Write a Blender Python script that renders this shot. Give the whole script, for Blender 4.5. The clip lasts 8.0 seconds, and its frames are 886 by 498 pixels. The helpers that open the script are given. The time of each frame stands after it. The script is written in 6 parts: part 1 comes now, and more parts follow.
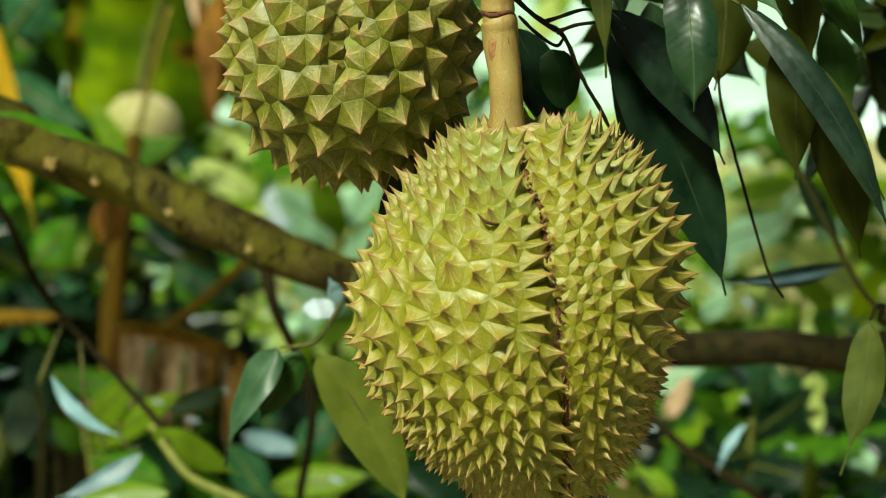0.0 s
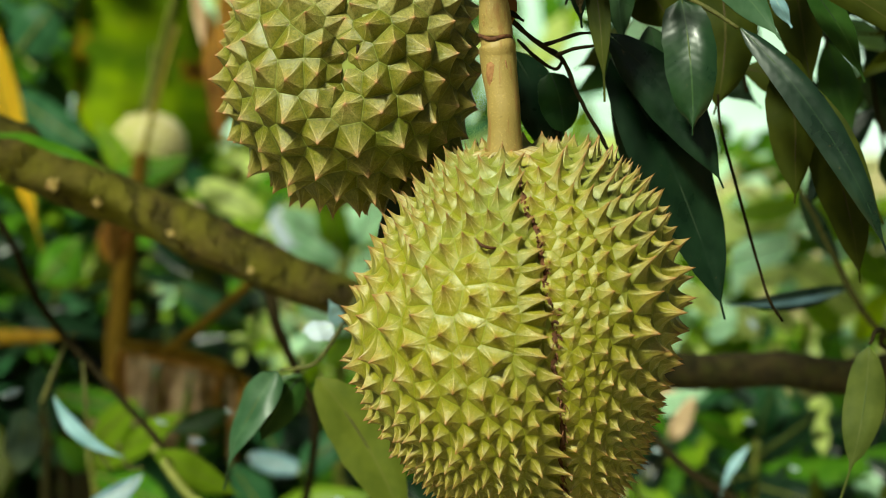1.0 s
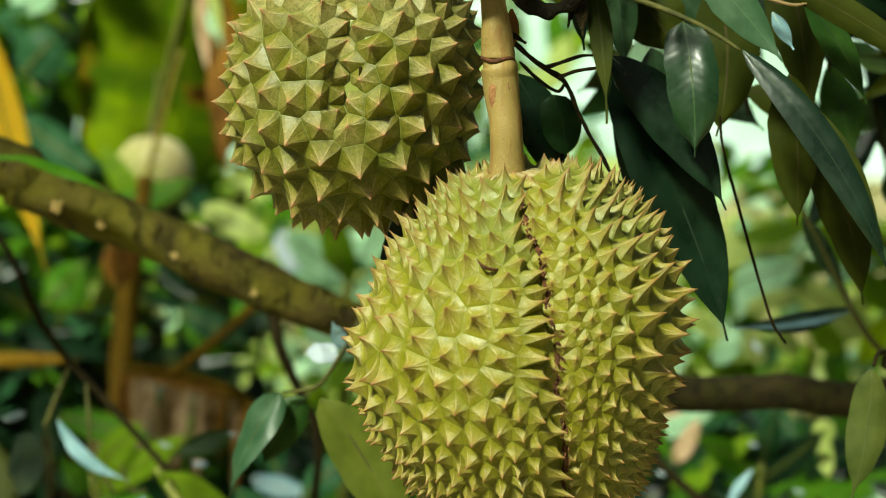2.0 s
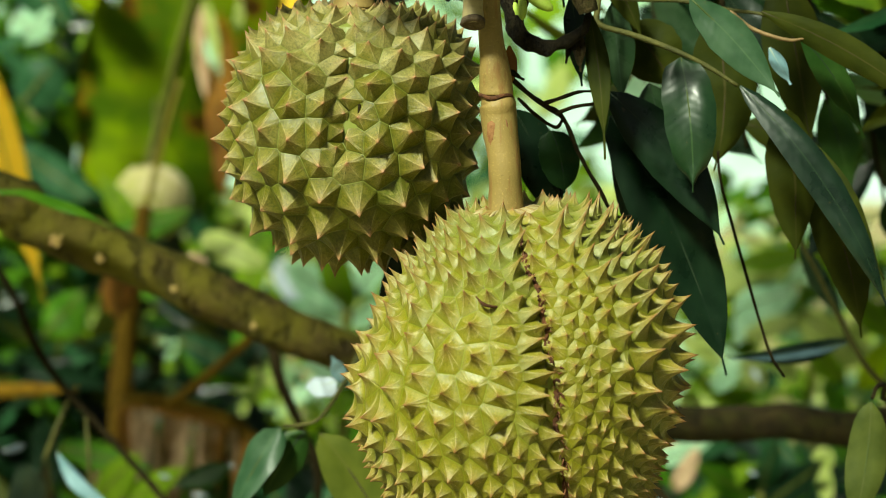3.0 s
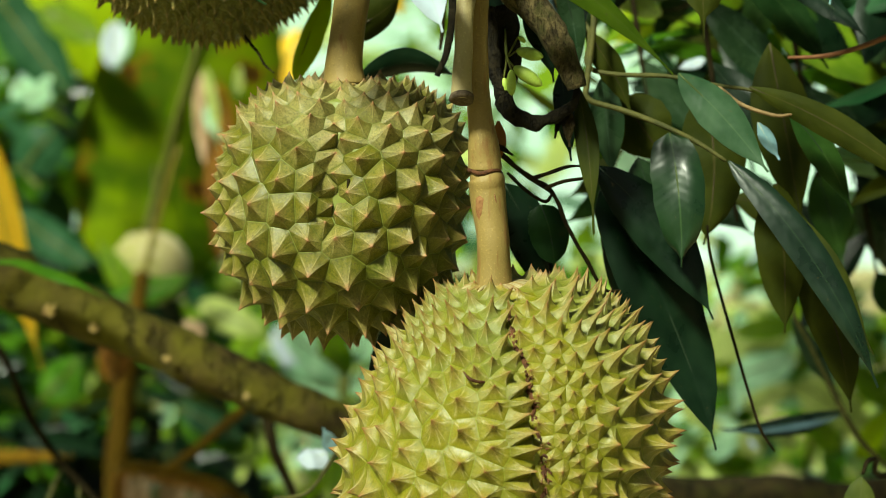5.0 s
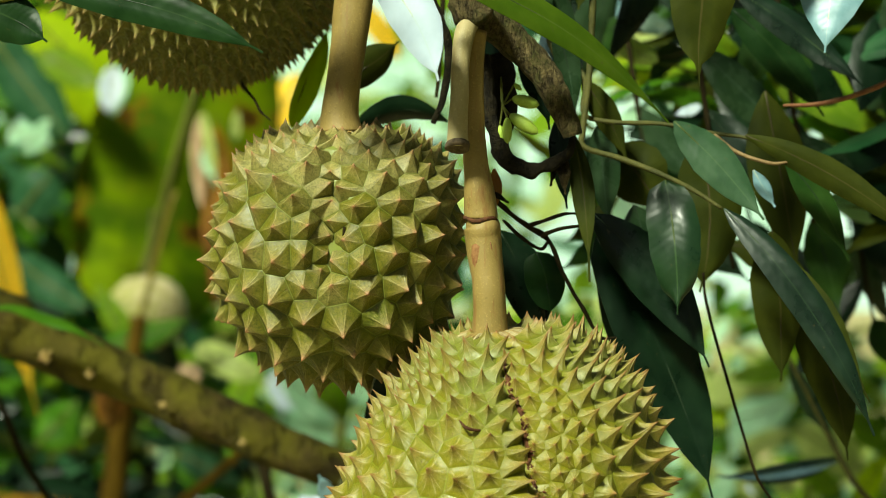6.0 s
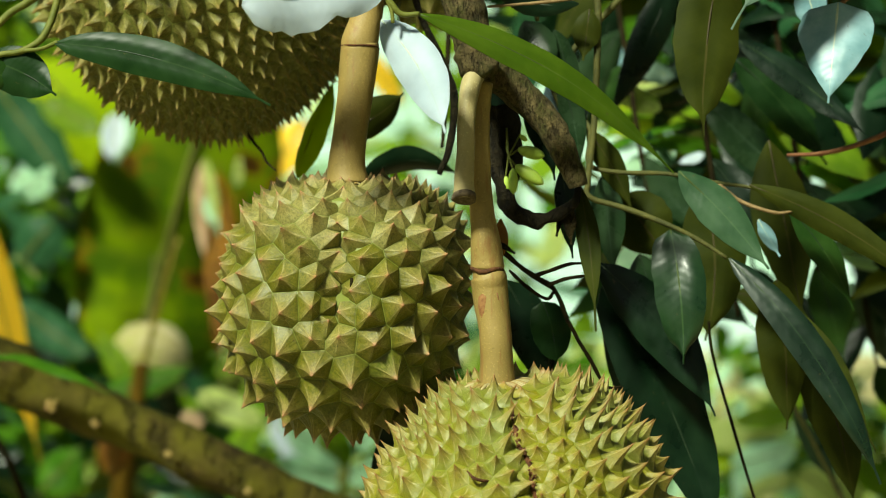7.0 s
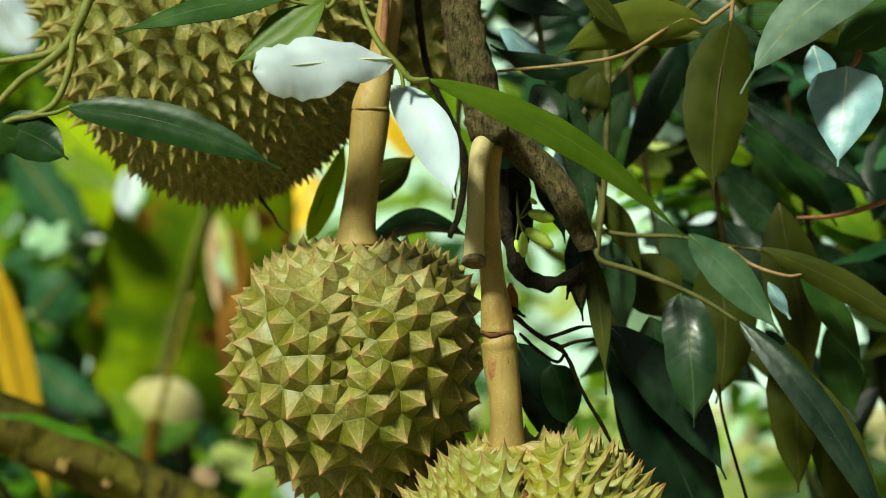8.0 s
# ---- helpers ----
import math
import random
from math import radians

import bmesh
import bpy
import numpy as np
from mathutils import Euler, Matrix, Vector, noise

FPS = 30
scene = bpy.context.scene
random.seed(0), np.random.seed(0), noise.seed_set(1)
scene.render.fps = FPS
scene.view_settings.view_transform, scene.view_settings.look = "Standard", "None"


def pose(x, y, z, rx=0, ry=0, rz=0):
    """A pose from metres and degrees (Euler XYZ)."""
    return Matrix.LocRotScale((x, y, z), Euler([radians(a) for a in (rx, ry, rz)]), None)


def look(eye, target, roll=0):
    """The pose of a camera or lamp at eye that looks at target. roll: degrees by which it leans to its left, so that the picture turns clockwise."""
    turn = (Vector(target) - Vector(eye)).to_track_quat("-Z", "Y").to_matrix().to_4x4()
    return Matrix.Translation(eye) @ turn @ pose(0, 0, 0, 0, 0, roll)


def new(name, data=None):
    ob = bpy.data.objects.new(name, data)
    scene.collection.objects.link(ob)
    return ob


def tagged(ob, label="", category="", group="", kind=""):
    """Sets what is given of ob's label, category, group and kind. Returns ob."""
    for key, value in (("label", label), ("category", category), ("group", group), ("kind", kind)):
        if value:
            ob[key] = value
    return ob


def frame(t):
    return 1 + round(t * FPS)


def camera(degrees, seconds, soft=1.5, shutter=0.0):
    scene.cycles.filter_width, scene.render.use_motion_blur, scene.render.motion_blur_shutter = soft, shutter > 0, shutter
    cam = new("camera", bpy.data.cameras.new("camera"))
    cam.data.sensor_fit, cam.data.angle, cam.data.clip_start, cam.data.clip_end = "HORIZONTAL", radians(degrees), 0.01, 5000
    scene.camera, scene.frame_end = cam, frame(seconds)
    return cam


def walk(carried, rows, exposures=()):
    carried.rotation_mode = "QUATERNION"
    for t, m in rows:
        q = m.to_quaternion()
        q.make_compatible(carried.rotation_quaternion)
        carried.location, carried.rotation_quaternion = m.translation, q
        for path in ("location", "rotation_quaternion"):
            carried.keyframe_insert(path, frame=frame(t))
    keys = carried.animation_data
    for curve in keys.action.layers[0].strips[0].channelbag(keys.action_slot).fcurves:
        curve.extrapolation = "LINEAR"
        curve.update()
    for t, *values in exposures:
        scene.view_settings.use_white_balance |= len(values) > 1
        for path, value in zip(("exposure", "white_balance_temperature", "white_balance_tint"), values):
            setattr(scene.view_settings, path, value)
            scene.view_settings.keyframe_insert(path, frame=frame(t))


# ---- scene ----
cam = camera(26, 8.0, soft=0.5)
cam.data.dof.use_dof = True
cam.data.dof.focus_distance = 1.28
cam.data.dof.aperture_fstop = 6.2
PATH = [
    (0.0, pose(-0.0116, 0.0046, 1.5883, 85.066, 0, -0.376) @ pose(0, 0, 0, 0, 0, 0.091)),
    (0.5, pose(0.0003, 0.0079, 1.5865, 85.547, 0, -0.023) @ pose(0, 0, 0, 0, 0, 0.425)),
    (1.0, pose(-0.0036, 0.0061, 1.5915, 85.621, 0, -0.088) @ pose(0, 0, 0, 0, 0, 0.205)),
    (1.5, pose(-0.0019, 0.0060, 1.5875, 86.016, 0, 0.054) @ pose(0, 0, 0, 0, 0, 0.277)),
    (3.0, pose(-0.0025, 0.0019, 1.5988, 87.047, 0, 0.013) @ pose(0, 0, 0, 0, 0, -0.048)),
    (3.5, pose(0.0016, 0.0022, 1.5945, 87.730, 0, 0.055) @ pose(0, 0, 0, 0, 0, 0.169)),
    (4.0, pose(0.0000, 0.0015, 1.6000, 88.015, 0, 0.022) @ pose(0, 0, 0, 0, 0, -0.008)),
    (4.5, pose(0.0038, -0.0004, 1.6044, 88.407, 0, 0.102) @ pose(0, 0, 0, 0, 0, 0.083)),
    (6.0, pose(0.0075, -0.0002, 1.6091, 90.237, 0, -0.004) @ pose(0, 0, 0, 0, 0, 0.168)),
    (6.5, pose(0.0042, -0.0054, 1.6129, 90.877, 0, -0.075) @ pose(0, 0, 0, 0, 0, -0.110)),
    (7.0, pose(0.0030, -0.0064, 1.6138, 91.539, 0, 0.002) @ pose(0, 0, 0, 0, 0, -0.038)),
    (7.5, pose(0.0050, -0.0076, 1.6170, 92.225, 0, 0.201) @ pose(0, 0, 0, 0, 0, -0.006)),
    (8.0, pose(0.0060, -0.0096, 1.6214, 93.099, 0, 0.435) @ pose(0, 0, 0, 0, 0, -0.018)),
]

walk(cam, PATH, exposures=[(0.0, 0.88, 6800, -11), (4.0, 0.82, 6800, -11), (6.5, 0.77, 6800, -11), (8.0, 0.77, 6800, -11)])

# ---- light ----
SUN_FROM = Vector((-0.38, -0.62, 0.68)).normalized()
world = bpy.data.worlds.new("sky")
scene.world = world
world.use_nodes = True
wn = world.node_tree.nodes
sky = wn.new("ShaderNodeTexSky")
sky.sky_type = "NISHITA"
sky.sun_disc = False
sky.sun_elevation = math.asin(SUN_FROM.z)
sky.sun_rotation = math.atan2(SUN_FROM.x, SUN_FROM.y)
sky.air_density, sky.dust_density, sky.ozone_density = 1.0, 3.0, 1.0
wn["Background"].inputs["Strength"].default_value = 0.0175
soft_sky = wn.new("ShaderNodeHueSaturation")
soft_sky.inputs["Saturation"].default_value = 0.30
world.node_tree.links.new(sky.outputs["Color"], soft_sky.inputs["Color"])
world.node_tree.links.new(soft_sky.outputs["Color"], wn["Background"].inputs["Color"])
sun = new("sun", bpy.data.lights.new("sun", "SUN"))
sun.data.energy, sun.data.angle, sun.data.color = 4.4, radians(9), (1.0, 0.96, 0.86)
sun.matrix_world = look(SUN_FROM * 20, (0, 0, 0))


# ---- materials ----
class Nodes:
    """A node material, built step by step."""

    def __init__(self, name):
        self.m = bpy.data.materials.new(name)
        self.m.use_nodes = True
        self.t = self.m.node_tree
        self.bsdf = self.t.nodes["Principled BSDF"]
        self.out = self.t.nodes["Material Output"]

    def put(self, node, key, value):
        if isinstance(value, bpy.types.NodeSocket):
            self.t.links.new(value, node.inputs[key])
        elif value is not None:
            node.inputs[key].default_value = value

    def attr(self, name, out="Fac"):
        n = self.t.nodes.new("ShaderNodeAttribute")
        n.attribute_name = name
        return n.outputs[out]

    def math(self, op, a, b=None, clamp=False):
        n = self.t.nodes.new("ShaderNodeMath")
        n.operation, n.use_clamp = op, clamp
        self.put(n, 0, a)
        self.put(n, 1, b)
        return n.outputs[0]

    def vec(self, x, y, z):
        n = self.t.nodes.new("ShaderNodeCombineXYZ")
        for k, v in enumerate((x, y, z)):
            self.put(n, k, v)
        return n.outputs[0]

    def split(self, v):
        n = self.t.nodes.new("ShaderNodeSeparateXYZ")
        self.put(n, 0, v)
        return n.outputs

    def noise(self, vector, scale, detail=4.0, rough=0.55):
        n = self.t.nodes.new("ShaderNodeTexNoise")
        self.put(n, "Vector", vector)
        self.put(n, "Scale", scale)
        self.put(n, "Detail", detail)
        self.put(n, "Roughness", rough)
        return n.outputs["Fac"]

    def place(self):
        return self.t.nodes.new("ShaderNodeNewGeometry").outputs["Position"]

    def stretch(self, v, s):
        n = self.t.nodes.new("ShaderNodeVectorMath")
        n.operation = "MULTIPLY"
        self.put(n, 0, v)
        self.put(n, 1, s)
        return n.outputs[0]

    def step(self, v, a, b, c=0.0, d=1.0):
        n = self.t.nodes.new("ShaderNodeMapRange")
        for k, x in enumerate((v, a, b, c, d)):
            self.put(n, k, x)
        return n.outputs[0]

    def mix(self, fac, a, b, kind="MIX"):
        n = self.t.nodes.new("ShaderNodeMix")
        n.data_type, n.blend_type = "RGBA", kind
        self.put(n, 0, fac)
        for k, v in ((6, a), (7, b)):
            self.put(n, k, (*v, 1) if isinstance(v, tuple) and len(v) == 3 else v)
        return n.outputs[2]

    def bump(self, height, strength, distance, under=None):
        n = self.t.nodes.new("ShaderNodeBump")
        self.put(n, "Height", height)
        self.put(n, "Strength", strength)
        self.put(n, "Distance", distance)
        self.put(n, "Normal", under)
        return n.outputs[0]

    def done(self, color, rough, normal=None, spec=0.5, translucent=None, share=0.35):
        self.put(self.bsdf, "Base Color", (*color, 1) if isinstance(color, tuple) else color)
        self.put(self.bsdf, "Roughness", rough)
        self.put(self.bsdf, "Specular IOR Level", spec)
        self.put(self.bsdf, "Normal", normal)
        if translucent is not None:
            tr = self.t.nodes.new("ShaderNodeBsdfTranslucent")
            self.put(tr, "Color", (*translucent, 1) if isinstance(translucent, tuple) else translucent)
            mx = self.t.nodes.new("ShaderNodeMixShader")
            self.put(mx, 0, share)
            self.t.links.new(self.bsdf.outputs[0], mx.inputs[1])
            self.t.links.new(tr.outputs[0], mx.inputs[2])
            self.t.links.new(mx.outputs[0], self.out.inputs["Surface"])
        return self.m


def rind(name, deep, face, pale, tip, blush, patch, young, gloss=0.24, line=(0.22, 0.25, 0.05)):
    """Durian rind: yellow-green creases with some crease shade put into the colour, fibrous tan-olive faces, brown
    tips; hue runs from young green (0) to ripe yellow (1).
    """
    n = Nodes(name)
    up, tone, hue, fib, ridge = n.attr("tip"), n.attr("tone"), n.attr("hue"), n.attr("fibre", "Vector"), n.attr("ridge")
    pos = n.place()
    big = n.noise(pos, 24, 4)
    fine = n.noise(n.stretch(fib, (15, 15, 1.0)), 1.0, 5, 0.65)
    grain = n.noise(pos, 900, 2)
    hue = n.math("ADD", hue, n.step(big, 0.3, 0.7, -0.38, 0.38))
    hue = n.math("ADD", hue, n.step(tone, 0.0, 1.0, -0.13, 0.13))
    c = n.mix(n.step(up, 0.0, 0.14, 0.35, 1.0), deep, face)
    c = n.mix(n.step(hue, 0.45, 0.0, 0.0, 0.85), c, young)
    c = n.mix(n.step(hue, 0.55, 1.0, 0.0, 0.62), c, patch)
    c = n.mix(n.math("MULTIPLY", n.step(fine, 0.40, 0.72), n.step(up, 0.05, 0.4, 0.04, 0.20)), c, pale)
    c = n.mix(n.math("MULTIPLY", n.step(tone, 0.3, 1.0, 0.0, 0.16), n.step(up, 0.1, 0.7)), c, blush)
    mottle = n.noise(pos, 190, 5, 0.7)
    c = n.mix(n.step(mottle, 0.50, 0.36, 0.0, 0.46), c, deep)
    c = n.mix(n.math("MULTIPLY", n.step(mottle, 0.56, 0.70, 0.0, 0.45), n.step(up, 0.1, 0.4)), c, pale)
    c = n.mix(n.step(fine, 0.46, 0.30, 0.0, 0.15), c, deep)
    c = n.mix(n.math("MULTIPLY", n.step(ridge, 0.35, 0.9, 0.0, 0.55), n.step(up, 0.15, 0.5)), c, pale)
    c = n.mix(n.step(up, 0.42, 0.90, 0.0, 0.55), c, blush)
    c = n.mix(n.step(up, 0.80, 0.96, 0.0, 0.95), c, tip)
    c = n.mix(n.step(n.noise(pos, 620, 4, 0.75), 0.54, 0.34, 0.0, 0.55), c, deep)
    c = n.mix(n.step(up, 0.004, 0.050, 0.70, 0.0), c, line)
    specks = n.step(n.noise(pos, 420, 2), 0.66, 0.72, 0.0, 0.55)
    c = n.mix(specks, c, (0.10, 0.065, 0.03))
    h = n.math("ADD", n.math("MULTIPLY", fine, 1.0), n.math("MULTIPLY", grain, 0.25))
    return n.done(c, n.step(fine, 0.3, 0.7, 0.28, 0.50), n.bump(h, 0.45, 0.0012), gloss)


def leaf_top(name, dark, light, rough=0.30, share=0.25, glow=(0.16, 0.30, 0.03), vein=(0.10, 0.16, 0.05), spec=0.5):
    n = Nodes(name)
    x, y, r = n.split(n.attr("blade", "Vector"))
    side = n.math("ABSOLUTE", y)
    pos = n.place()
    wob = n.noise(pos, 60, 2)
    ribs = n.math("SINE", n.math("MULTIPLY", n.math("ADD", n.math("SUBTRACT", x, n.math("MULTIPLY", side, 0.10)), n.math("MULTIPLY", wob, 0.02)), 100.0))
    rib = n.step(ribs, 0.80, 1.0)
    blotch = n.noise(pos, 45, 4)
    c = n.mix(n.step(blotch, 0.35, 0.7), dark, light)
    c = n.mix(n.math("MULTIPLY", rib, 0.05), c, vein)
    c = n.mix(n.step(side, 0.02, 0.05, 0.55, 0.0), c, vein)
    c = n.mix(n.step(n.noise(pos, 170, 3, 0.7), 0.68, 0.76, 0.0, 0.5), c, (0.10, 0.075, 0.03))
    h = n.math("ADD", n.math("MULTIPLY", ribs, 0.020), n.math("MULTIPLY", n.noise(pos, 48, 2), 0.9))
    return n.done(c, n.step(blotch, 0.3, 0.7, rough, rough + 0.14), n.bump(h, 0.40, 0.0022), spec, n.mix(0.5, c, glow), share)


def plain(name, a, b, scale, rough, bump=0.3, dist=0.002, spec=0.3, squash=(1, 1, 1)):
    n = Nodes(name)
    pos = n.stretch(n.place(), squash)
    one, two = n.noise(pos, scale, 6, 0.62), n.noise(pos, scale * 7, 4, 0.6)
    c = n.mix(n.step(one, 0.35, 0.65), a, b)
    c = n.mix(n.step(two, 0.55, 0.75, 0.0, 0.5), c, tuple(0.45 * v for v in a))
    h = n.math("ADD", one, n.math("MULTIPLY", two, 0.6))
    return n.done(c, rough, n.bump(h, bump, dist), spec)


def bark(name, a, b, moss, scale, amount):
    n = Nodes(name)
    pos = n.place()
    one, two = n.noise(pos, scale, 6, 0.65), n.noise(pos, scale * 5, 5, 0.65)
    c = n.mix(n.step(one, 0.35, 0.65), a, b)
    c = n.mix(n.step(two, 0.52, 0.66, 0.0, 0.7), c, tuple(0.35 * v for v in a))
    c = n.mix(n.step(n.noise(pos, scale * 0.6, 5, 0.7), 0.5 - amount, 0.62, 0.0, 0.85), c, moss)
    h = n.math("ADD", one, n.math("MULTIPLY", two, 0.8))
    crack = n.noise(n.stretch(pos, (1, 1, 0.35)), scale * 2.2, 4, 0.7)
    c = n.mix(n.step(crack, 0.46, 0.36, 0.0, 0.6), c, tuple(0.25 * v for v in a))
    h = n.math("ADD", h, n.math("MULTIPLY", n.step(crack, 0.36, 0.5), 1.2))
    return n.done(c, 0.85, n.bump(h, 1.0, 0.005), 0.2)


def stalk(name, a, b, streak):
    """Smooth tan-green fruit stalk with fine pores and a few rusty streaks."""
    n = Nodes(name)
    pos = n.place()
    broad = n.noise(pos, 28, 4)
    fib = n.noise(n.stretch(pos, (220, 220, 18)), 1.0, 4)
    pores = n.noise(pos, 700, 2)
    c = n.mix(n.step(broad, 0.35, 0.68), a, b)
    c = n.mix(n.step(pores, 0.60, 0.72, 0.0, 0.45), c, tuple(min(1, 1.55 * v) for v in a))
    c = n.mix(n.step(fib, 0.62, 0.75, 0.0, 0.5), c, streak)
    weep = n.noise(n.stretch(pos, (95, 95, 22)), 1.0, 5, 0.7)
    c = n.mix(n.step(weep, 0.56, 0.66, 0.0, 0.55), c, streak)
    c = n.mix(n.step(n.noise(pos, 260, 4, 0.7), 0.60, 0.72, 0.0, 0.4), c, tuple(0.4 * v for v in b))
    h = n.math("ADD", pores, n.math("MULTIPLY", fib, 0.8))
    return n.done(c, 0.55, n.bump(h, 0.30, 0.0010), 0.3)


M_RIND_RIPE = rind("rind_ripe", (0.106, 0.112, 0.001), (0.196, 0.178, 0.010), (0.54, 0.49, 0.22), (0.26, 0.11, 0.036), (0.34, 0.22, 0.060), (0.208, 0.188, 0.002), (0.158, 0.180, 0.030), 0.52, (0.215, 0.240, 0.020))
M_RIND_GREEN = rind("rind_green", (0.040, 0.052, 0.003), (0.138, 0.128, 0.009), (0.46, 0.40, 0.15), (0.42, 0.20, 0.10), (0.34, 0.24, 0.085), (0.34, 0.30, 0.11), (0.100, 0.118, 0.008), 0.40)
M_RIND_BROWN = rind("rind_brown", (0.034, 0.042, 0.004), (0.160, 0.155, 0.034), (0.42, 0.36, 0.15), (0.34, 0.22, 0.08), (0.27, 0.22, 0.05), (0.22, 0.20, 0.05), (0.16, 0.17, 0.04))
M_RIND_PALE = rind("rind_pale", (0.22, 0.23, 0.04), (0.38, 0.33, 0.16), (0.52, 0.45, 0.28), (0.40, 0.26, 0.15), (0.62, 0.50, 0.34), (0.66, 0.58, 0.42), (0.24, 0.26, 0.04))
M_RUST_BARK = plain("rust_patch", (0.20, 0.085, 0.030), (0.29, 0.15, 0.055), 420, 0.75, 0.6, 0.0006)
M_SEAM = plain("seam", (0.055, 0.022, 0.010), (0.14, 0.055, 0.020), 160, 0.9, 0.8)
M_STALK = stalk("stalk", (0.300, 0.212, 0.068), (0.222, 0.160, 0.046), (0.21, 0.085, 0.03))
M_STALK_GREY = stalk("stalk_grey", (0.40, 0.33, 0.17), (0.30, 0.25, 0.11), (0.22, 0.13, 0.06))
M_CUT = plain("cut_end", (0.06, 0.042, 0.025), (0.15, 0.11, 0.065), 300, 0.9, 0.8)
M_BARK = bark("bark", (0.080, 0.060, 0.024), (0.19, 0.145, 0.062), (0.075, 0.080, 0.018), 150, 0.05)
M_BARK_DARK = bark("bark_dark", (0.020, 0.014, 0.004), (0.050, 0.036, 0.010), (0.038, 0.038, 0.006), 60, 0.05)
M_BARK_MOSS = bark("bark_moss", (0.036, 0.025, 0.006), (0.110, 0.080, 0.020), (0.125, 0.115, 0.010), 26, 0.12)
M_DEADWOOD = bark("dead_wood", (0.012, 0.009, 0.004), (0.034, 0.026, 0.011), (0.020, 0.018, 0.006), 110, 0.0)
M_TWIG = plain("twig_dark", (0.012, 0.009, 0.003), (0.027, 0.020, 0.007), 120, 0.9, 0.6, spec=0.1)
M_TWIG_GREEN = plain("twig_green", (0.085, 0.105, 0.012), (0.16, 0.165, 0.028), 90, 0.6, 0.4)
M_STALK_LIME = plain("stalk_lime", (0.15, 0.13, 0.010), (0.24, 0.20, 0.015), 30, 0.6, 0.3)
M_TWIG_OLIVE = plain("twig_olive", (0.045, 0.048, 0.010), (0.095, 0.090, 0.018), 110, 0.7, 0.6)
M_TWIG_RED = plain("twig_red", (0.16, 0.055, 0.025), (0.25, 0.12, 0.05), 120, 0.7, 0.4)
M_TWIG_TAN = plain("twig_tan", (0.17, 0.11, 0.045), (0.27, 0.18, 0.08), 120, 0.7, 0.4)
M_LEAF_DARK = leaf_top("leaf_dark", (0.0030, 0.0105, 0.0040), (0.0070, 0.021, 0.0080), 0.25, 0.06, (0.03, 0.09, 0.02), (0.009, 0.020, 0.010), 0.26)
M_LEAF_DEEP = leaf_top("leaf_deep_green", (0.008, 0.026, 0.006), (0.018, 0.048, 0.012), 0.32, 0.12, (0.08, 0.18, 0.02), (0.035, 0.07, 0.02), 0.12)
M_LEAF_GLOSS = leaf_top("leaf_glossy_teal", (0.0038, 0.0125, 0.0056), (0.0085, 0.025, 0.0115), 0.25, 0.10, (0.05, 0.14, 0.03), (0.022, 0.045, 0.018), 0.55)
M_LEAF_SHEEN = leaf_top("leaf_green_sheen", (0.0085, 0.026, 0.0095), (0.018, 0.047, 0.015), 0.26, 0.12, (0.06, 0.16, 0.03), (0.05, 0.10, 0.03), 0.45)
M_LEAF_SATIN = leaf_top("leaf_satin_green", (0.026, 0.066, 0.028), (0.055, 0.112, 0.052), 0.34, 0.2, (0.10, 0.22, 0.05), (0.08, 0.14, 0.06), 0.35)
M_LEAF_DULL = leaf_top("leaf_dull_spotted", (0.046, 0.064, 0.012), (0.085, 0.105, 0.020), 0.45, 0.25, (0.16, 0.21, 0.02), (0.11, 0.12, 0.04), 0.15)
M_LEAF_BLUE = leaf_top("leaf_blue_green", (0.014, 0.033, 0.012), (0.030, 0.058, 0.024), 0.22, 0.12, (0.06, 0.14, 0.05), (0.06, 0.10, 0.06), 0.3)
M_LEAF_MID = leaf_top("leaf_mid_green", (0.018, 0.052, 0.009), (0.036, 0.085, 0.014), 0.36, 0.25, (0.16, 0.30, 0.03), (0.09, 0.15, 0.04), 0.16)
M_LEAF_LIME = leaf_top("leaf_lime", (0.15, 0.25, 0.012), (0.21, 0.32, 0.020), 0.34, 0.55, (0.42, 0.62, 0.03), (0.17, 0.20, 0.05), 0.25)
M_LEAF_SPOT = leaf_top("leaf_spotted", (0.070, 0.092, 0.012), (0.118, 0.140, 0.018), 0.42, 0.32, (0.24, 0.31, 0.015), (0.13, 0.13, 0.03), 0.08)
M_LEAF_OLIVE = leaf_top("leaf_olive_underside", (0.031, 0.042, 0.004), (0.056, 0.068, 0.006), 0.55, 0.40, (0.15, 0.185, 0.008), (0.12, 0.10, 0.03), 0.15)
# Sky glare and white glints are painted into this pale leaf colour.
M_LEAF_GLARE = leaf_top("leaf_glare", (0.52, 0.59, 0.66), (0.66, 0.73, 0.80), 0.35, 0.50, (0.82, 0.92, 0.98), (0.55, 0.64, 0.62))
M_LEAF_GREY = leaf_top("leaf_grey_green", (0.055, 0.100, 0.065), (0.115, 0.175, 0.125), 0.36, 0.20, (0.15, 0.25, 0.08), (0.20, 0.28, 0.20), 0.4)
M_LEAF_FRESH = leaf_top("leaf_fresh_green", (0.070, 0.135, 0.008), (0.115, 0.195, 0.013), 0.36, 0.45, (0.26, 0.42, 0.02), (0.14, 0.19, 0.04), 0.2)
# Lime with sunlight put into the colour.
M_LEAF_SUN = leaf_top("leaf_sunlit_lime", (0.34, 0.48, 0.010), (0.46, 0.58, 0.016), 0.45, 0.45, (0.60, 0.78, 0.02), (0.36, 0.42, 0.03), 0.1)
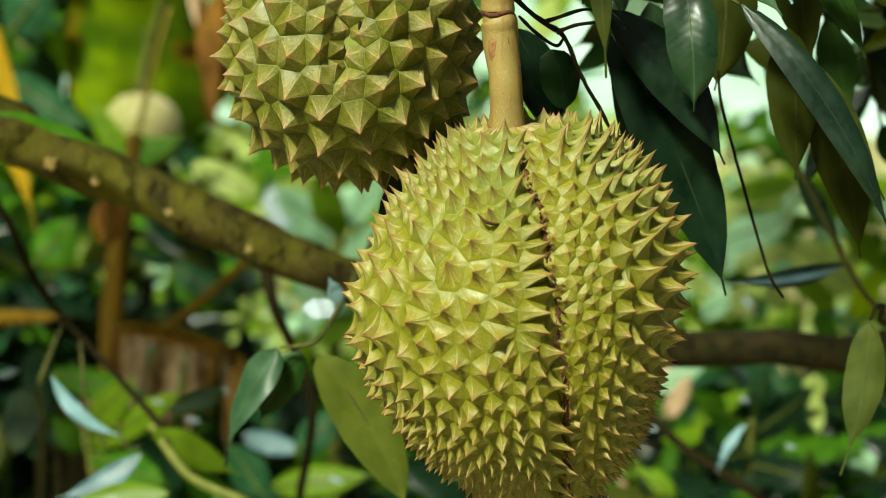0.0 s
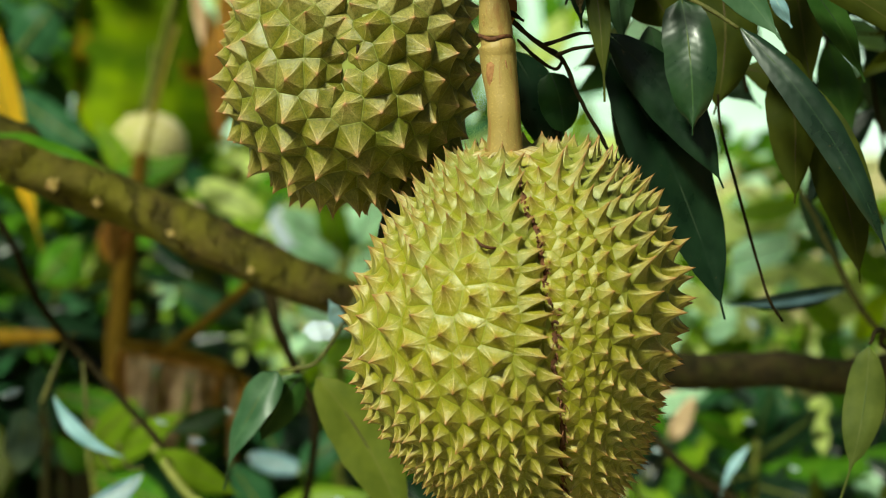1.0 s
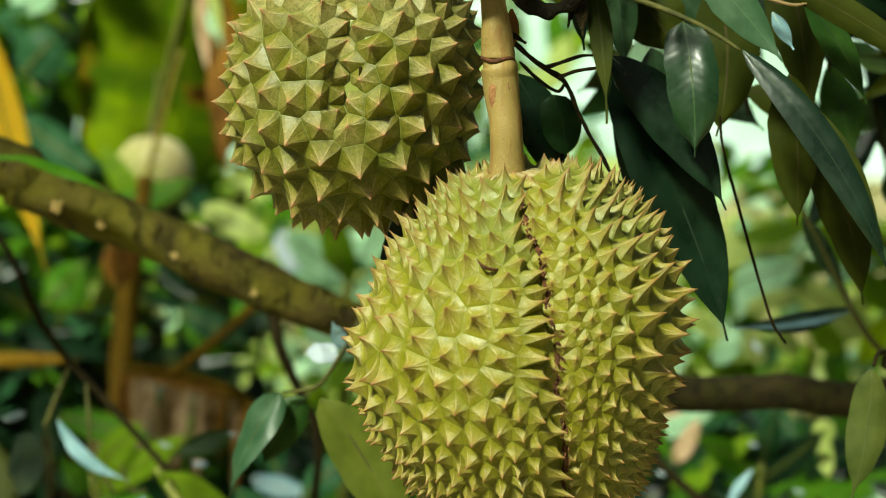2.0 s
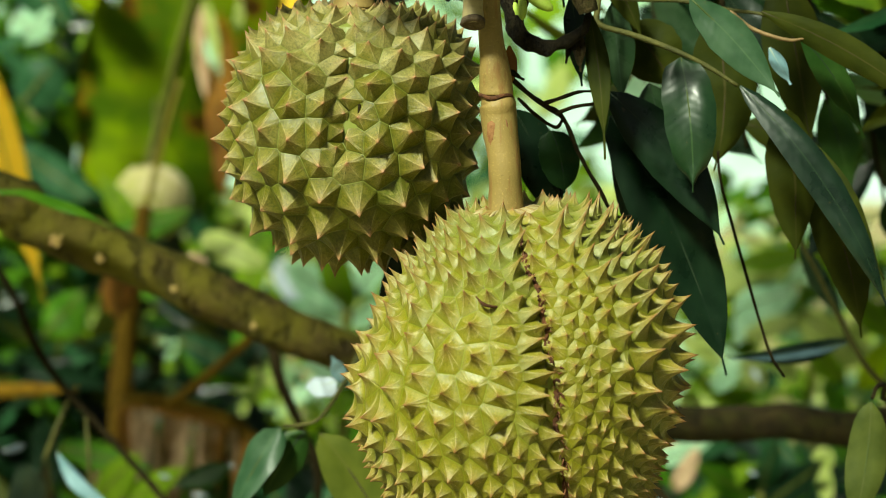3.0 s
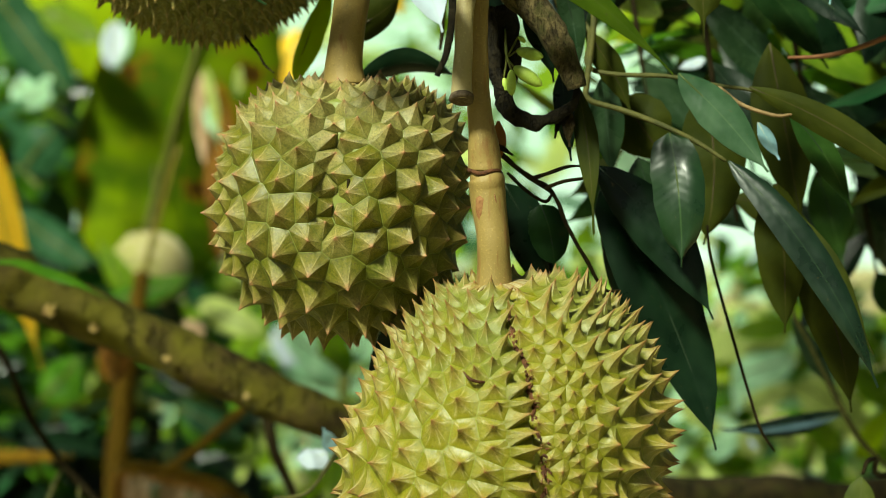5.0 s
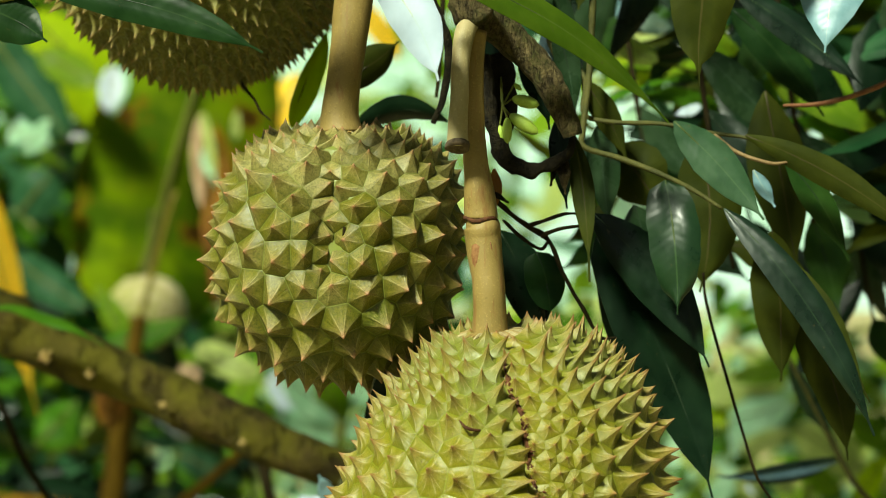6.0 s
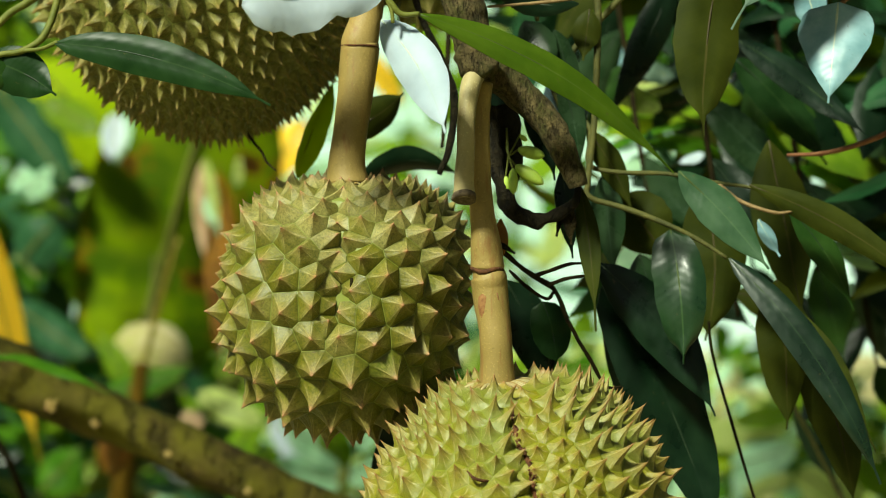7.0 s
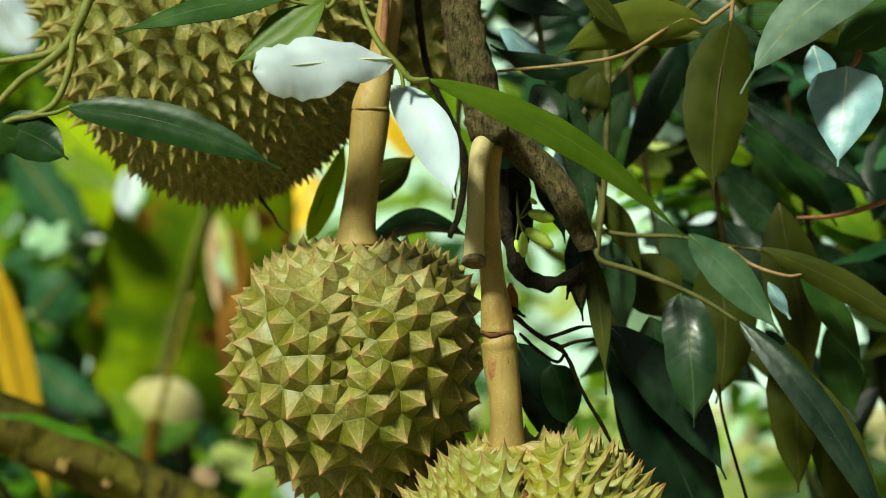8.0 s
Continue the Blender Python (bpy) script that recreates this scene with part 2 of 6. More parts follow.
# Bluish sky sheen is put into the silver and steel leaf colours.
M_LEAF_SILVER = leaf_top("leaf_silver", (0.17, 0.32, 0.36), (0.32, 0.50, 0.56), 0.30, 0.20, (0.25, 0.40, 0.25), (0.38, 0.50, 0.46))
M_LEAF_STEEL = leaf_top("leaf_steel_blue", (0.055, 0.105, 0.125), (0.13, 0.21, 0.24), 0.38, 0.15, (0.15, 0.30, 0.2), (0.25, 0.36, 0.36), 0.4)
M_LEAF_YELLOW = leaf_top("leaf_yellow", (0.82, 0.52, 0.015), (0.90, 0.62, 0.025), 0.45, 0.30, (0.85, 0.50, 0.03), (0.60, 0.35, 0.03))


M_LEAF_AMBER = leaf_top("leaf_amber", (0.20, 0.10, 0.008), (0.42, 0.24, 0.012), 0.55, 0.25, (0.45, 0.26, 0.02), (0.30, 0.16, 0.02), 0.15)


def banana_blade(name):
    """Yellowing banana leaf: fine ribs across, brown dead patches towards the margins."""
    n = Nodes(name)
    x, y, r = n.split(n.attr("blade", "Vector"))
    side, pos = n.math("ABSOLUTE", y), n.place()
    lines = n.noise(n.vec(n.math("MULTIPLY", x, 60.0), n.math("MULTIPLY", side, 1.5), r), 1.0, 3)
    patch = n.math("ADD", n.noise(pos, 7.0, 5, 0.65), n.math("MULTIPLY", side, 0.12))
    c = n.mix(n.step(n.noise(pos, 5.5, 5), 0.42, 0.58), (0.055, 0.125, 0.004), (0.22, 0.33, 0.006))
    c = n.mix(n.step(lines, 0.4, 0.7, 0.0, 0.5), c, (0.18, 0.24, 0.015))
    c = n.mix(n.step(patch, 0.635, 0.665, 0.0, 0.75), c, (0.40, 0.20, 0.010))
    c = n.mix(n.step(patch, 0.66, 0.69, 0.0, 0.95), c, (0.060, 0.022, 0.006))
    return n.done(c, 0.5, n.bump(lines, 0.4, 0.004), 0.1, n.mix(0.5, c, (0.30, 0.42, 0.01)), 0.45)


M_LEAF_BANANA = banana_blade("leaf_banana")
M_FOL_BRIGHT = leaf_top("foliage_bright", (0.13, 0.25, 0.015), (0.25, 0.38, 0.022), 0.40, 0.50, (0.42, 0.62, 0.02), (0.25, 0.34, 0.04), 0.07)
M_FOL_MID = leaf_top("foliage_mid", (0.032, 0.105, 0.006), (0.075, 0.175, 0.009), 0.42, 0.24, (0.18, 0.40, 0.01), (0.10, 0.17, 0.03), 0.07)
M_FOL_TEAL = leaf_top("foliage_teal", (0.016, 0.060, 0.022), (0.038, 0.105, 0.042), 0.40, 0.20, (0.06, 0.22, 0.05), (0.05, 0.10, 0.05), 0.08)
# Mint and primrose carry bright background light in the leaf colour.
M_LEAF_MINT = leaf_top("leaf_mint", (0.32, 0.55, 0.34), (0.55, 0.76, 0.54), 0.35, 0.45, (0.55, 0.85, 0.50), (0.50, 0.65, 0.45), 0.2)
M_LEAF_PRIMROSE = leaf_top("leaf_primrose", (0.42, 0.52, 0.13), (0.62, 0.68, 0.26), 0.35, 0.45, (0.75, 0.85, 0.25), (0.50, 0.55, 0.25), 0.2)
M_RIB_DARK = plain("rib_dark", (0.010, 0.022, 0.010), (0.020, 0.036, 0.015), 120, 0.5, 0.2)
M_RIB_GREEN = plain("rib_green", (0.022, 0.045, 0.014), (0.040, 0.070, 0.022), 120, 0.5, 0.2)
M_RIB_OLIVE = plain("rib_olive", (0.038, 0.060, 0.012), (0.065, 0.090, 0.018), 120, 0.5, 0.2)
M_RIB_BROWN = plain("rib_brown", (0.030, 0.024, 0.008), (0.050, 0.040, 0.012), 120, 0.6, 0.2)
M_RIB_PALE = plain("rib_pale", (0.40, 0.48, 0.36), (0.55, 0.62, 0.48), 120, 0.6, 0.2)
M_LEAF_DEAD = plain("leaf_dead", (0.24, 0.14, 0.07), (0.64, 0.46, 0.29), 22, 0.85, 0.5, 0.004, 0.2, (3, 3, 0.5))
M_LEAF_RUST = plain("leaf_rust", (0.16, 0.065, 0.015), (0.32, 0.15, 0.02), 14, 0.8, 0.4, 0.003, 0.2)
M_FALSE_STEM = plain("false_stem", (0.065, 0.038, 0.004), (0.135, 0.080, 0.008), 12, 0.9, 0.4, 0.003, 0.08, (3, 3, 0.4))
M_POD = plain("pod_green", (0.38, 0.54, 0.07), (0.50, 0.66, 0.13), 150, 0.45, 0.2)


# ---- building helpers ----
def thing(name, at, label, category, group="", kind=""):
    ob = new(name)
    ob.location = at
    return tagged(ob, label, category, group, kind)


def seat(ob, parent):
    """Hang ob, whose mesh is in world coordinates, under parent."""
    at = Vector() if parent.parent else parent.location
    ob.parent = parent
    ob.matrix_parent_inverse = Matrix.Translation(-at)
    return ob


def raw(name, verts, faces, mats, parent=None, label="", smooth=True, slots=None):
    me = bpy.data.meshes.new(name)
    me.from_pydata([tuple(v) for v in verts], [], faces)
    for m in mats if isinstance(mats, (list, tuple)) else [mats]:
        me.materials.append(m)
    me.polygons.foreach_set("use_smooth", [smooth] * len(me.polygons))
    if slots is not None:
        me.polygons.foreach_set("material_index", slots)
    ob = new(name, me)
    if label:
        ob["label"] = label
    return seat(ob, parent) if parent else ob


def spline(points, per=6):
    """Smooth polyline through the points."""
    p = [Vector(q) for q in points]
    p = [2 * p[0] - p[1], *p, 2 * p[-1] - p[-2]]
    out = []
    for a, b, c, d in zip(p, p[1:], p[2:], p[3:]):
        for k in range(per):
            t = k / per
            out.append(0.5 * (2 * b + (c - a) * t + (2 * a - 5 * b + 4 * c - d) * t * t + (3 * b - a - 3 * c + d) * t ** 3))
    out.append(p[-2])
    return out


def tube_data(points, radii, sides=10, per=6, rough=0.0, seed=0, grain=60.0):
    """Verts and faces of a tapered, slightly uneven tube with closed ends."""
    line = spline(points, per)
    verts, faces = [], []
    side = Vector((0.3, 0.9, 0.2))
    for k, c in enumerate(line):
        u = ((line[k + 1] if k + 1 < len(line) else c) - (line[k - 1] if k else c)).normalized()
        side = (side - u * side.dot(u)).normalized()
        other = u.cross(side)
        x = k / per
        i = min(int(x), len(radii) - 2)
        r = radii[i] + (radii[i + 1] - radii[i]) * min(1.0, x - i)
        for s in range(sides):
            a = 2 * math.pi * s / sides
            o = side * math.cos(a) + other * math.sin(a)
            lump = 1 + rough * noise.noise((c + o * r) * grain + Vector((seed, 0, 0)))
            verts.append(c + o * r * lump)
    n = len(line)
    for k in range(n - 1):
        for s in range(sides):
            t = (s + 1) % sides
            faces.append((k * sides + s, k * sides + t, (k + 1) * sides + t, (k + 1) * sides + s))
    faces.append(tuple(reversed(range(sides))))
    faces.append(tuple(range((n - 1) * sides, n * sides)))
    return verts, faces


def tube(name, points, radii, mat, parent=None, label="", sides=10, per=6, rough=0.0, seed=0, grain=60.0):
    if not isinstance(radii, (list, tuple)):
        radii = [radii] * len(points)
    v, f = tube_data(points, radii, sides, per, rough, seed, grain)
    return raw(name, v, f, mat, parent, label)


def blade(base, tip, width, face=(0, -1, 0.25), curl=0.0, bend=0.0, fold=0.25, wave=0.03, tail=0.14, full=0.9, peak=0.88, twist=0.0, torn=0.0, seed=0, nl=16, sheets=2):
    """Verts, faces, slots and blade coordinates of one leaf. face: the way its upper sheet turns; curl bulges it that way, bend sideways."""
    b, t = Vector(base), Vector(tip)
    long = (t - b).length
    u = (t - b) / long
    n0 = Vector(face)
    n0 = (n0 - u * n0.dot(u)).normalized()
    n, s0 = n0, u.cross(n0)
    cols = (-1, -0.66, -0.3, 0, 0.3, 0.66, 1)
    verts, coords = [], []
    for k in range(nl + 1):
        x = k / nl
        body = min(x / (1 - tail * 0.6), 1.0)
        half = width / 2 * max(0.0, math.sin(math.pi * body ** peak)) ** full
        half = max(half, 0.010 * long * (1 - x) if x > 0.8 else 0.0, 0.0008)
        arc = 4 * x * (1 - x)
        turn = twist * (x - 0.25)
        n = n0 * math.cos(turn) + s0 * math.sin(turn)
        s = u.cross(n)
        c = b + u * long * x + n0 * (curl * long * arc) + s0 * (bend * long * arc)
        for v in cols:
            edge = noise.noise(Vector((x * 5, v * 1.5, seed * 3.7)))
            lift = half * (fold * abs(v) - 0.42 * v * v) + wave * width * edge * abs(v) + 0.10 * width * noise.noise(Vector((x * 3.1, seed * 5.3, 0.7)))
            w = half * v * (1 + 0.07 * noise.noise(Vector((x * 9, v, seed * 1.3 + 9))))
            w *= 1 - torn * max(0.0, noise.noise(Vector((x * 23, v * 3, seed * 2.1)))) * (abs(v) > 0.9) * (x > 0.3)
            verts.append(c + s * w + n * lift)
            coords.append((x, v, (seed * 0.377) % 1.0))
    m, faces, slots = len(cols), [], []
    top = len(verts)
    for k in range(nl):
        for j in range(m - 1):
            a = k * m + j
            faces.append((a, a + 1, a + m + 1, a + m))
            slots.append(0)
    if sheets == 2:
        verts += [v - n0 * 0.0005 for v in verts]
        coords += coords[:]
        for k in range(nl):
            for j in range(m - 1):
                a = top + k * m + j
                faces.append((a, a + m, a + m + 1, a + 1))
                slots.append(1)
        for j, flip in ((0, False), (m - 1, True)):
            rim = len(verts)
            for k in range(nl + 1):
                verts += [verts[k * m + j], verts[top + k * m + j]]
                coords += [coords[k * m + j]] * 2
            for k in range(nl):
                a = rim + 2 * k
                q = (a, a + 2, a + 3, a + 1)
                faces.append(q[::-1] if flip else q)
                slots.append(0)
    return verts, faces, slots, coords


def coord_attr(ob, name, values):
    at = ob.data.attributes.new(name, "FLOAT_VECTOR", "POINT")
    at.data.foreach_set("vector", [c for v in values for c in v])


LEAVES = [0]
RIBS = {M_LEAF_DARK: M_RIB_DARK, M_LEAF_DEEP: M_RIB_DARK, M_LEAF_GLOSS: M_RIB_GREEN, M_LEAF_SPOT: M_RIB_BROWN, M_LEAF_DULL: M_RIB_OLIVE, M_LEAF_SATIN: M_RIB_OLIVE, M_LEAF_FRESH: M_RIB_OLIVE, M_LEAF_SHEEN: M_RIB_OLIVE, M_LEAF_BLUE: M_RIB_DARK, M_LEAF_MID: M_RIB_DARK, M_LEAF_OLIVE: M_RIB_BROWN, M_LEAF_GLARE: M_RIB_PALE, M_LEAF_SILVER: M_RIB_PALE}


def leaf(parent, base, tip, width, top, under, label="", face=(0, -1, 0.25), rib=None, **shape):
    """One leaf under a twig: the blade, with its raised midrib as a piece of it."""
    LEAVES[0] += 1
    seed = LEAVES[0]
    v, f, s, c = blade(base, tip, width, face, seed=seed, **shape)
    ob = raw("leaf", v, f, [top, under], parent, label, slots=s)
    coord_attr(ob, "blade", c)
    mid = [v[k * 7 + 3] for k in range(0, 17, 4)]
    n = (v[3 + 7 * 8] - v[3 + 7 * 8 + 17 * 7]).normalized() if len(v) > 17 * 7 else Vector((0, -1, 0))
    r = max(0.0006, width * 0.016)
    tube("midrib", [p - n * (r * 0.55 + 0.0002) for p in mid], [r * 1.3, r * 1.1, r * 0.9, r * 0.6, r * 0.25], rib or RIBS.get(top, M_TWIG_GREEN), ob, sides=6, per=3)
    return ob


# ---- durian fruit ----
def sphere_cells(dirs):
    """For each of the unit vectors, the corners of its cell on the sphere, in order."""
    bm = bmesh.new()
    vs = [bm.verts.new(d) for d in dirs]
    bm.verts.index_update()
    bmesh.ops.convex_hull(bm, input=vs)
    bmesh.ops.triangulate(bm, faces=bm.faces[:])
    bm.normal_update()
    cells = []
    for v, d in zip(vs, dirs):
        d = Vector(d)
        e = d.orthogonal().normalized()
        g = d.cross(e)
        ring = []
        for fc in v.link_faces:
            m = fc.normal if fc.normal.dot(d) > 0 else -fc.normal
            ring.append((math.atan2(m.dot(g), m.dot(e)), m.copy()))
        cells.append([m for _, m in sorted(ring, key=lambda q: q[0])])
    bm.free()
    return cells


def scatter(surface, gap, seed, keep, tries=26000, smooth=2):
    """Unit vectors spread over the fruit so that neighbours keep the local gap."""
    rng = np.random.default_rng(seed)
    d = rng.normal(size=(tries, 3))
    d /= np.linalg.norm(d, axis=1)[:, None]
    p = np.array([surface(q) for q in d])
    g = np.array([gap(q) for q in d])
    kept, kp, kg = [], np.zeros((0, 3)), np.zeros(0)
    buf, gb, count = np.zeros((2500, 3)), np.zeros(2500), 0
    for k in range(tries):
        if not keep(d[k]):
            continue
        if count:
            away = np.linalg.norm(buf[:count] - p[k], axis=1)
            if (away < 0.5 * (gb[:count] + g[k])).any():
                continue
        buf[count], gb[count] = p[k], g[k]
        kept.append(k)
        count += 1
    mine = d[kept]
    weight = g ** -2.0
    for _ in range(smooth):
        owner = np.concatenate([(c @ mine.T).argmax(1) for c in np.array_split(d, 20)])
        acc = np.zeros_like(mine)
        np.add.at(acc, owner, d * weight[:, None])
        good = np.linalg.norm(acc, axis=1) > 0
        mine[good] = acc[good] / np.linalg.norm(acc[good], axis=1)[:, None]
    return mine


def durian_fruit(name, label, center, turn, surface, gap, rise, lean, mat, seed, power=1.3, body=0.62, nearest=300, dent_in=0.04, hue=lambda d: 0.5, keep=lambda d: True, group="durians on the tree"):
    """A fruit: a husk under thorns that tile it. surface(d): the husk's point for a unit vector d, local metres;
    gap(d): spacing of thorns; rise(d): their height over their spacing; lean(d): sideways pull of the tips."""
    rot = Euler([radians(a) for a in turn]).to_matrix()
    mid = Vector(center)
    root = thing(name, mid, label, "durian", group)
    rng = random.Random(seed)
    dirs = scatter(surface, gap, seed, keep)
    world_of = lambda q, s=1.0: mid + rot @ (Vector(surface(q)) * s)
    bm = bmesh.new()
    bmesh.ops.create_icosphere(bm, subdivisions=4, radius=1)
    for v in bm.verts:
        v.co = world_of(v.co.normalized(), 0.975)
    verts, faces = [v.co.copy() for v in bm.verts], [tuple(w.index for w in fc.verts) for fc in bm.faces]
    bm.free()
    husk = raw("husk", verts, faces, mat, root)
    husk.data.attributes.new("tip", "FLOAT", "POINT")
    husk.data.attributes.new("ridge", "FLOAT", "POINT")
    rings = (0.0, 0.18, 0.42, 0.66, 0.82, 0.93)
    made = []
    for d, cell in zip(dirs, sphere_cells(dirs)):
        dv = Vector(d)
        base = [world_of(q) for q in cell]
        c = world_of(dv)
        core = sum(base, Vector()) / len(base)
        core = core + (c - core) * 0.5 + Vector((rng.gauss(0, 0.06), rng.gauss(0, 0.06), rng.gauss(0, 0.06))) * gap(d)
        e = dv.orthogonal().normalized()
        g = dv.cross(e)
        n = (world_of((dv + e * 0.03).normalized()) - c).cross(world_of((dv + g * 0.03).normalized()) - c).normalized()
        if n.dot(c - mid) < 0:
            n = -n
        size = gap(d)
        high = size * rise(d) * rng.uniform(0.82, 1.18)
        aim = (n + rot @ Vector(lean(d)) + Vector((rng.gauss(0, 0.10), rng.gauss(0, 0.10), rng.gauss(0, 0.10)))).normalized()
        hook = rot @ Vector(lean(d)) * 0.6 + Vector((rng.gauss(0, 0.05), rng.gauss(0, 0.05), rng.gauss(0, 0.05) + 0.02))
        k = len(base)
        outline = []
        for i in range(k):
            a, b = base[i], base[(i + 1) % k]
            outline += [a, a.lerp(b, 0.16), a.lerp(b, 0.84)]
        verts, tips, fib = [], [], []
        tone = rng.random()
        shift = Vector((rng.random() * 50, rng.random() * 50, rng.random() * 50))
        for s in rings:
            for i, q in enumerate(outline):
                dent = 0.0 if s == 0 else (dent_in if i % 3 else 0.0) * (1 - s)
                p = q.lerp(core, min(1.0, s + dent))
                p = p + aim * (high * (body * s ** power + (1 - body) * s ** 4.5)) + hook * (high * s ** 3) - n * (0.0005 if s == 0 else 0)
                verts.append(p)
                tips.append((s, float(i % 3 == 0)))
                ang = 2 * math.pi * i / len(outline)
                fib.append((math.cos(ang) + shift.x, math.sin(ang) + shift.y, s + shift.z))
        verts.append(core + aim * high + hook * high)
        tips.append((1.0, 0.0))
        fib.append((shift.x, shift.y, 1 + shift.z))
        m, faces = len(outline), []
        for r in range(len(rings)):
            for i in range(m):
                j = (i + 1) % m
                if r + 1 < len(rings):
                    faces.append((r * m + i, r * m + j, (r + 1) * m + j, (r + 1) * m + i))
                else:
                    faces.append((r * m + i, r * m + j, len(verts) - 1))
        if (verts[1] - verts[0]).cross(verts[-1] - verts[0]).dot(verts[0] - core) < 0:
            faces = [fc[::-1] for fc in faces]
        made.append((c.y - 0.3 * (c.z < mid.z - 0.08), verts, faces, tips, fib, (tone, hue(d)), m))
    made.sort(key=lambda q: q[0])

    def finish(ob, tips, fib, tone):
        me = ob.data
        me.attributes.new("tip", "FLOAT", "POINT").data.foreach_set("value", [q[0] for q in tips])
        me.attributes.new("ridge", "FLOAT", "POINT").data.foreach_set("value", [q[1] for q in tips])
        me.attributes.new("tone", "FLOAT", "POINT").data.foreach_set("value", [q[0] for q in tone])
        me.attributes.new("hue", "FLOAT", "POINT").data.foreach_set("value", [q[1] for q in tone])
        coord_attr(ob, "fibre", fib)

    for _, verts, faces, tips, fib, tone, m in made[:nearest]:
        ob = raw("thorn", verts, faces, mat, root)
        finish(ob, tips, fib, [tone] * len(verts))
    av, af, at, afi, ato = [], [], [], [], []
    for _, verts, faces, tips, fib, tone, m in made[nearest:]:
        o = len(av)
        av += verts
        af += [tuple(i + o for i in fc) for fc in faces]
        at += tips
        afi += fib
        ato += [tone] * len(verts)
    if av:
        ob = raw("thorn_cover", av, af, mat, root)
        ob["kind"] = "stuff"
        finish(ob, at, afi, ato)
    return root


def egg(a, b, up, down, q_up, q_down, extra):
    """A husk: half width a, half depth b, heights up and down, roundness of the ends, and a radial factor extra(angle, lift)."""
    def surface(d):
        x, y, z = d
        flat = math.hypot(x, y)
        ang = math.atan2(x, -y)
        k = flat ** ((q_up if z > 0 else q_down) - 1) if flat > 1e-6 else 0.0
        f = extra(ang, z)
        return (a * x * k * f, b * y * k * f, z * (up if z > 0 else down) * (1 - (0.10 * max(0, 1 - flat / 0.28) if z > 0 else 0)))
    return surface


def near(a, b, w):
    return math.exp(-(((a - b + math.pi) % (2 * math.pi) - math.pi) / w) ** 2)


# ---- ground ----
def ground():
    n = Nodes("grass_ground")
    pos = n.place()
    # Ground colours are lightened to bounce light up onto the fruit.
    c = n.mix(n.step(n.noise(pos, 0.8, 6, 0.7), 0.4, 0.6), (0.36, 0.33, 0.13), (0.46, 0.37, 0.20))
    c = n.mix(n.step(n.noise(pos, 30, 4), 0.5, 0.7, 0.0, 0.6), c, (0.09, 0.10, 0.035))
    m = n.done(c, 0.95, n.bump(n.noise(pos, 14, 6, 0.7), 1.0, 0.05), 0.2)
    k, size, verts, faces = 40, 1500.0, [], []
    edge = [math.copysign(abs(v) ** 3, v) * size for v in np.linspace(-1, 1, k)]
    for y in edge:
        for x in edge:
            near_cam = math.hypot(x, y - 2)
            verts.append((x, y, 0.05 * noise.noise(Vector((x * 0.4, y * 0.4, 0))) if near_cam < 60 else 0.0))
    for j in range(k - 1):
        for i in range(k - 1):
            faces.append((j * k + i, j * k + i + 1, (j + 1) * k + i + 1, (j + 1) * k + i))
    ob = raw("ground", verts, faces, m)
    tagged(ob, "dry leaf litter and low grass under the orchard trees, lightened to bounce light up", "ground", kind="structure")


ground()

# ---- the ripe fruit ----
RIPE_MID = Vector((0.047, 1.295, 1.447))


def ripe_seam(z):
    return radians(10 - 8 * max(z, 0) ** 2 + 5 * max(-z, 0))


def ripe_form(ang, z):
    f = 1 + max(z, 0) * (0.11 if math.sin(ang) > 0 else 0.33) * math.sin(ang)
    f -= 0.07 * max(0.0, math.sin(ang)) * math.sin(math.pi * min(1.0, max(0.0, -z * 1.15)))
    s = ripe_seam(z)
    f -= 0.070 * near(ang, s, 0.075) * (1 if z > -0.9 else 0.4) + 0.034 * near(ang, s + 0.17, 0.20) * (1 if z > -0.9 else 0.4)
    for k in (-2, -1, 1, 2):
        f -= 0.028 * near(ang, s + k * 1.2566, 0.22)
    return f


ripe_round = egg(0.1105, 0.107, 0.117, 0.150, 0.82, 1.22, ripe_form)


def ripe_surface(d):
    x, y, z = ripe_round(d)
    return x + 0.009 * max(0.0, -d[2]) ** 2, y, z


RIPE_TURN = (5, -4, 0)
RIPE_ROT = Euler([radians(a) for a in RIPE_TURN]).to_matrix()


def blend(x, a, b):
    t = min(1.0, max(0.0, (x - a) / (b - a)))
    return t * t * (3 - 2 * t)


def seam_side(d):
    return math.degrees((math.atan2(d[0], -d[1]) - ripe_seam(d[2]) + math.pi) % (2 * math.pi) - math.pi)


def ripe_gap(d):
    a = seam_side(d)
    g = 0.0164
    if -30 < a <= 0:
        g = 0.0164 + (0.0080 - 0.0164) * blend(a, -30, -5)
    elif 0 < a < 50:
        g = 0.0074 + (0.0184 - 0.0074) * blend(a, 14, 40)
    g += (0.0088 - g) * blend(d[2], 0.30, 0.85)
    if a > 15:
        g += (0.0118 - g) * 0.8 * blend(-d[2], 0.10, 0.55)
    g *= 1.02 + 0.32 * noise.noise(Vector(d) * 4.3)
    return g + (0.0078 - g) * blend(-d[2], -0.05, 0.66)


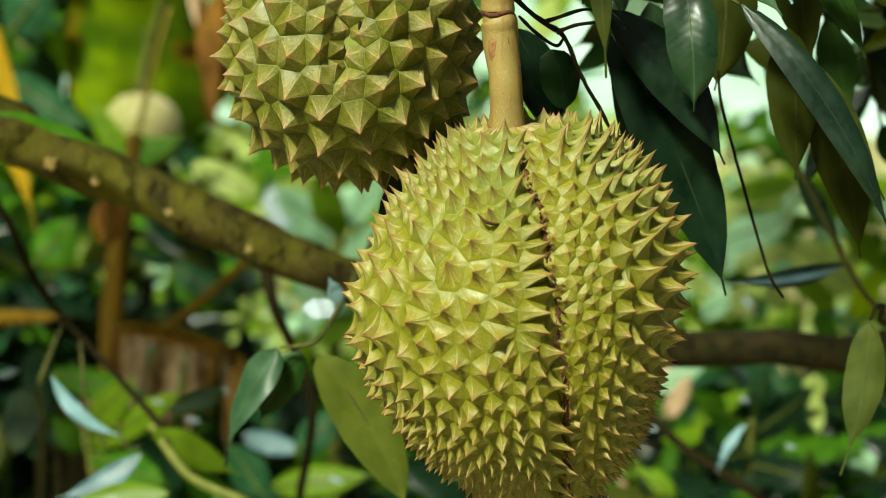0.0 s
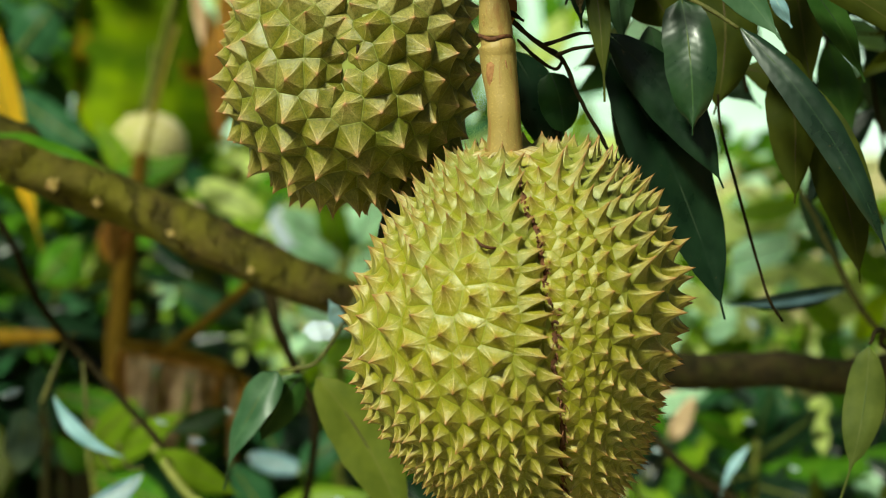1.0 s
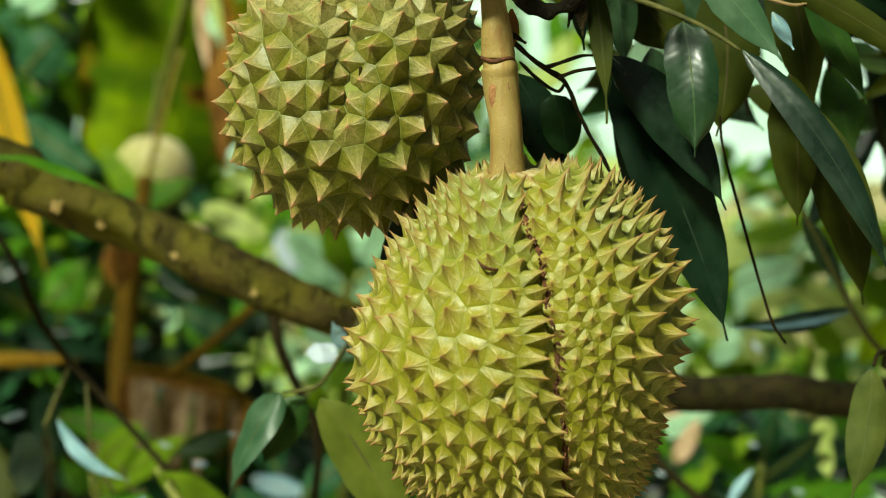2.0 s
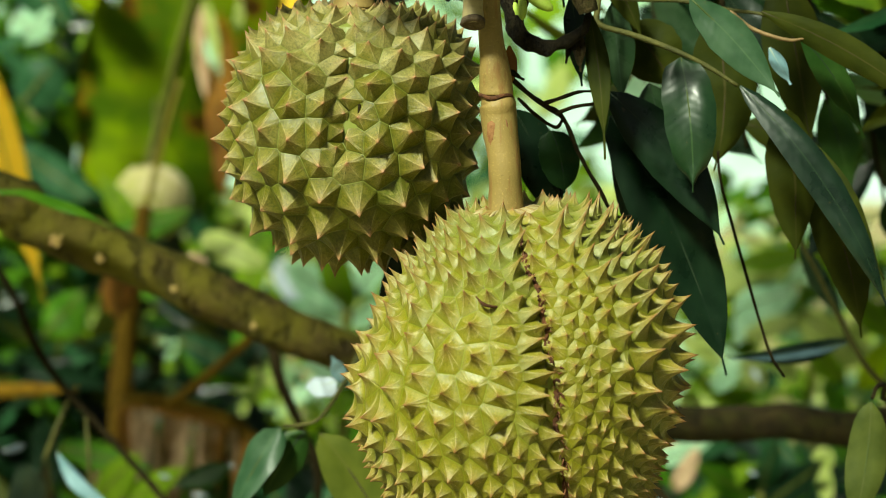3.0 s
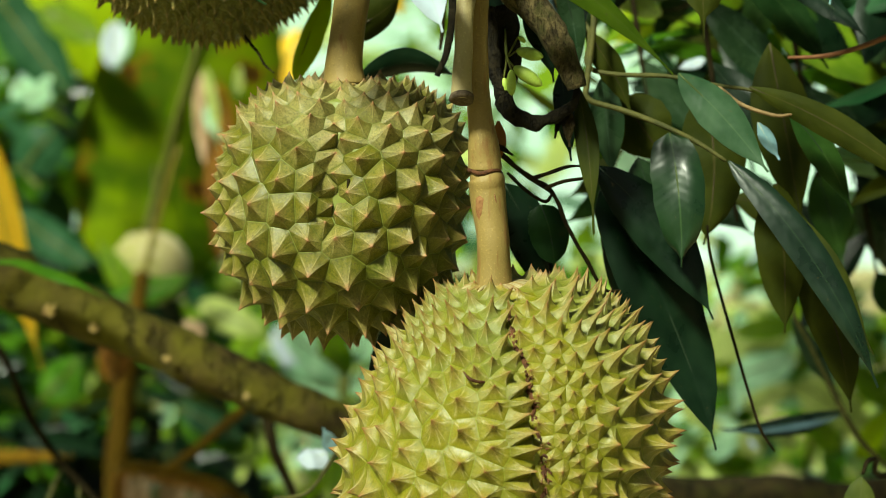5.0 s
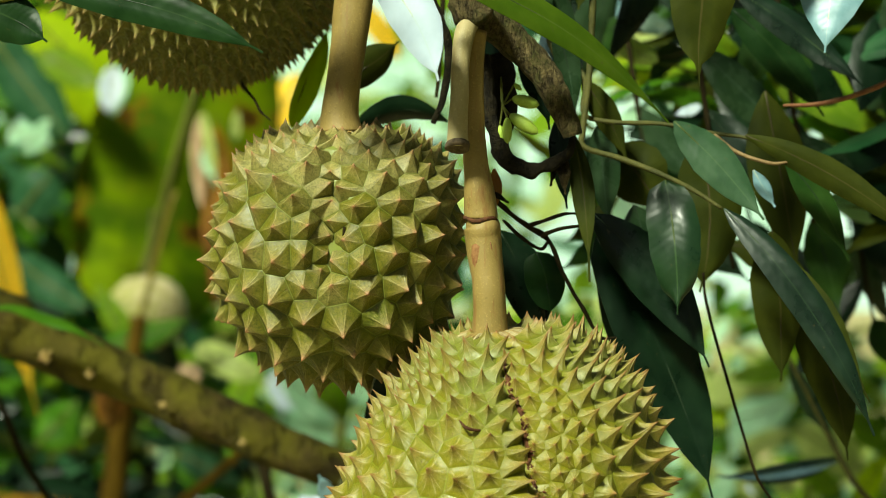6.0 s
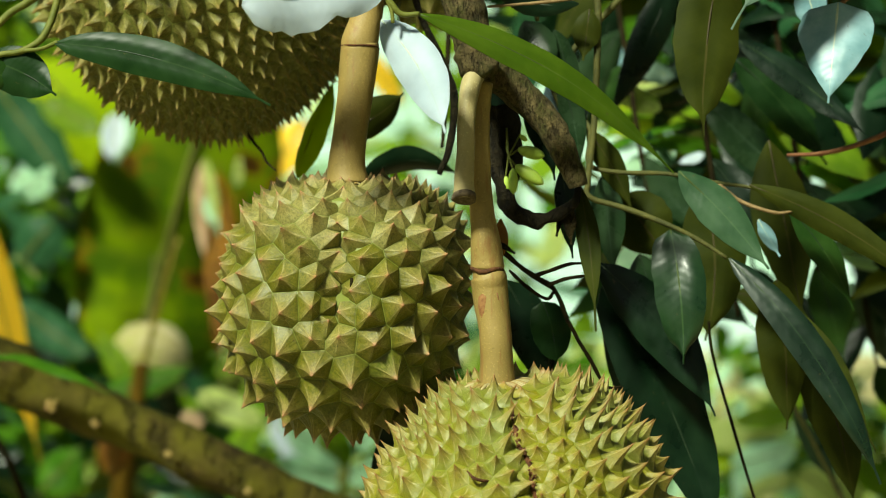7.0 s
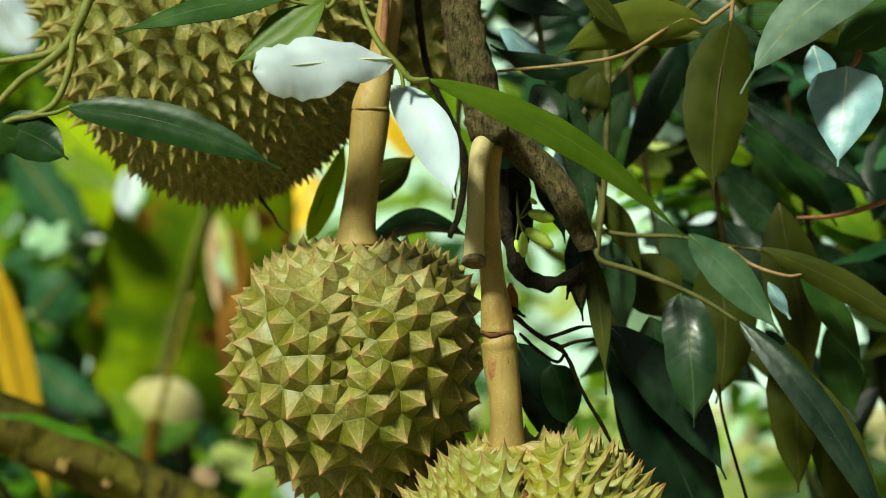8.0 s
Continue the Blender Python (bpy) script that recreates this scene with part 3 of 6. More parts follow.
def ripe_rise(d):
    a = seam_side(d)
    h = 0.74
    if -14 < a <= 0:
        h += 0.55 * blend(a, -16, -3)
    elif 0 < a < 26:
        h -= 0.30 * blend(-a, -24, -13)
    if -75 < a < -16:
        h -= 0.12 * blend(-a, 16, 30) * blend(a, -75, -55) * blend(d[2], -0.5, -0.1)
    return h + 0.48 * blend(d[2], 0.45, 0.8) - 0.3 * blend(d[2], 0.88, 0.97) + 0.36 * blend(-d[2], 0.15, 0.7)


def ripe_lean(d):
    a = seam_side(d)
    side = 0.45 * blend(a, -18, -3) if a <= 0 else 0.42 * blend(a, 12, 40)
    side *= 1.0 if abs(a) < 70 else 0.0
    return (side * math.cos(math.atan2(d[0], -d[1])), 0, 0.26 * blend(d[2], -0.20, 0.55) - 0.10 * blend(-d[2], 0.3, 0.8))


def ripe_hue(d):
    a = seam_side(d)
    h = 0.42 + 0.60 * blend(a, -4, 4) * blend(-a, -30, -14) + 0.16 * blend(a, -75, -40) * blend(-a, 4, 30)
    return h - 0.45 * blend(d[2], 0.30, 0.75) - 0.10 * blend(a, 30, 50) + 0.1 * blend(d[2], -0.5, 0)


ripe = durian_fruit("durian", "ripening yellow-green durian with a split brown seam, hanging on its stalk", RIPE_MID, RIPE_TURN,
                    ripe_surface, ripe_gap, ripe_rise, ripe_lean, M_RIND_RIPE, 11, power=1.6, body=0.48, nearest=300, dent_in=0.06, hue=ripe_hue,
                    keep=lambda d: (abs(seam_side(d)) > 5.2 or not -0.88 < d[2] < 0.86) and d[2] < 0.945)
seam_line = []
for k in range(27):
    z = 0.86 - 1.78 * k / 26
    flat = math.sqrt(1 - z * z)
    a = ripe_seam(z) + 0.030 + 0.012 * math.sin(k * 2.1) + 0.012 * math.sin(k * 5.3)
    seam_line.append(RIPE_MID + RIPE_ROT @ (Vector(ripe_surface((flat * math.sin(a), -flat * math.cos(a), z))) * 0.996))
tube("split_seam", seam_line, [0.0010 + 0.0009 * abs(math.sin(k * 1.7)) for k in range(27)], M_SEAM, ripe, "dry brown split along the seam", 8, 6, 1.0, 3, 420)
flake = random.Random(19)
for k in range(140):
    p = seam_line[1 + k % 25].lerp(seam_line[k % 25], flake.random())
    o = (p - RIPE_MID).normalized()
    q = p + o * flake.uniform(0.002, 0.005) + Vector((flake.uniform(-0.0035, 0.0045), 0, flake.uniform(-0.004, 0.003)))
    tube("dry_flake", [p - o * 0.001, p.lerp(q, 0.5) + Vector((flake.uniform(-0.001, 0.001), 0, 0.001)), q], [0.0008, flake.uniform(0.0004, 0.0010), 0.0002], M_SEAM if k % 3 else M_TWIG_RED, ripe, sides=5, per=3, rough=0.5, seed=k, grain=400)
tube("dried_bract", [(0.018, 1.201, 1.507), (0.022, 1.196, 1.503), (0.028, 1.198, 1.501), (0.034, 1.203, 1.501)], [0.0004, 0.0011, 0.0010, 0.0004], M_SEAM, ripe, "small curled brown bract", 6)
RIPE_TOP = RIPE_MID + RIPE_ROT @ Vector((0, 0, 0.117 * 0.9))
stem = tube("stalk", [RIPE_TOP + Vector((0.001, 0, -0.012)), RIPE_TOP + Vector((0, 0, 0.002)), (0.038, 1.284, 1.593), (0.035, 1.288, 1.619), (0.034, 1.287, 1.629), (0.033, 1.287, 1.633), (0.033, 1.287, 1.637), (0.032, 1.286, 1.652), (0.029, 1.286, 1.677), (0.028, 1.287, 1.707), (0.028, 1.288, 1.738), (0.030, 1.290, 1.761)],
            [0.0137, 0.0125, 0.0106, 0.0123, 0.0127, 0.0104, 0.0116, 0.0101, 0.0082, 0.0070, 0.0066, 0.0068], M_STALK, ripe, "tan fruit stalk with a ringed joint", 20, 8, 0.10, 1, 50)


def ring(name, at, axis, radius, thick, mat, parent, label="", gap=0.0, lumps=0.5):
    """A rough ring round a stalk."""
    u = Vector(axis).normalized()
    e = u.cross(Vector((0, 1, 0))).normalized()
    g = u.cross(e)
    pts = [Vector(at) + (e * math.cos(a) + g * math.sin(a)) * radius + u * (thick * lumps * math.sin(a * 3 + 1)) for a in np.linspace(0, 2 * math.pi - gap, 17)]
    return tube(name, pts, thick, mat, parent, label, 6, 2, 0.5, 2, 200)


ring("joint_scar", (0.033, 1.287, 1.634), (0.02, 0, 1), 0.0106, 0.0014, M_SEAM, stem, "dark ring scar at the joint", 0.5, 0.9)
tube("rust_streak", [(0.0318, 1.2800, 1.6240), (0.0309, 1.2798, 1.6160), (0.0311, 1.2800, 1.6060), (0.0325, 1.2806, 1.5960), (0.0335, 1.2815, 1.5880)], [0.0006, 0.0044, 0.0044, 0.0030, 0.0006], M_RUST_BARK, stem, "rusty weeping patch", 14, 5, 0.10, 3, 150)
tube("rust_streak", [(0.039, 1.276, 1.619), (0.040, 1.277, 1.612), (0.039, 1.280, 1.602)], [0.0003, 0.0010, 0.0003], M_TWIG_RED, stem, "rusty weeping streak", 6, 4, 0.6)
for a in range(120):
    b = a * 2.399
    o = Vector((math.cos(b), math.sin(b), 0))
    c = RIPE_TOP
    r = 0.016 + 0.005 * ((a * 0.618) % 1)
    o = RIPE_ROT @ o
    up = RIPE_ROT @ Vector((0, 0, 1))
    k = (a * 0.37) % 1
    tube("bristle", [c + o * 0.010 + up * 0.007, c + o * r + up * (0.0045 + 0.003 * k), c + o * (r + 0.005 + 0.008 * k) + up * (-0.002 + 0.006 * k)],
         [0.0015, 0.0013, 0.0004], M_STALK_GREY if a % 3 else M_STALK, ripe, "pale dry bristle at the stalk" if a == 0 else "", sides=5, per=3)

# ---- the green fruit ----
GREEN_MID = Vector((-0.067, 1.352, 1.612))


def green_form(ang, z):
    f = 1 - 0.19 * near(ang, radians(-10), 0.095) * blend(z, -0.25, 0.15) - 0.045 * blend(-z, 0.4, 1.0) - 0.055 * near(ang, radians(-10), 0.24) * blend(z, -0.35, 0.2)
    f += 0.13 * max(0.0, math.sin(ang)) * blend(z, 0.25, 0.75)
    for k in (-2, -1, 1, 2):
        f -= 0.02 * near(ang, k * 1.2566, 0.25)
    return f


green_surface = egg(0.0860, 0.0850, 0.0880, 0.0880, 0.64, 0.84, green_form)


def green_gap(d):
    g = 0.0188
    a = abs(math.degrees(math.atan2(d[0], -d[1])) + 10)
    if d[2] > -0.2:
        g -= 0.0098 * math.exp(-(a / 11) ** 2)
    g -= 0.0030 * blend(a, 28, 62)
    g += (0.0092 - g) * blend(d[2], 0.50, 0.90)
    g *= 1.04 + 0.40 * noise.noise(Vector(d) * 3.6)
    return g + (0.0150 - g) * blend(-d[2], 0.45, 0.95)


# hue: paler crown, and some underside shade put into the lower thorns' colour
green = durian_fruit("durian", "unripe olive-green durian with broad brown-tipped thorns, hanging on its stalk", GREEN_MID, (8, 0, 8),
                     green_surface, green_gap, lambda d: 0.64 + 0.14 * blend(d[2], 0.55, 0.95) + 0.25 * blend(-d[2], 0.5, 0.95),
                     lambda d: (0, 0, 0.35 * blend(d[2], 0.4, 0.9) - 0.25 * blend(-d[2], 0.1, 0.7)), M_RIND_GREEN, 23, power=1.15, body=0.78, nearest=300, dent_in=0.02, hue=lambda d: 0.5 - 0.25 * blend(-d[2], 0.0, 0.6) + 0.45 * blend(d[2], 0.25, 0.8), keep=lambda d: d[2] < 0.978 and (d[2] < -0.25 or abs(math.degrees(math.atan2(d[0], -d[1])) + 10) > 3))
stem = tube("stalk", [(-0.065, 1.352, 1.697), (-0.065, 1.352, 1.710), (-0.062, 1.352, 1.740), (-0.058, 1.354, 1.772), (-0.056, 1.355, 1.791), (-0.056, 1.355, 1.798), (-0.051, 1.357, 1.818), (-0.045, 1.360, 1.851), (-0.040, 1.365, 1.901), (-0.038, 1.370, 2.014)],
            [0.0155, 0.0132, 0.0119, 0.0131, 0.0137, 0.0131, 0.0111, 0.0092, 0.0088, 0.0088], M_STALK, green, "tan fruit stalk with a ringed joint", 20, 8, 0.06, 5, 50)
ring("joint_scar", (-0.056, 1.355, 1.794), (0.05, 0, 1), 0.0135, 0.0007, M_SEAM, stem, "thin ring at the joint")
tube("dry_sheath", [(-0.044, 1.346, 1.881), (-0.046, 1.343, 1.852), (-0.047, 1.341, 1.829)], [0.0022, 0.0030, 0.0010], M_TWIG_RED, stem, "reddish dry sheath", 8, 4, 0.4)
for a in range(44):
    b = a * 2.399
    o = Vector((math.cos(b), math.sin(b), 0))
    c = Vector((-0.065, 1.352, 1.695))
    k = (a * 0.37) % 1
    tube("bristle", [c + o * 0.010, c + o * 0.015 + Vector((0, 0, 0.001)), c + o * (0.019 + 0.004 * k) + Vector((0, 0, 0.004 * k - 0.002))],
         [0.0011, 0.0010, 0.0003], M_STALK_GREY if a % 2 else M_STALK, green, sides=5, per=3)
tube("beetle_hole", [(-0.058, 1.272, 1.629), (-0.058, 1.272, 1.622)], [0.0010, 0.0012], M_TWIG, green, "small dark blemish", 6, 3)

# ---- the brown fruit, seen from below ----
BROWN_MID = Vector((-0.201, 1.490, 1.893))


def brown_form(ang, z):
    f = 1.0 + 0.27 * max(0.0, math.sin(ang)) * blend(-z, -0.3, 0.45)
    for k in range(5):
        f -= 0.035 * near(ang, radians(8) + k * 1.2566, 0.20)
    return f


brown_surface = egg(0.118, 0.114, 0.135, 0.156, 0.85, 1.02, brown_form)
brown = durian_fruit("durian", "brownish-green durian with hooked thorns, its tapered underside shown", BROWN_MID, (0, -20, 0), brown_surface,
                     lambda d: 0.0150 + (0.0074 - 0.0150) * blend(-d[2], 0.15, 0.90), lambda d: 0.95 + 0.25 * blend(-d[2], 0.4, 0.9),
                     lambda d: (0, 0, -0.25 * blend(-d[2], 0.0, 0.7)), M_RIND_BROWN, 37, power=1.9, body=0.32, nearest=300)
tube("dry_style", [(-0.158, 1.490, 1.756), (-0.144, 1.475, 1.737), (-0.136, 1.460, 1.728), (-0.131, 1.455, 1.719), (-0.123, 1.450, 1.712)], [0.0012, 0.0012, 0.0010, 0.0009, 0.0004], M_TWIG, brown, "thread of the dried flower", 6, 4, 0.3)
tube("stalk", [BROWN_MID + Vector((-0.03, 0, 0.11)), BROWN_MID + Vector((-0.02, 0, 0.16)), (-0.20, 1.46, 2.045)], [0.013, 0.012, 0.012], M_STALK, brown, sides=14)

# ---- a fruit behind the limb ----
small = durian_fruit("durian", "pale brown durian half hidden behind the branch", (-0.011, 1.560, 1.886), (0, 0, 0), egg(0.036, 0.036, 0.042, 0.048, 0.9, 1.1, lambda a, z: 1.0),
                     lambda d: 0.0135, lambda d: 0.75, lambda d: (0, 0, -0.2), M_RIND_BROWN, 41, power=1.9, nearest=90)
tube("stalk", [Vector((-0.011, 1.560, 1.931)), Vector((-0.010, 1.560, 1.988)), (0.0, 1.52, 2.05)], 0.008, M_STALK, small, sides=12)

# ---- a far fruit, out of focus ----
far = durian_fruit("durian", "pale cream-green durian on a neighbouring tree", (-0.659, 4.330, 1.488), (0, 0, 0), egg(0.086, 0.080, 0.076, 0.088, 0.9, 1.05, lambda a, z: 1.0),
                   lambda d: 0.017, lambda d: 0.30, lambda d: (0, 0, 0), M_RIND_PALE, 51, nearest=60, hue=lambda d: 0.25 + 0.4 * d[2] + 0.3 * d[0])
tube("stalk", [(-0.659, 4.330, 1.566), (-0.692, 4.600, 1.678), (-0.737, 5.000, 2.162)], [0.006, 0.003, 0.003], M_TWIG_OLIVE, far, sides=10)

# ---- the tree that bears them ----
tree = thing("durian_tree", (-1.45, 1.95, 0), "durian tree with a grey-brown trunk and long bearing limbs", "tree")
tube("trunk", [(-1.45, 1.95, -0.05), (-1.42, 1.95, 0.8), (-1.46, 1.93, 1.6), (-1.43, 1.9, 2.6), (-1.52, 1.70, 3.6), (-1.62, 1.25, 4.4), (-1.70, 0.80, 5.0)], [0.20, 0.165, 0.155, 0.13, 0.09, 0.05, 0.015], M_BARK, tree, sides=20, rough=0.15, grain=9)
for k, tip in enumerate(((-2.2, 1.0, 4.5), (-1.9, 0.3, 4.7), (-1.4, 1.0, 4.9), (-2.3, 0.5, 5.1))):
    tube("limb", [(-1.55, 1.86, 3.4 + 0.15 * k), Vector((-1.6, 1.84, 3.8 + 0.15 * k)).lerp(Vector(tip), 0.5), tip], [0.05, 0.032, 0.010], M_BARK, tree, sides=10, rough=0.2, grain=20)
tube("limb", [(-1.43, 1.91, 1.95), (-1.0, 1.72, 2.03), (-0.5, 1.52, 2.07), (0.0, 1.37, 2.06), (0.5, 1.42, 2.10), (0.95, 1.55, 2.16)], [0.05, 0.042, 0.036, 0.032, 0.027, 0.018], M_BARK, tree, sides=14, rough=0.2, grain=20)
bough = tube("bough", [(-1.46, 1.95, 1.66), (-1.0, 1.99, 1.64), (-0.498, 2.020, 1.554), (-0.441, 2.030, 1.527), (-0.347, 2.030, 1.489), (-0.241, 2.040, 1.440), (-0.158, 2.060, 1.400), (-0.087, 2.090, 1.369), (-0.013, 2.120, 1.336), (0.051, 2.150, 1.314)],
             [0.0383, 0.0335, 0.0299, 0.0281, 0.0269, 0.0269, 0.0239, 0.0234, 0.0212, 0.0139], M_BARK_MOSS, tree, "mossy brown bough", 18, 8, 0.16, 4, 28)
# Right part of the bough: its shade is painted as near-black bark.
tube("bough", [(-0.050, 2.130, 1.349), (0.078, 2.180, 1.303), (0.264, 2.220, 1.282), (0.399, 2.240, 1.280), (0.551, 2.260, 1.282), (0.95, 2.3, 1.44), (1.3, 2.35, 1.47)], [0.0165, 0.0229, 0.0222, 0.0218, 0.0213, 0.015, 0.008], M_BARK_DARK, tree, "black-brown bough, its shade put into the bark colour", 18, 8, 0.16, 6, 28)
for k, (at, s) in enumerate((((-0.400, 1.975, 1.504), 0.013), ((-0.355, 1.980, 1.487), 0.009), ((-0.283, 2.000, 1.455), 0.008), ((-0.202, 2.010, 1.416), 0.008))):
    for j in range(7):
        b = j * 2.399 + k
        tip = Vector(at) + Vector((math.cos(b), -0.5, math.sin(b))) * s * (0.35 + 0.65 * ((j * 0.618) % 1))
        tube("flower_scar", [at, Vector(at).lerp(tip, 0.85)], [s * 0.30, s * 0.12], M_STALK, tree, sides=6, per=3)
branch = tube("branch", [(0.02, 1.37, 2.06), (0.002, 1.330, 1.942), (0.005, 1.315, 1.891), (0.010, 1.310, 1.850), (0.017, 1.305, 1.818), (0.025, 1.305, 1.786), (0.037, 1.312, 1.772), (0.055, 1.318, 1.758), (0.075, 1.318, 1.737), (0.087, 1.315, 1.715), (0.094, 1.312, 1.699), (0.096, 1.312, 1.692)],
              [0.016, 0.0131, 0.0131, 0.0139, 0.0139, 0.0131, 0.0127, 0.0116, 0.0104, 0.0092, 0.0076, 0.0066], M_BARK, tree, "rough-barked side branch with a broken end", 20, 12, 0.15, 7, 120)
tube("knot", [(0.019, 1.290, 1.783), (0.026, 1.285, 1.775), (0.034, 1.288, 1.767)], [0.010, 0.0145, 0.010], M_BARK, tree, sides=14, rough=0.45, seed=8, grain=110)
stub = tube("cut_stub", [(0.028, 1.286, 1.770), (0.022, 1.277, 1.759), (0.019, 1.270, 1.740), (0.018, 1.266, 1.713), (0.017, 1.264, 1.691), (0.017, 1.264, 1.682)],
            [0.0067, 0.0067, 0.0062, 0.0062, 0.0067, 0.0079], M_STALK_GREY, tree, "tan cut-off fruit stalk", 18, 8, 0.10, 9, 60)
cut = Vector((0.017, 1.262, 1.681))
tube("cut_face", [cut - Vector((0, -0.45, -0.9)) * 0.003, cut, cut + Vector((0, -0.45, -0.9)) * 0.0012], [0.0078, 0.0082, 0.0067], M_CUT, stub, "dark dry cut face", 20, 2, 0.12, 5, 200)
tube("dead_twig", [(0.036, 1.345, 1.751), (0.039, 1.345, 1.723), (0.044, 1.342, 1.695), (0.056, 1.338, 1.673), (0.076, 1.338, 1.671), (0.094, 1.340, 1.681), (0.099, 1.345, 1.695)], [0.0036, 0.0047, 0.0051, 0.0059, 0.0051, 0.0036, 0.0016], M_DEADWOOD, tree, "black crooked dead twig", 12, 9, 0.6, 11, 130)
tube("dead_twig", [(0.045, 1.360, 1.753), (0.053, 1.360, 1.720), (0.047, 1.355, 1.684), (0.056, 1.350, 1.673)], [0.0096, 0.0088, 0.0048, 0.0028], M_DEADWOOD, tree, "", 10, 6, 0.4, 12, 90)
tube("dead_twig", [(-0.025, 1.400, 1.908), (-0.022, 1.400, 1.866), (-0.015, 1.395, 1.827), (0.001, 1.390, 1.792), (0.011, 1.385, 1.761), (0.008, 1.380, 1.726), (0.000, 1.380, 1.705)], [0.0029, 0.0029, 0.0025, 0.0027, 0.0033, 0.0029, 0.0021], M_DEADWOOD, tree, "", 8, 6, 0.25, 13, 110)
tube("dead_twig", [(0.043, 1.330, 1.649), (0.056, 1.345, 1.639), (0.069, 1.360, 1.630), (0.083, 1.370, 1.621), (0.095, 1.375, 1.595), (0.109, 1.380, 1.571), (0.121, 1.385, 1.552), (0.133, 1.390, 1.551)], [0.0022, 0.0019, 0.0020, 0.0019, 0.0017, 0.0016, 0.0014, 0.0008], M_TWIG, tree, "", 8, 6, 0.5, 14, 110)
tube("dead_twig", [(0.067, 1.360, 1.631), (0.079, 1.360, 1.635), (0.095, 1.365, 1.640), (0.112, 1.370, 1.640)], [0.0016, 0.0014, 0.0012, 0.0009], M_TWIG, tree, "", 8, 6, 0.5, 15, 110)
tube("dead_twig", [(0.077, 1.365, 1.624), (0.089, 1.365, 1.629), (0.101, 1.370, 1.631), (0.114, 1.375, 1.634)], [0.0016, 0.0014, 0.0016, 0.0009], M_TWIG, tree, "", 8, 6, 0.5, 16, 110)
tube("dead_twig", [(0.050, 1.350, 1.635), (0.062, 1.360, 1.624), (0.077, 1.370, 1.615), (0.083, 1.370, 1.621)], [0.0012, 0.0012, 0.0012, 0.0009], M_TWIG, tree, "", 8, 6, 0.5, 17, 110)
for base, tip, w in (((0.043, 1.320, 1.670), (0.042, 1.310, 1.637), 26), ((0.040, 1.310, 1.654), (0.052, 1.300, 1.646), 10), ((0.090, 1.345, 1.683), (0.093, 1.340, 1.653), 26), ((0.087, 1.350, 1.679), (0.083, 1.345, 1.659), 12)):
    v, f, s, c = blade(base, tip, w * 1.33 / 3396, (0.3, -1, 0), fold=0.7, wave=0.15, seed=w)
    raw("dry_shred", v, f, [M_LEAF_RUST if w == 26 and base[0] < 0.08 else M_BARK_DARK, M_BARK_DARK], tree, "torn dry bark", slots=s)
pods = thing("bud_cluster", (0.054, 1.345, 1.711), "small cluster of pale green buds on the branch", "buds")
for base, tip, w in (((0.056, 1.340, 1.720), (0.074, 1.335, 1.715), 22), ((0.054, 1.335, 1.708), (0.073, 1.330, 1.695), 24), ((0.052, 1.335, 1.706), (0.052, 1.330, 1.688), 17), ((0.057, 1.340, 1.730), (0.062, 1.340, 1.726), 9), ((0.047, 1.340, 1.701), (0.049, 1.340, 1.688), 14)):
    a, b = Vector(base), Vector(tip)
    r = w * 1.34 / 3396 / 2
    tube("bud", [a, a.lerp(b, 0.12), a.lerp(b, 0.35), a.lerp(b, 0.62), a.lerp(b, 0.88), b], [r * 0.3, r * 0.7, r, r * 1.02, r * 0.65, r * 0.12], M_POD, pods, sides=12, per=4, rough=0.08)
    tube("bud_stalk", [a, Vector((0.049, 1.345, 1.717)), Vector((0.048, 1.350, 1.736))], 0.0007, M_TWIG_GREEN, pods, sides=6)


# ---- leafy twigs of the tree ----
def twig(name, label, points, radii, mat, group="leafy twigs"):
    ob = thing(name, points[0], label, "twig", group)
    tube("stem", points, radii, mat, ob, sides=8, rough=0.15)
    return ob


DEEP, GL = M_LEAF_DEEP, M_LEAF_GLOSS
D, B, MID, L, O, PA, SI = M_LEAF_DARK, M_LEAF_BLUE, M_LEAF_MID, M_LEAF_LIME, M_LEAF_OLIVE, M_LEAF_GLARE, M_LEAF_SILVER
t1 = twig("leafy_twig", "green twig with long lime leaves and leaves painted pale for sky glare", [(-0.06, 1.33, 2.06), (-0.064, 1.260, 1.903), (-0.057, 1.235, 1.852), (-0.046, 1.225, 1.824), (-0.032, 1.222, 1.807), (-0.024, 1.222, 1.798), (-0.012, 1.222, 1.798)], [0.003, 0.0024, 0.0022, 0.0021, 0.002, 0.0018, 0.0014], M_TWIG_GREEN)
tube("petiole", [(-0.034, 1.222, 1.809), (-0.030, 1.222, 1.800), (-0.029, 1.222, 1.792)], 0.0013, M_TWIG_GREEN, t1, sides=6)
leaf(t1, (-0.013, 1.222, 1.798), (0.161, 1.300, 1.701), 0.0245, M_LEAF_FRESH, O, "long fresh green leaf lit through", (0.25, -1, 0.35), curl=0.035, bend=-0.055, fold=0.35, full=0.8)
# White stands in for sky glare on these two leaves.
leaf(t1, (-0.034, 1.222, 1.811), (-0.122, 1.180, 1.797), 0.0440, PA, PA, "leaf with a torn edge, its sky glare painted white", (-0.1, -1, 0.25), torn=0.55, curl=0.02, fold=0.12, wave=0.10, full=0.42, peak=1.5, tail=0.0, bend=0.02)
leaf(t1, (-0.038, 1.245, 1.798), (0.005, 1.180, 1.717), 0.0316, PA, SI, "leaf with dark spots, its sky glare painted pale", (-0.6, -0.8, 0.6), bend=-0.05, fold=0.12, full=0.6)
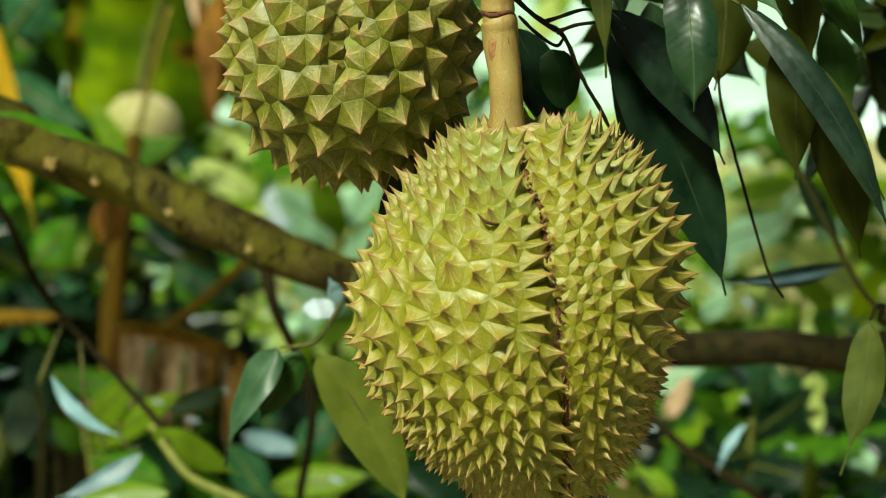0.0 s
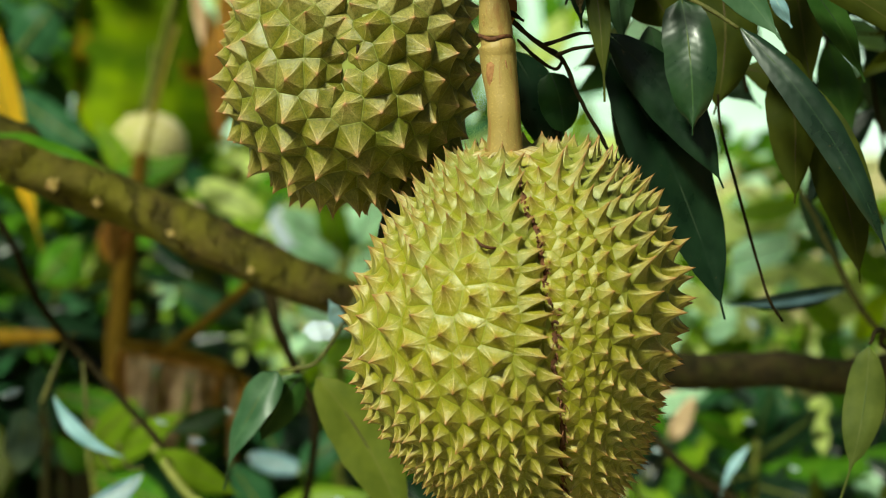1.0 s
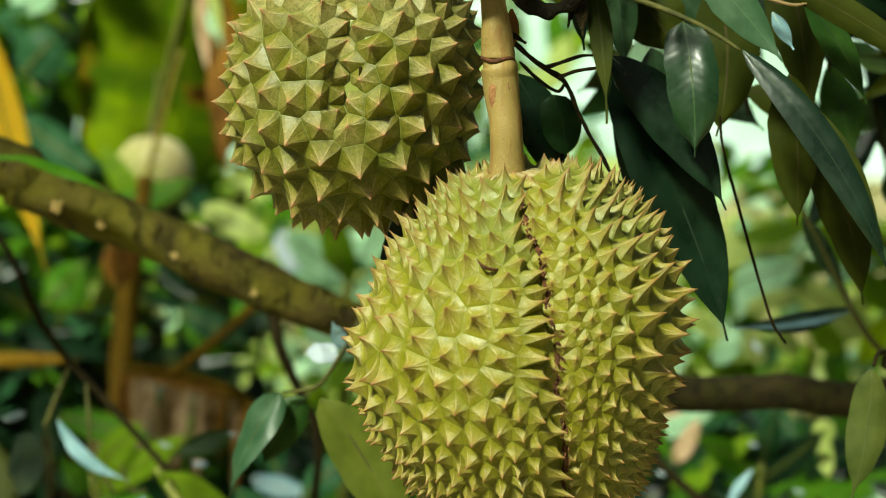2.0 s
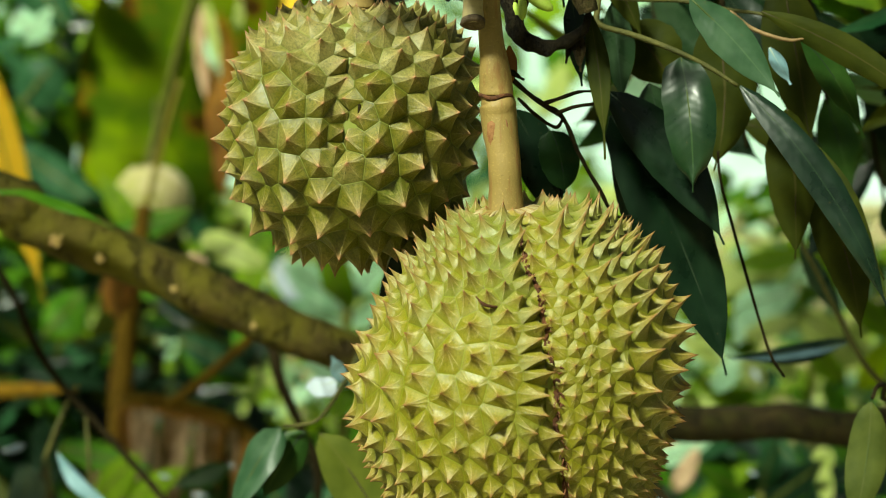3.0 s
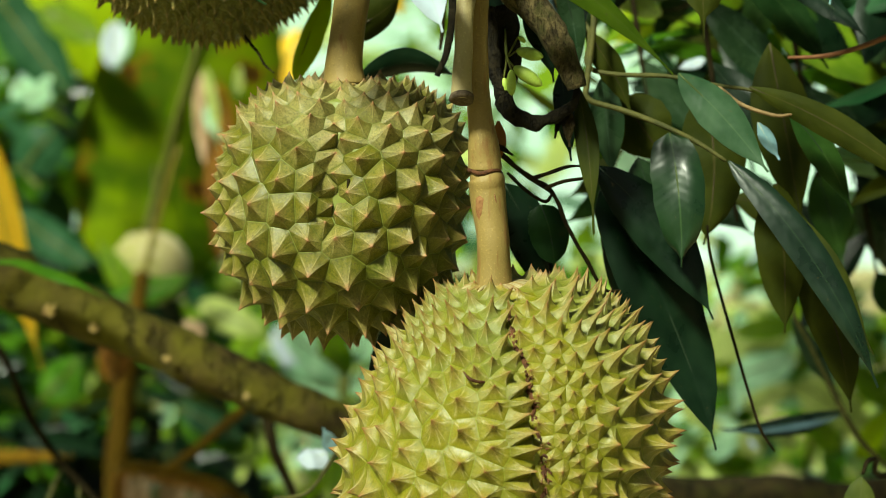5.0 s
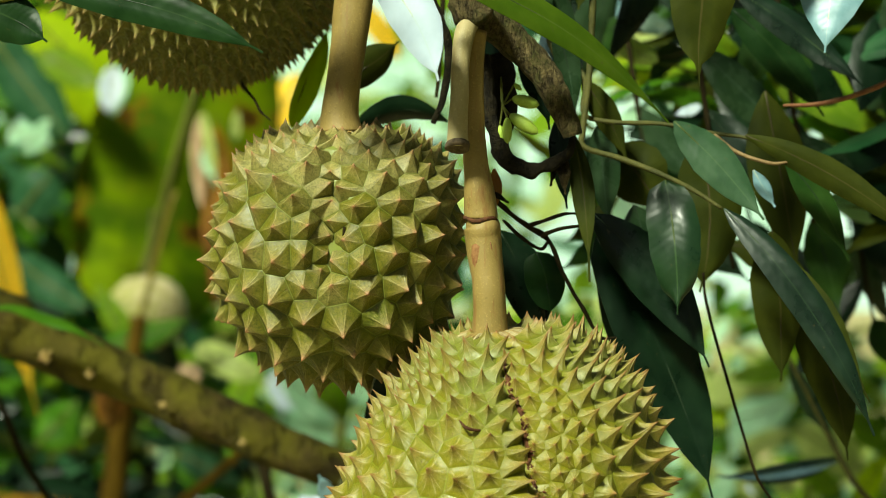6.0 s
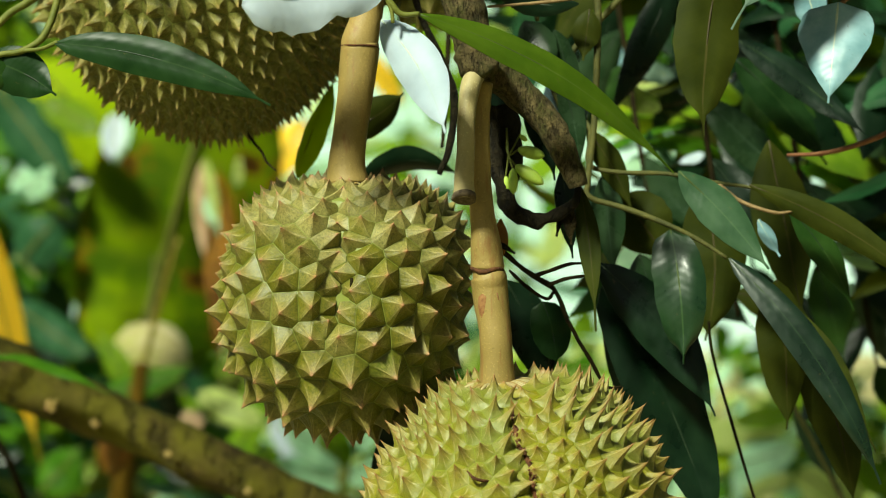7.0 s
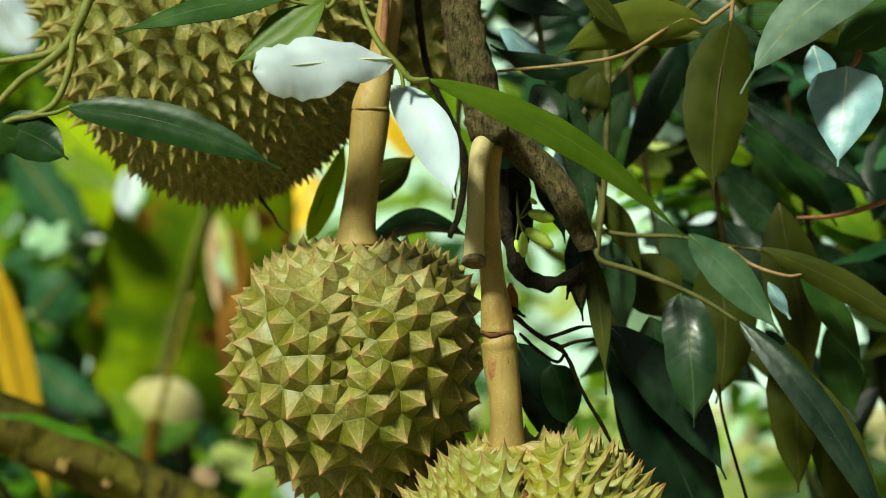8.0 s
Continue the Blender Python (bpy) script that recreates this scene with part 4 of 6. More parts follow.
t2 = twig("leafy_twig", "green twig with bright leaves before the brown durian", [(-0.10, 1.33, 2.05), (-0.070, 1.270, 1.901), (-0.073, 1.260, 1.868), (-0.078, 1.255, 1.852), (-0.088, 1.255, 1.852), (-0.110, 1.250, 1.855)], [0.002, 0.002, 0.0018, 0.0016, 0.0014, 0.001], M_TWIG_GREEN)
leaf(t2, (-0.106, 1.250, 1.856), (-0.215, 1.220, 1.828), 0.0212, MID, MID, "bright green drooping leaf", (0, -1, 0.5), bend=0.05, fold=0.3)
leaf(t2, (-0.082, 1.255, 1.855), (-0.144, 1.250, 1.814), 0.0339, M_LEAF_FRESH, MID, "fresh green folded leaf", (-0.3, -1, 0.3), bend=-0.06, fold=0.5)
t3 = twig("leafy_twig", "forked green twig with a dark leaf over the brown durian", [(-0.42, 1.50, 2.08), (-0.243, 1.330, 1.906), (-0.252, 1.320, 1.868), (-0.265, 1.315, 1.838), (-0.283, 1.315, 1.821), (-0.297, 1.315, 1.812), (-0.316, 1.315, 1.792)], [0.004, 0.0036, 0.0036, 0.0035, 0.003, 0.0028, 0.0024], M_TWIG_GREEN)
tube("stem", [(-0.265, 1.315, 1.836), (-0.285, 1.315, 1.828), (-0.320, 1.315, 1.823)], [0.0030, 0.0026, 0.0024], M_TWIG_GREEN, t3, sides=8)
tube("stem", [(-0.261, 1.315, 1.845), (-0.263, 1.310, 1.819), (-0.271, 1.305, 1.795), (-0.286, 1.305, 1.785), (-0.302, 1.305, 1.782), (-0.317, 1.305, 1.773)], [0.0026, 0.0026, 0.0025, 0.0022, 0.002, 0.0018], M_TWIG_GREEN, t3, sides=8)
tube("petiole", [(-0.286, 1.305, 1.785), (-0.271, 1.300, 1.786), (-0.259, 1.295, 1.790)], 0.0016, M_TWIG_GREEN, t3, sides=6)
leaf(t3, (-0.261, 1.295, 1.789), (-0.112, 1.270, 1.744), 0.0275, DEEP, O, "dark green leaf with a light sheen", (0.12, -1, 0.0), curl=0.02, bend=-0.055, fold=0.3, full=0.62)
leaf(t3, (-0.313, 1.310, 1.780), (-0.261, 1.300, 1.754), 0.0340, DEEP, MID, "dark green curled leaf", (0.2, -1, -0.1), bend=-0.06, fold=0.3, full=0.6)
leaf(t3, (-0.316, 1.300, 1.775), (-0.287, 1.310, 1.763), 0.0230, MID, MID, "dark green curled leaf", (0.0, -1, 0.1), fold=0.3)

t4 = twig("leafy_twig", "brown twig with dark glossy hanging leaves", [(0.30, 1.40, 2.08), (0.117, 1.420, 1.950), (0.118, 1.410, 1.833), (0.114, 1.400, 1.744), (0.109, 1.395, 1.702), (0.110, 1.390, 1.689), (0.133, 1.380, 1.681), (0.160, 1.370, 1.670), (0.184, 1.365, 1.658), (0.205, 1.360, 1.644)], [0.0031, 0.0031, 0.0027, 0.0023, 0.0023, 0.0023, 0.0021, 0.0020, 0.0017, 0.0014], M_TWIG_OLIVE)
leaf(t4, (0.165, 1.360, 1.664), (0.172, 1.345, 1.569), 0.0370, M_LEAF_SHEEN, O, "green glossy oval leaf", (-0.2, -1, 0.30), bend=-0.03, curl=0.05, fold=0.28, full=0.36, peak=0.85, tail=0.2, wave=0.16)
leaf(t4, (0.207, 1.360, 1.644), (0.307, 1.330, 1.486), 0.0245, GL, O, "long dark glossy leaf with a grey sheen", (-0.3, -0.8, 0.60), curl=0.05, bend=-0.05, fold=0.35, full=0.62, wave=0.05)
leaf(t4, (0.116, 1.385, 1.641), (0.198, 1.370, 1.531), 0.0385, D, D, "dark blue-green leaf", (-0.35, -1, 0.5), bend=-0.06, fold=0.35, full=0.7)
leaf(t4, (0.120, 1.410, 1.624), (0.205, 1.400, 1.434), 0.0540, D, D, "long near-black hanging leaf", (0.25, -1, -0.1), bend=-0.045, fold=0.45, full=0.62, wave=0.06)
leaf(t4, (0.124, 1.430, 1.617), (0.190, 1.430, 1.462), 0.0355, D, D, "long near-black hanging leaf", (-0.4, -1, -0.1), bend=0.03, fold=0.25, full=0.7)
leaf(t4, (0.100, 1.350, 1.695), (0.110, 1.340, 1.592), 0.0166, O, O, "narrow olive leaf with a thread tip", (-0.3, -1, 0), bend=-0.02, fold=0.5, tail=0.3)
leaf(t4, (0.123, 1.430, 1.708), (0.131, 1.430, 1.632), 0.0261, B, D, "blue-green leaf in shade", (-0.3, -1, 0.1), fold=0.3)
leaf(t4, (0.152, 1.450, 1.649), (0.169, 1.450, 1.593), 0.0342, B, D, "blue-green leaf", (0.2, -1, 0.4), fold=0.2)
leaf(t4, (0.203, 1.450, 1.696), (0.202, 1.450, 1.583), 0.0500, O, O, "olive leaf underside in shade", (0, -1, -0.2), bend=-0.06, fold=0.2, full=0.6)
leaf(t4, (0.140, 1.460, 1.695), (0.175, 1.460, 1.645), 0.0473, O, O, "olive leaf underside in shade", (0, -1, -0.3), fold=0.2, full=0.7)
t5 = twig("leafy_twig", "thin twig with olive and blue-green leaves", [(0.42, 1.41, 2.09), (0.108, 1.440, 1.812), (0.113, 1.420, 1.741), (0.111, 1.410, 1.715), (0.131, 1.400, 1.708), (0.167, 1.390, 1.706), (0.203, 1.385, 1.699), (0.227, 1.380, 1.695), (0.255, 1.375, 1.684)], [0.0027, 0.0025, 0.0022, 0.0019, 0.0017, 0.0016, 0.0014, 0.0012, 0.0008], M_TWIG_OLIVE)
tube("stem", [(0.203, 1.385, 1.698), (0.219, 1.380, 1.685), (0.242, 1.375, 1.677), (0.255, 1.375, 1.678)], [0.0018, 0.0016, 0.0014, 0.0009], M_TWIG_TAN, t5, sides=6)
leaf(t5, (0.173, 1.375, 1.707), (0.235, 1.360, 1.636), 0.0307, M_LEAF_SATIN, O, "grey-green satin leaf", (-0.2, -1, 0.5), bend=-0.03, fold=0.25, full=0.75)
leaf(t5, (0.224, 1.375, 1.697), (0.358, 1.370, 1.615), 0.0215, O, O, "long olive leaf underside", (0, -1, -0.2), bend=-0.05, fold=0.2, full=0.8)
leaf(t5, (0.234, 1.400, 1.673), (0.250, 1.400, 1.646), 0.0107, SI, B, "small silvery leaf", (-0.4, -1, 0.5), fold=0.3)
leaf(t5, (0.259, 1.410, 1.682), (0.308, 1.420, 1.607), 0.0233, MID, O, "narrow green leaf", (0.2, -1, 0), bend=-0.05, fold=0.3)
leaf(t5, (0.251, 1.420, 1.629), (0.260, 1.430, 1.517), 0.0400, O, O, "olive leaf underside hanging down", (0.2, -1, -0.1), bend=-0.02, fold=0.2, full=0.7)
leaf(t5, (0.268, 1.440, 1.596), (0.314, 1.450, 1.456), 0.0390, O, O, "olive leaf underside hanging down", (-0.2, -1, -0.1), bend=-0.05, fold=0.2, full=0.7)
leaf(t5, (0.245, 1.400, 1.618), (0.315, 1.380, 1.505), 0.0250, O, O, "curled olive leaf margin", (-0.1, -1, -0.1), bend=-0.03, fold=0.3)
leaf(t5, (0.256, 1.480, 1.738), (0.282, 1.480, 1.596), 0.0473, O, D, "olive leaf underside hanging down", (0.1, -1, -0.1), fold=0.2)
tube("vine", [(0.203, 1.440, 1.598), (0.206, 1.440, 1.572), (0.224, 1.440, 1.508), (0.235, 1.440, 1.471), (0.244, 1.440, 1.444), (0.256, 1.450, 1.427)], [0.0010, 0.0012, 0.0013, 0.0011, 0.0013, 0.0010, 0.0006], M_TWIG, t4, sides=6)
t6 = twig("leafy_twig", "twig with hanging bronze-olive leaves overhead", [(0.55, 1.43, 2.11), (0.210, 1.360, 1.957), (0.205, 1.350, 1.897), (0.202, 1.345, 1.872), (0.200, 1.343, 1.856)], [0.003, 0.0026, 0.0022, 0.0018, 0.0014], M_TWIG_TAN)
leaf(t6, (0.200, 1.343, 1.856), (0.185, 1.335, 1.728), 0.0481, O, MID, "hanging bronze-olive leaf", (0.15, -1, -0.1), bend=0.03, fold=0.3, full=0.5, tail=0.2)
tube("stem", [(0.202, 1.345, 1.870), (0.188, 1.345, 1.860), (0.181, 1.345, 1.855), (0.165, 1.345, 1.858), (0.127, 1.350, 1.835), (0.091, 1.355, 1.828), (0.035, 1.370, 1.825)], [0.0018, 0.0018, 0.0016, 0.0016, 0.0015, 0.0014, 0.001], M_TWIG_TAN, t6, sides=6)
leaf(t6, (0.181, 1.345, 1.857), (0.077, 1.350, 1.833), 0.0342, M_LEAF_SPOT, MID, "olive-green leaf lit through", (0, -1, -0.3), bend=0.09, fold=0.25, full=0.7)
leaf(t6, (0.181, 1.360, 1.850), (0.117, 1.370, 1.851), 0.0192, M_LEAF_SPOT, MID, "olive-green leaf in shade", (0, -1, 0.2), fold=0.25)
leaf(t6, (0.101, 1.375, 1.828), (0.030, 1.380, 1.846), 0.0187, D, D, "dark leaf", (0, -1, -0.2), bend=-0.10, fold=0.3)
leaf(t6, (0.126, 1.340, 1.847), (0.086, 1.330, 1.894), 0.0158, O, O, "narrow olive leaf", (0.3, -1, 0), bend=-0.05, fold=0.5)
leaf(t6, (0.207, 1.370, 1.864), (0.256, 1.370, 1.868), 0.0218, MID, MID, "green leaf", (0, -1, 0.2), fold=0.25)
leaf(t6, (0.111, 1.400, 1.828), (0.106, 1.400, 1.790), 0.0214, O, O, "small olive leaf", (0, -1, 0), fold=0.25)
t7 = twig("leafy_twig", "red-brown twig with a pale heart-shaped leaf", [(0.75, 1.49, 2.13), (0.294, 1.370, 1.959), (0.292, 1.365, 1.867), (0.294, 1.360, 1.836), (0.284, 1.352, 1.822)], [0.003, 0.0028, 0.0028, 0.0026, 0.0012], M_TWIG_RED)
leaf(t7, (0.284, 1.352, 1.825), (0.273, 1.335, 1.752), 0.0529, SI, B, "pale silvery heart-shaped leaf", (-0.25, -1, 0.35), fold=0.22, full=0.75, peak=0.5, tail=0.12, curl=0.04)
leaf(t7, (0.324, 1.330, 1.897), (0.197, 1.280, 1.796), 0.0420, M_LEAF_GREY, B, "grey-green glossy leaf with a drip tip", (-0.2, -1, 0.3), bend=0.10, fold=0.25, full=0.8, tail=0.2)
leaf(t7, (0.327, 1.360, 1.871), (0.273, 1.355, 1.835), 0.0360, MID, O, "green leaf in shade", (0, -1, 0), fold=0.3)
leaf(t7, (0.269, 1.400, 1.848), (0.281, 1.400, 1.806), 0.0247, SI, B, "pale leaf in shade", (0, -1, 0.3), fold=0.3)
tube("stem", [(0.259, 1.420, 1.722), (0.284, 1.420, 1.723), (0.310, 1.420, 1.729), (0.339, 1.420, 1.741), (0.374, 1.425, 1.763), (0.419, 1.430, 1.806), (0.62, 1.45, 2.0)], [0.0012, 0.0018, 0.002, 0.0022, 0.0024, 0.0026, 0.003], M_TWIG_RED, t7, "bare red-brown twig", 6)
leaf(t7, (0.235, 1.500, 1.819), (0.332, 1.480, 1.740), 0.0270, GL, O, "long dark leaf with a blue sheen", (-0.3, -0.8, 0.6), bend=-0.04, fold=0.3, full=0.7)
leaf(t7, (0.240, 1.550, 1.811), (0.315, 1.550, 1.724), 0.0320, DEEP, O, "long dark green leaf", (0.1, -1, -0.1), bend=-0.04, fold=0.3, full=0.7)
t8 = twig("leafy_twig", "twig with blue-green leaves behind the branch", [(0.22, 1.39, 2.07), (0.063, 1.450, 1.944), (0.069, 1.440, 1.864), (0.074, 1.430, 1.824)], [0.003, 0.0026, 0.0022, 0.0016], M_TWIG_OLIVE)
leaf(t8, (0.064, 1.430, 1.824), (0.087, 1.420, 1.784), 0.0276, B, D, "blue-green leaf", (-0.2, -1, 0.4), fold=0.25, full=0.7)
leaf(t8, (0.087, 1.430, 1.817), (0.106, 1.430, 1.759), 0.0209, B, D, "blue-green leaf", (0.2, -1, 0.4), fold=0.25, full=0.7)
leaf(t8, (0.039, 1.450, 1.870), (0.082, 1.460, 1.837), 0.0256, SI, B, "leaf painted pale for bright light", (0, -0.7, 0.7), fold=0.2)
leaf(t8, (0.089, 1.470, 1.790), (0.109, 1.470, 1.732), 0.0346, M_LEAF_STEEL, D, "blue-grey leaf in shade", (-0.2, -1, 0.3), fold=0.2)
leaf(t8, (0.028, 1.440, 1.899), (0.105, 1.440, 1.877), 0.0212, D, B, "dark leaf", (0, -1, 0.4), fold=0.3)
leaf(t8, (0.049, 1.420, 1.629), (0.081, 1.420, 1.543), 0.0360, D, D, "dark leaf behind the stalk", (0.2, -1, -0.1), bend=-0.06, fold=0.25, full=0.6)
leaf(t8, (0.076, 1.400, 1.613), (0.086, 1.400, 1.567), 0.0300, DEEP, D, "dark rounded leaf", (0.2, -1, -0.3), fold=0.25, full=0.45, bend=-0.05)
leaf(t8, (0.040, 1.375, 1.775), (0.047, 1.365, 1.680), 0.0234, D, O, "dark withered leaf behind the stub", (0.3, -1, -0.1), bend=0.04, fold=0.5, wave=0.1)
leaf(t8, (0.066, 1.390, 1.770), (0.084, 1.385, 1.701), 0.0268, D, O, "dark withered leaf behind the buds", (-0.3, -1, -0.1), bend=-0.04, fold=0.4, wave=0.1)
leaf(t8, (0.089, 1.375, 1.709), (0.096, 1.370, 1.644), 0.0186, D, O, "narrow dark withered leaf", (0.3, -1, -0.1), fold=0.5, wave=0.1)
leaf(t8, (0.110, 1.420, 1.742), (0.145, 1.430, 1.680), 0.0200, O, O, "olive leaf underside beside the branch", (0.1, -1, -0.2), bend=-0.04, fold=0.3)
leaf(t8, (0.090, 1.420, 1.783), (0.105, 1.420, 1.710), 0.0190, B, D, "blue-green leaf in shade", (-0.2, -1, 0.2), bend=-0.04, fold=0.3)
t9 = twig("leafy_twig", "twig with dark leaves behind the green durian", [(-0.02, 1.40, 2.05), (0.009, 1.500, 1.946), (0.007, 1.500, 1.811), (0.004, 1.490, 1.752), (0.002, 1.485, 1.733)], [0.003, 0.0026, 0.002, 0.0018, 0.0014], M_TWIG)
leaf(t9, (-0.073, 1.460, 1.740), (-0.027, 1.460, 1.773), 0.0300, M_LEAF_OLIVE, D, "dark olive-brown leaf beside the stalk", (0.1, -1, -0.5), bend=0.04, fold=0.15, full=0.6)
leaf(t9, (-0.063, 1.480, 1.706), (0.016, 1.480, 1.711), 0.0230, D, O, "dark arched leaf behind the stalk", (0, -1, -0.7), bend=-0.20, fold=0.10, full=0.6)
leaf(t9, (-0.112, 1.500, 1.710), (-0.081, 1.500, 1.789), 0.0270, M_LEAF_SUN, M_LEAF_SUN, "yellow-olive leaf behind the stalk", (-0.5, -0.7, 0.5), bend=-0.04, fold=0.15, full=0.6)
leaf(t9, (-0.023, 1.460, 1.549), (-0.064, 1.470, 1.427), 0.0301, D, D, "near-black leaf between the fruits", (0, -1, -0.2), bend=-0.05, fold=0.3)

# Added twig: its lime and pale leaf colours paint bright gaps.
t17 = twig("leafy_twig", "added twig of lime and pale leaves painting bright gaps behind the dark ones", [(0.45, 1.7, 2.12), (0.308, 1.950, 1.961), (0.287, 1.930, 1.865), (0.279, 1.920, 1.789)], [0.003, 0.0024, 0.002, 0.0012], M_TWIG)
tube("stem", [(0.287, 1.930, 1.865), (0.344, 1.930, 1.796), (0.402, 1.940, 1.739), (0.423, 1.960, 1.636)], [0.0022, 0.002, 0.0018, 0.0012], M_TWIG, t17, sides=6)
tube("stem", [(0.284, 1.930, 1.830), (0.240, 1.920, 1.812), (0.199, 1.910, 1.805)], [0.002, 0.0016, 0.001], M_TWIG, t17, sides=6)
leaf(t17, (0.220, 1.900, 1.804), (0.157, 1.900, 1.834), 0.0280, M_LEAF_PRIMROSE, L, "leaf painted pale lime for a bright patch", (-0.3, -0.8, 0.5), fold=0.25, full=0.6)
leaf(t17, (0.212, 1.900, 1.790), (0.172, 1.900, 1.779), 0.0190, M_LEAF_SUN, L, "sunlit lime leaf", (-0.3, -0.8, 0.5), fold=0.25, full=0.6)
leaf(t17, (0.252, 1.820, 1.754), (0.228, 1.820, 1.745), 0.0120, PA, SI, "leaf tip painted white for a bright gap", (-0.3, -0.8, 0.5), fold=0.2, full=0.5)
leaf(t17, (0.386, 1.920, 1.726), (0.444, 1.920, 1.756), 0.0340, M_LEAF_PRIMROSE, L, "leaf painted pale for bright light", (-0.3, -0.8, 0.5), fold=0.25, full=0.6)
leaf(t17, (0.402, 1.940, 1.710), (0.439, 1.940, 1.676), 0.0240, M_LEAF_PRIMROSE, L, "leaf painted pale for bright light", (-0.3, -0.8, 0.5), fold=0.25, full=0.6)
leaf(t17, (0.414, 1.970, 1.630), (0.453, 1.970, 1.578), 0.0400, M_LEAF_MINT, L, "leaf painted pale mint for a bright patch", (-0.3, -0.8, 0.5), fold=0.25, full=0.6)
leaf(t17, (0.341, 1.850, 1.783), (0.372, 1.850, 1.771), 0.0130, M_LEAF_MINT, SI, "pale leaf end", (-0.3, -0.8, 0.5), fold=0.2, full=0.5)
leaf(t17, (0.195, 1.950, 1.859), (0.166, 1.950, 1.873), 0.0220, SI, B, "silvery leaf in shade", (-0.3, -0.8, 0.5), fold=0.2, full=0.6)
leaf(t17, (0.191, 1.700, 1.675), (0.154, 1.700, 1.635), 0.0300, M_LEAF_MINT, L, "leaf painted pale mint for a bright patch", (-0.3, -0.8, 0.5), fold=0.2, full=0.6)
leaf(t17, (0.253, 2.100, 1.849), (0.166, 2.100, 1.862), 0.0300, M_LEAF_PRIMROSE, L, "leaf painted pale lime for a bright patch", (-0.3, -0.8, 0.5), fold=0.25, full=0.6)
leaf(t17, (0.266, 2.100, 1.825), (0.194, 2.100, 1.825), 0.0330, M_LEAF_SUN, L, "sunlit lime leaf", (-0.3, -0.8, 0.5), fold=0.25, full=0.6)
leaf(t17, (0.253, 2.050, 1.775), (0.189, 2.050, 1.752), 0.0300, M_LEAF_MINT, L, "leaf painted pale mint for a bright patch", (-0.3, -0.8, 0.5), fold=0.25, full=0.6)
leaf(t17, (0.395, 2.000, 1.788), (0.371, 2.000, 1.777), 0.0180, PA, SI, "leaf tip painted white for a bright gap", (-0.3, -0.8, 0.5), fold=0.2, full=0.5)
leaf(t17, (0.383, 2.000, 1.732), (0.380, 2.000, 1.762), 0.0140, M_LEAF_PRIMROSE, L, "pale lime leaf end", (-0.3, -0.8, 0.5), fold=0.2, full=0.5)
leaf(t17, (0.392, 1.900, 1.673), (0.442, 1.900, 1.642), 0.0240, M_LEAF_MINT, L, "leaf painted pale mint for a bright patch", (-0.3, -0.8, 0.5), fold=0.2, full=0.6)
leaf(t17, (0.202, 1.940, 1.852), (0.242, 1.940, 1.840), 0.0260, M_LEAF_GREY, B, "grey-green leaf in shade", (-0.2, -0.8, 0.5), fold=0.2, full=0.6)

rd = random.Random(19)
for k, (x, z0, y) in enumerate(((0.20, 1.98, 1.60), (0.29, 2.02, 1.72), (0.44, 2.0, 1.75), (0.16, 2.02, 1.80), (0.40, 1.90, 1.95), (0.30, 1.95, 2.05))):
    line = [Vector((x - 0.05, y - 0.1, 2.12)), Vector((x - 0.02, y, z0)), Vector((x + 0.01, y + 0.01, z0 - 0.13)), Vector((x + 0.03, y, z0 - 0.27)), Vector((x + 0.05, y, z0 - 0.38))]
    tw = twig("leafy_twig", "shaded twig hung with long dark leaves", line, [0.004, 0.0035, 0.003, 0.0024, 0.0014], M_TWIG)
    for j in range(10):
        p = line[1].lerp(line[2], rd.random()) if j % 3 == 0 else (line[2].lerp(line[3], rd.random()) if j % 3 == 1 else line[3].lerp(line[4], rd.random()))
        side = rd.choice((-1, 1))
        tip = p + Vector((side * rd.uniform(0.02, 0.10), rd.uniform(-0.03, 0.03), -rd.uniform(0.03, 0.13)))
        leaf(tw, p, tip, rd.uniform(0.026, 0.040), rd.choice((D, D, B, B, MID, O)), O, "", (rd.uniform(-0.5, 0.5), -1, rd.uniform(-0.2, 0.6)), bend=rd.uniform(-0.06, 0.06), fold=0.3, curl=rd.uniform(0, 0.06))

# ---- low twigs beside and under the fruit ----
t10 = twig("leafy_twig", "thin green twig with three broad leaves", [(-0.073, 2.050, 1.424), (-0.084, 1.800, 1.402), (-0.090, 1.700, 1.394), (-0.100, 1.640, 1.380), (-0.110, 1.620, 1.370), (-0.124, 1.620, 1.366), (-0.139, 1.620, 1.365)], [0.003, 0.0025, 0.0022, 0.002, 0.002, 0.0016, 0.001], M_TWIG_OLIVE)
leaf(t10, (-0.141, 1.620, 1.364), (-0.186, 1.600, 1.266), 0.0360, M_LEAF_SATIN, B, "twisted green leaf with a pale sheen", (-0.3, -0.9, 0.6), bend=0.06, fold=0.4, full=0.7, peak=0.7, twist=1.7, wave=0.08)
leaf(t10, (-0.121, 1.630, 1.359), (-0.157, 1.630, 1.299), 0.0346, MID, B, "green leaf in shade", (0.2, -1, 0.1), bend=0.05, fold=0.3, full=0.7)
leaf(t10, (-0.106, 1.600, 1.362), (-0.030, 1.580, 1.233), 0.0500, M_LEAF_SPOT, O, "large yellow-olive leaf, underside", (0.15, -1, 0.25), bend=-0.05, fold=0.5, full=0.62, wave=0.05)
leaf(t10, (-0.091, 1.700, 1.392), (-0.101, 1.690, 1.417), 0.0150, SI, B, "small pale leaflet", (0.4, -1, 0.2), fold=0.4)
leaf(t10, (-0.098, 1.700, 1.394), (-0.125, 1.690, 1.388), 0.0260, PA, PA, "leaflet with glare painted white", (-0.3, -0.7, 0.6), fold=0.15, full=0.4)
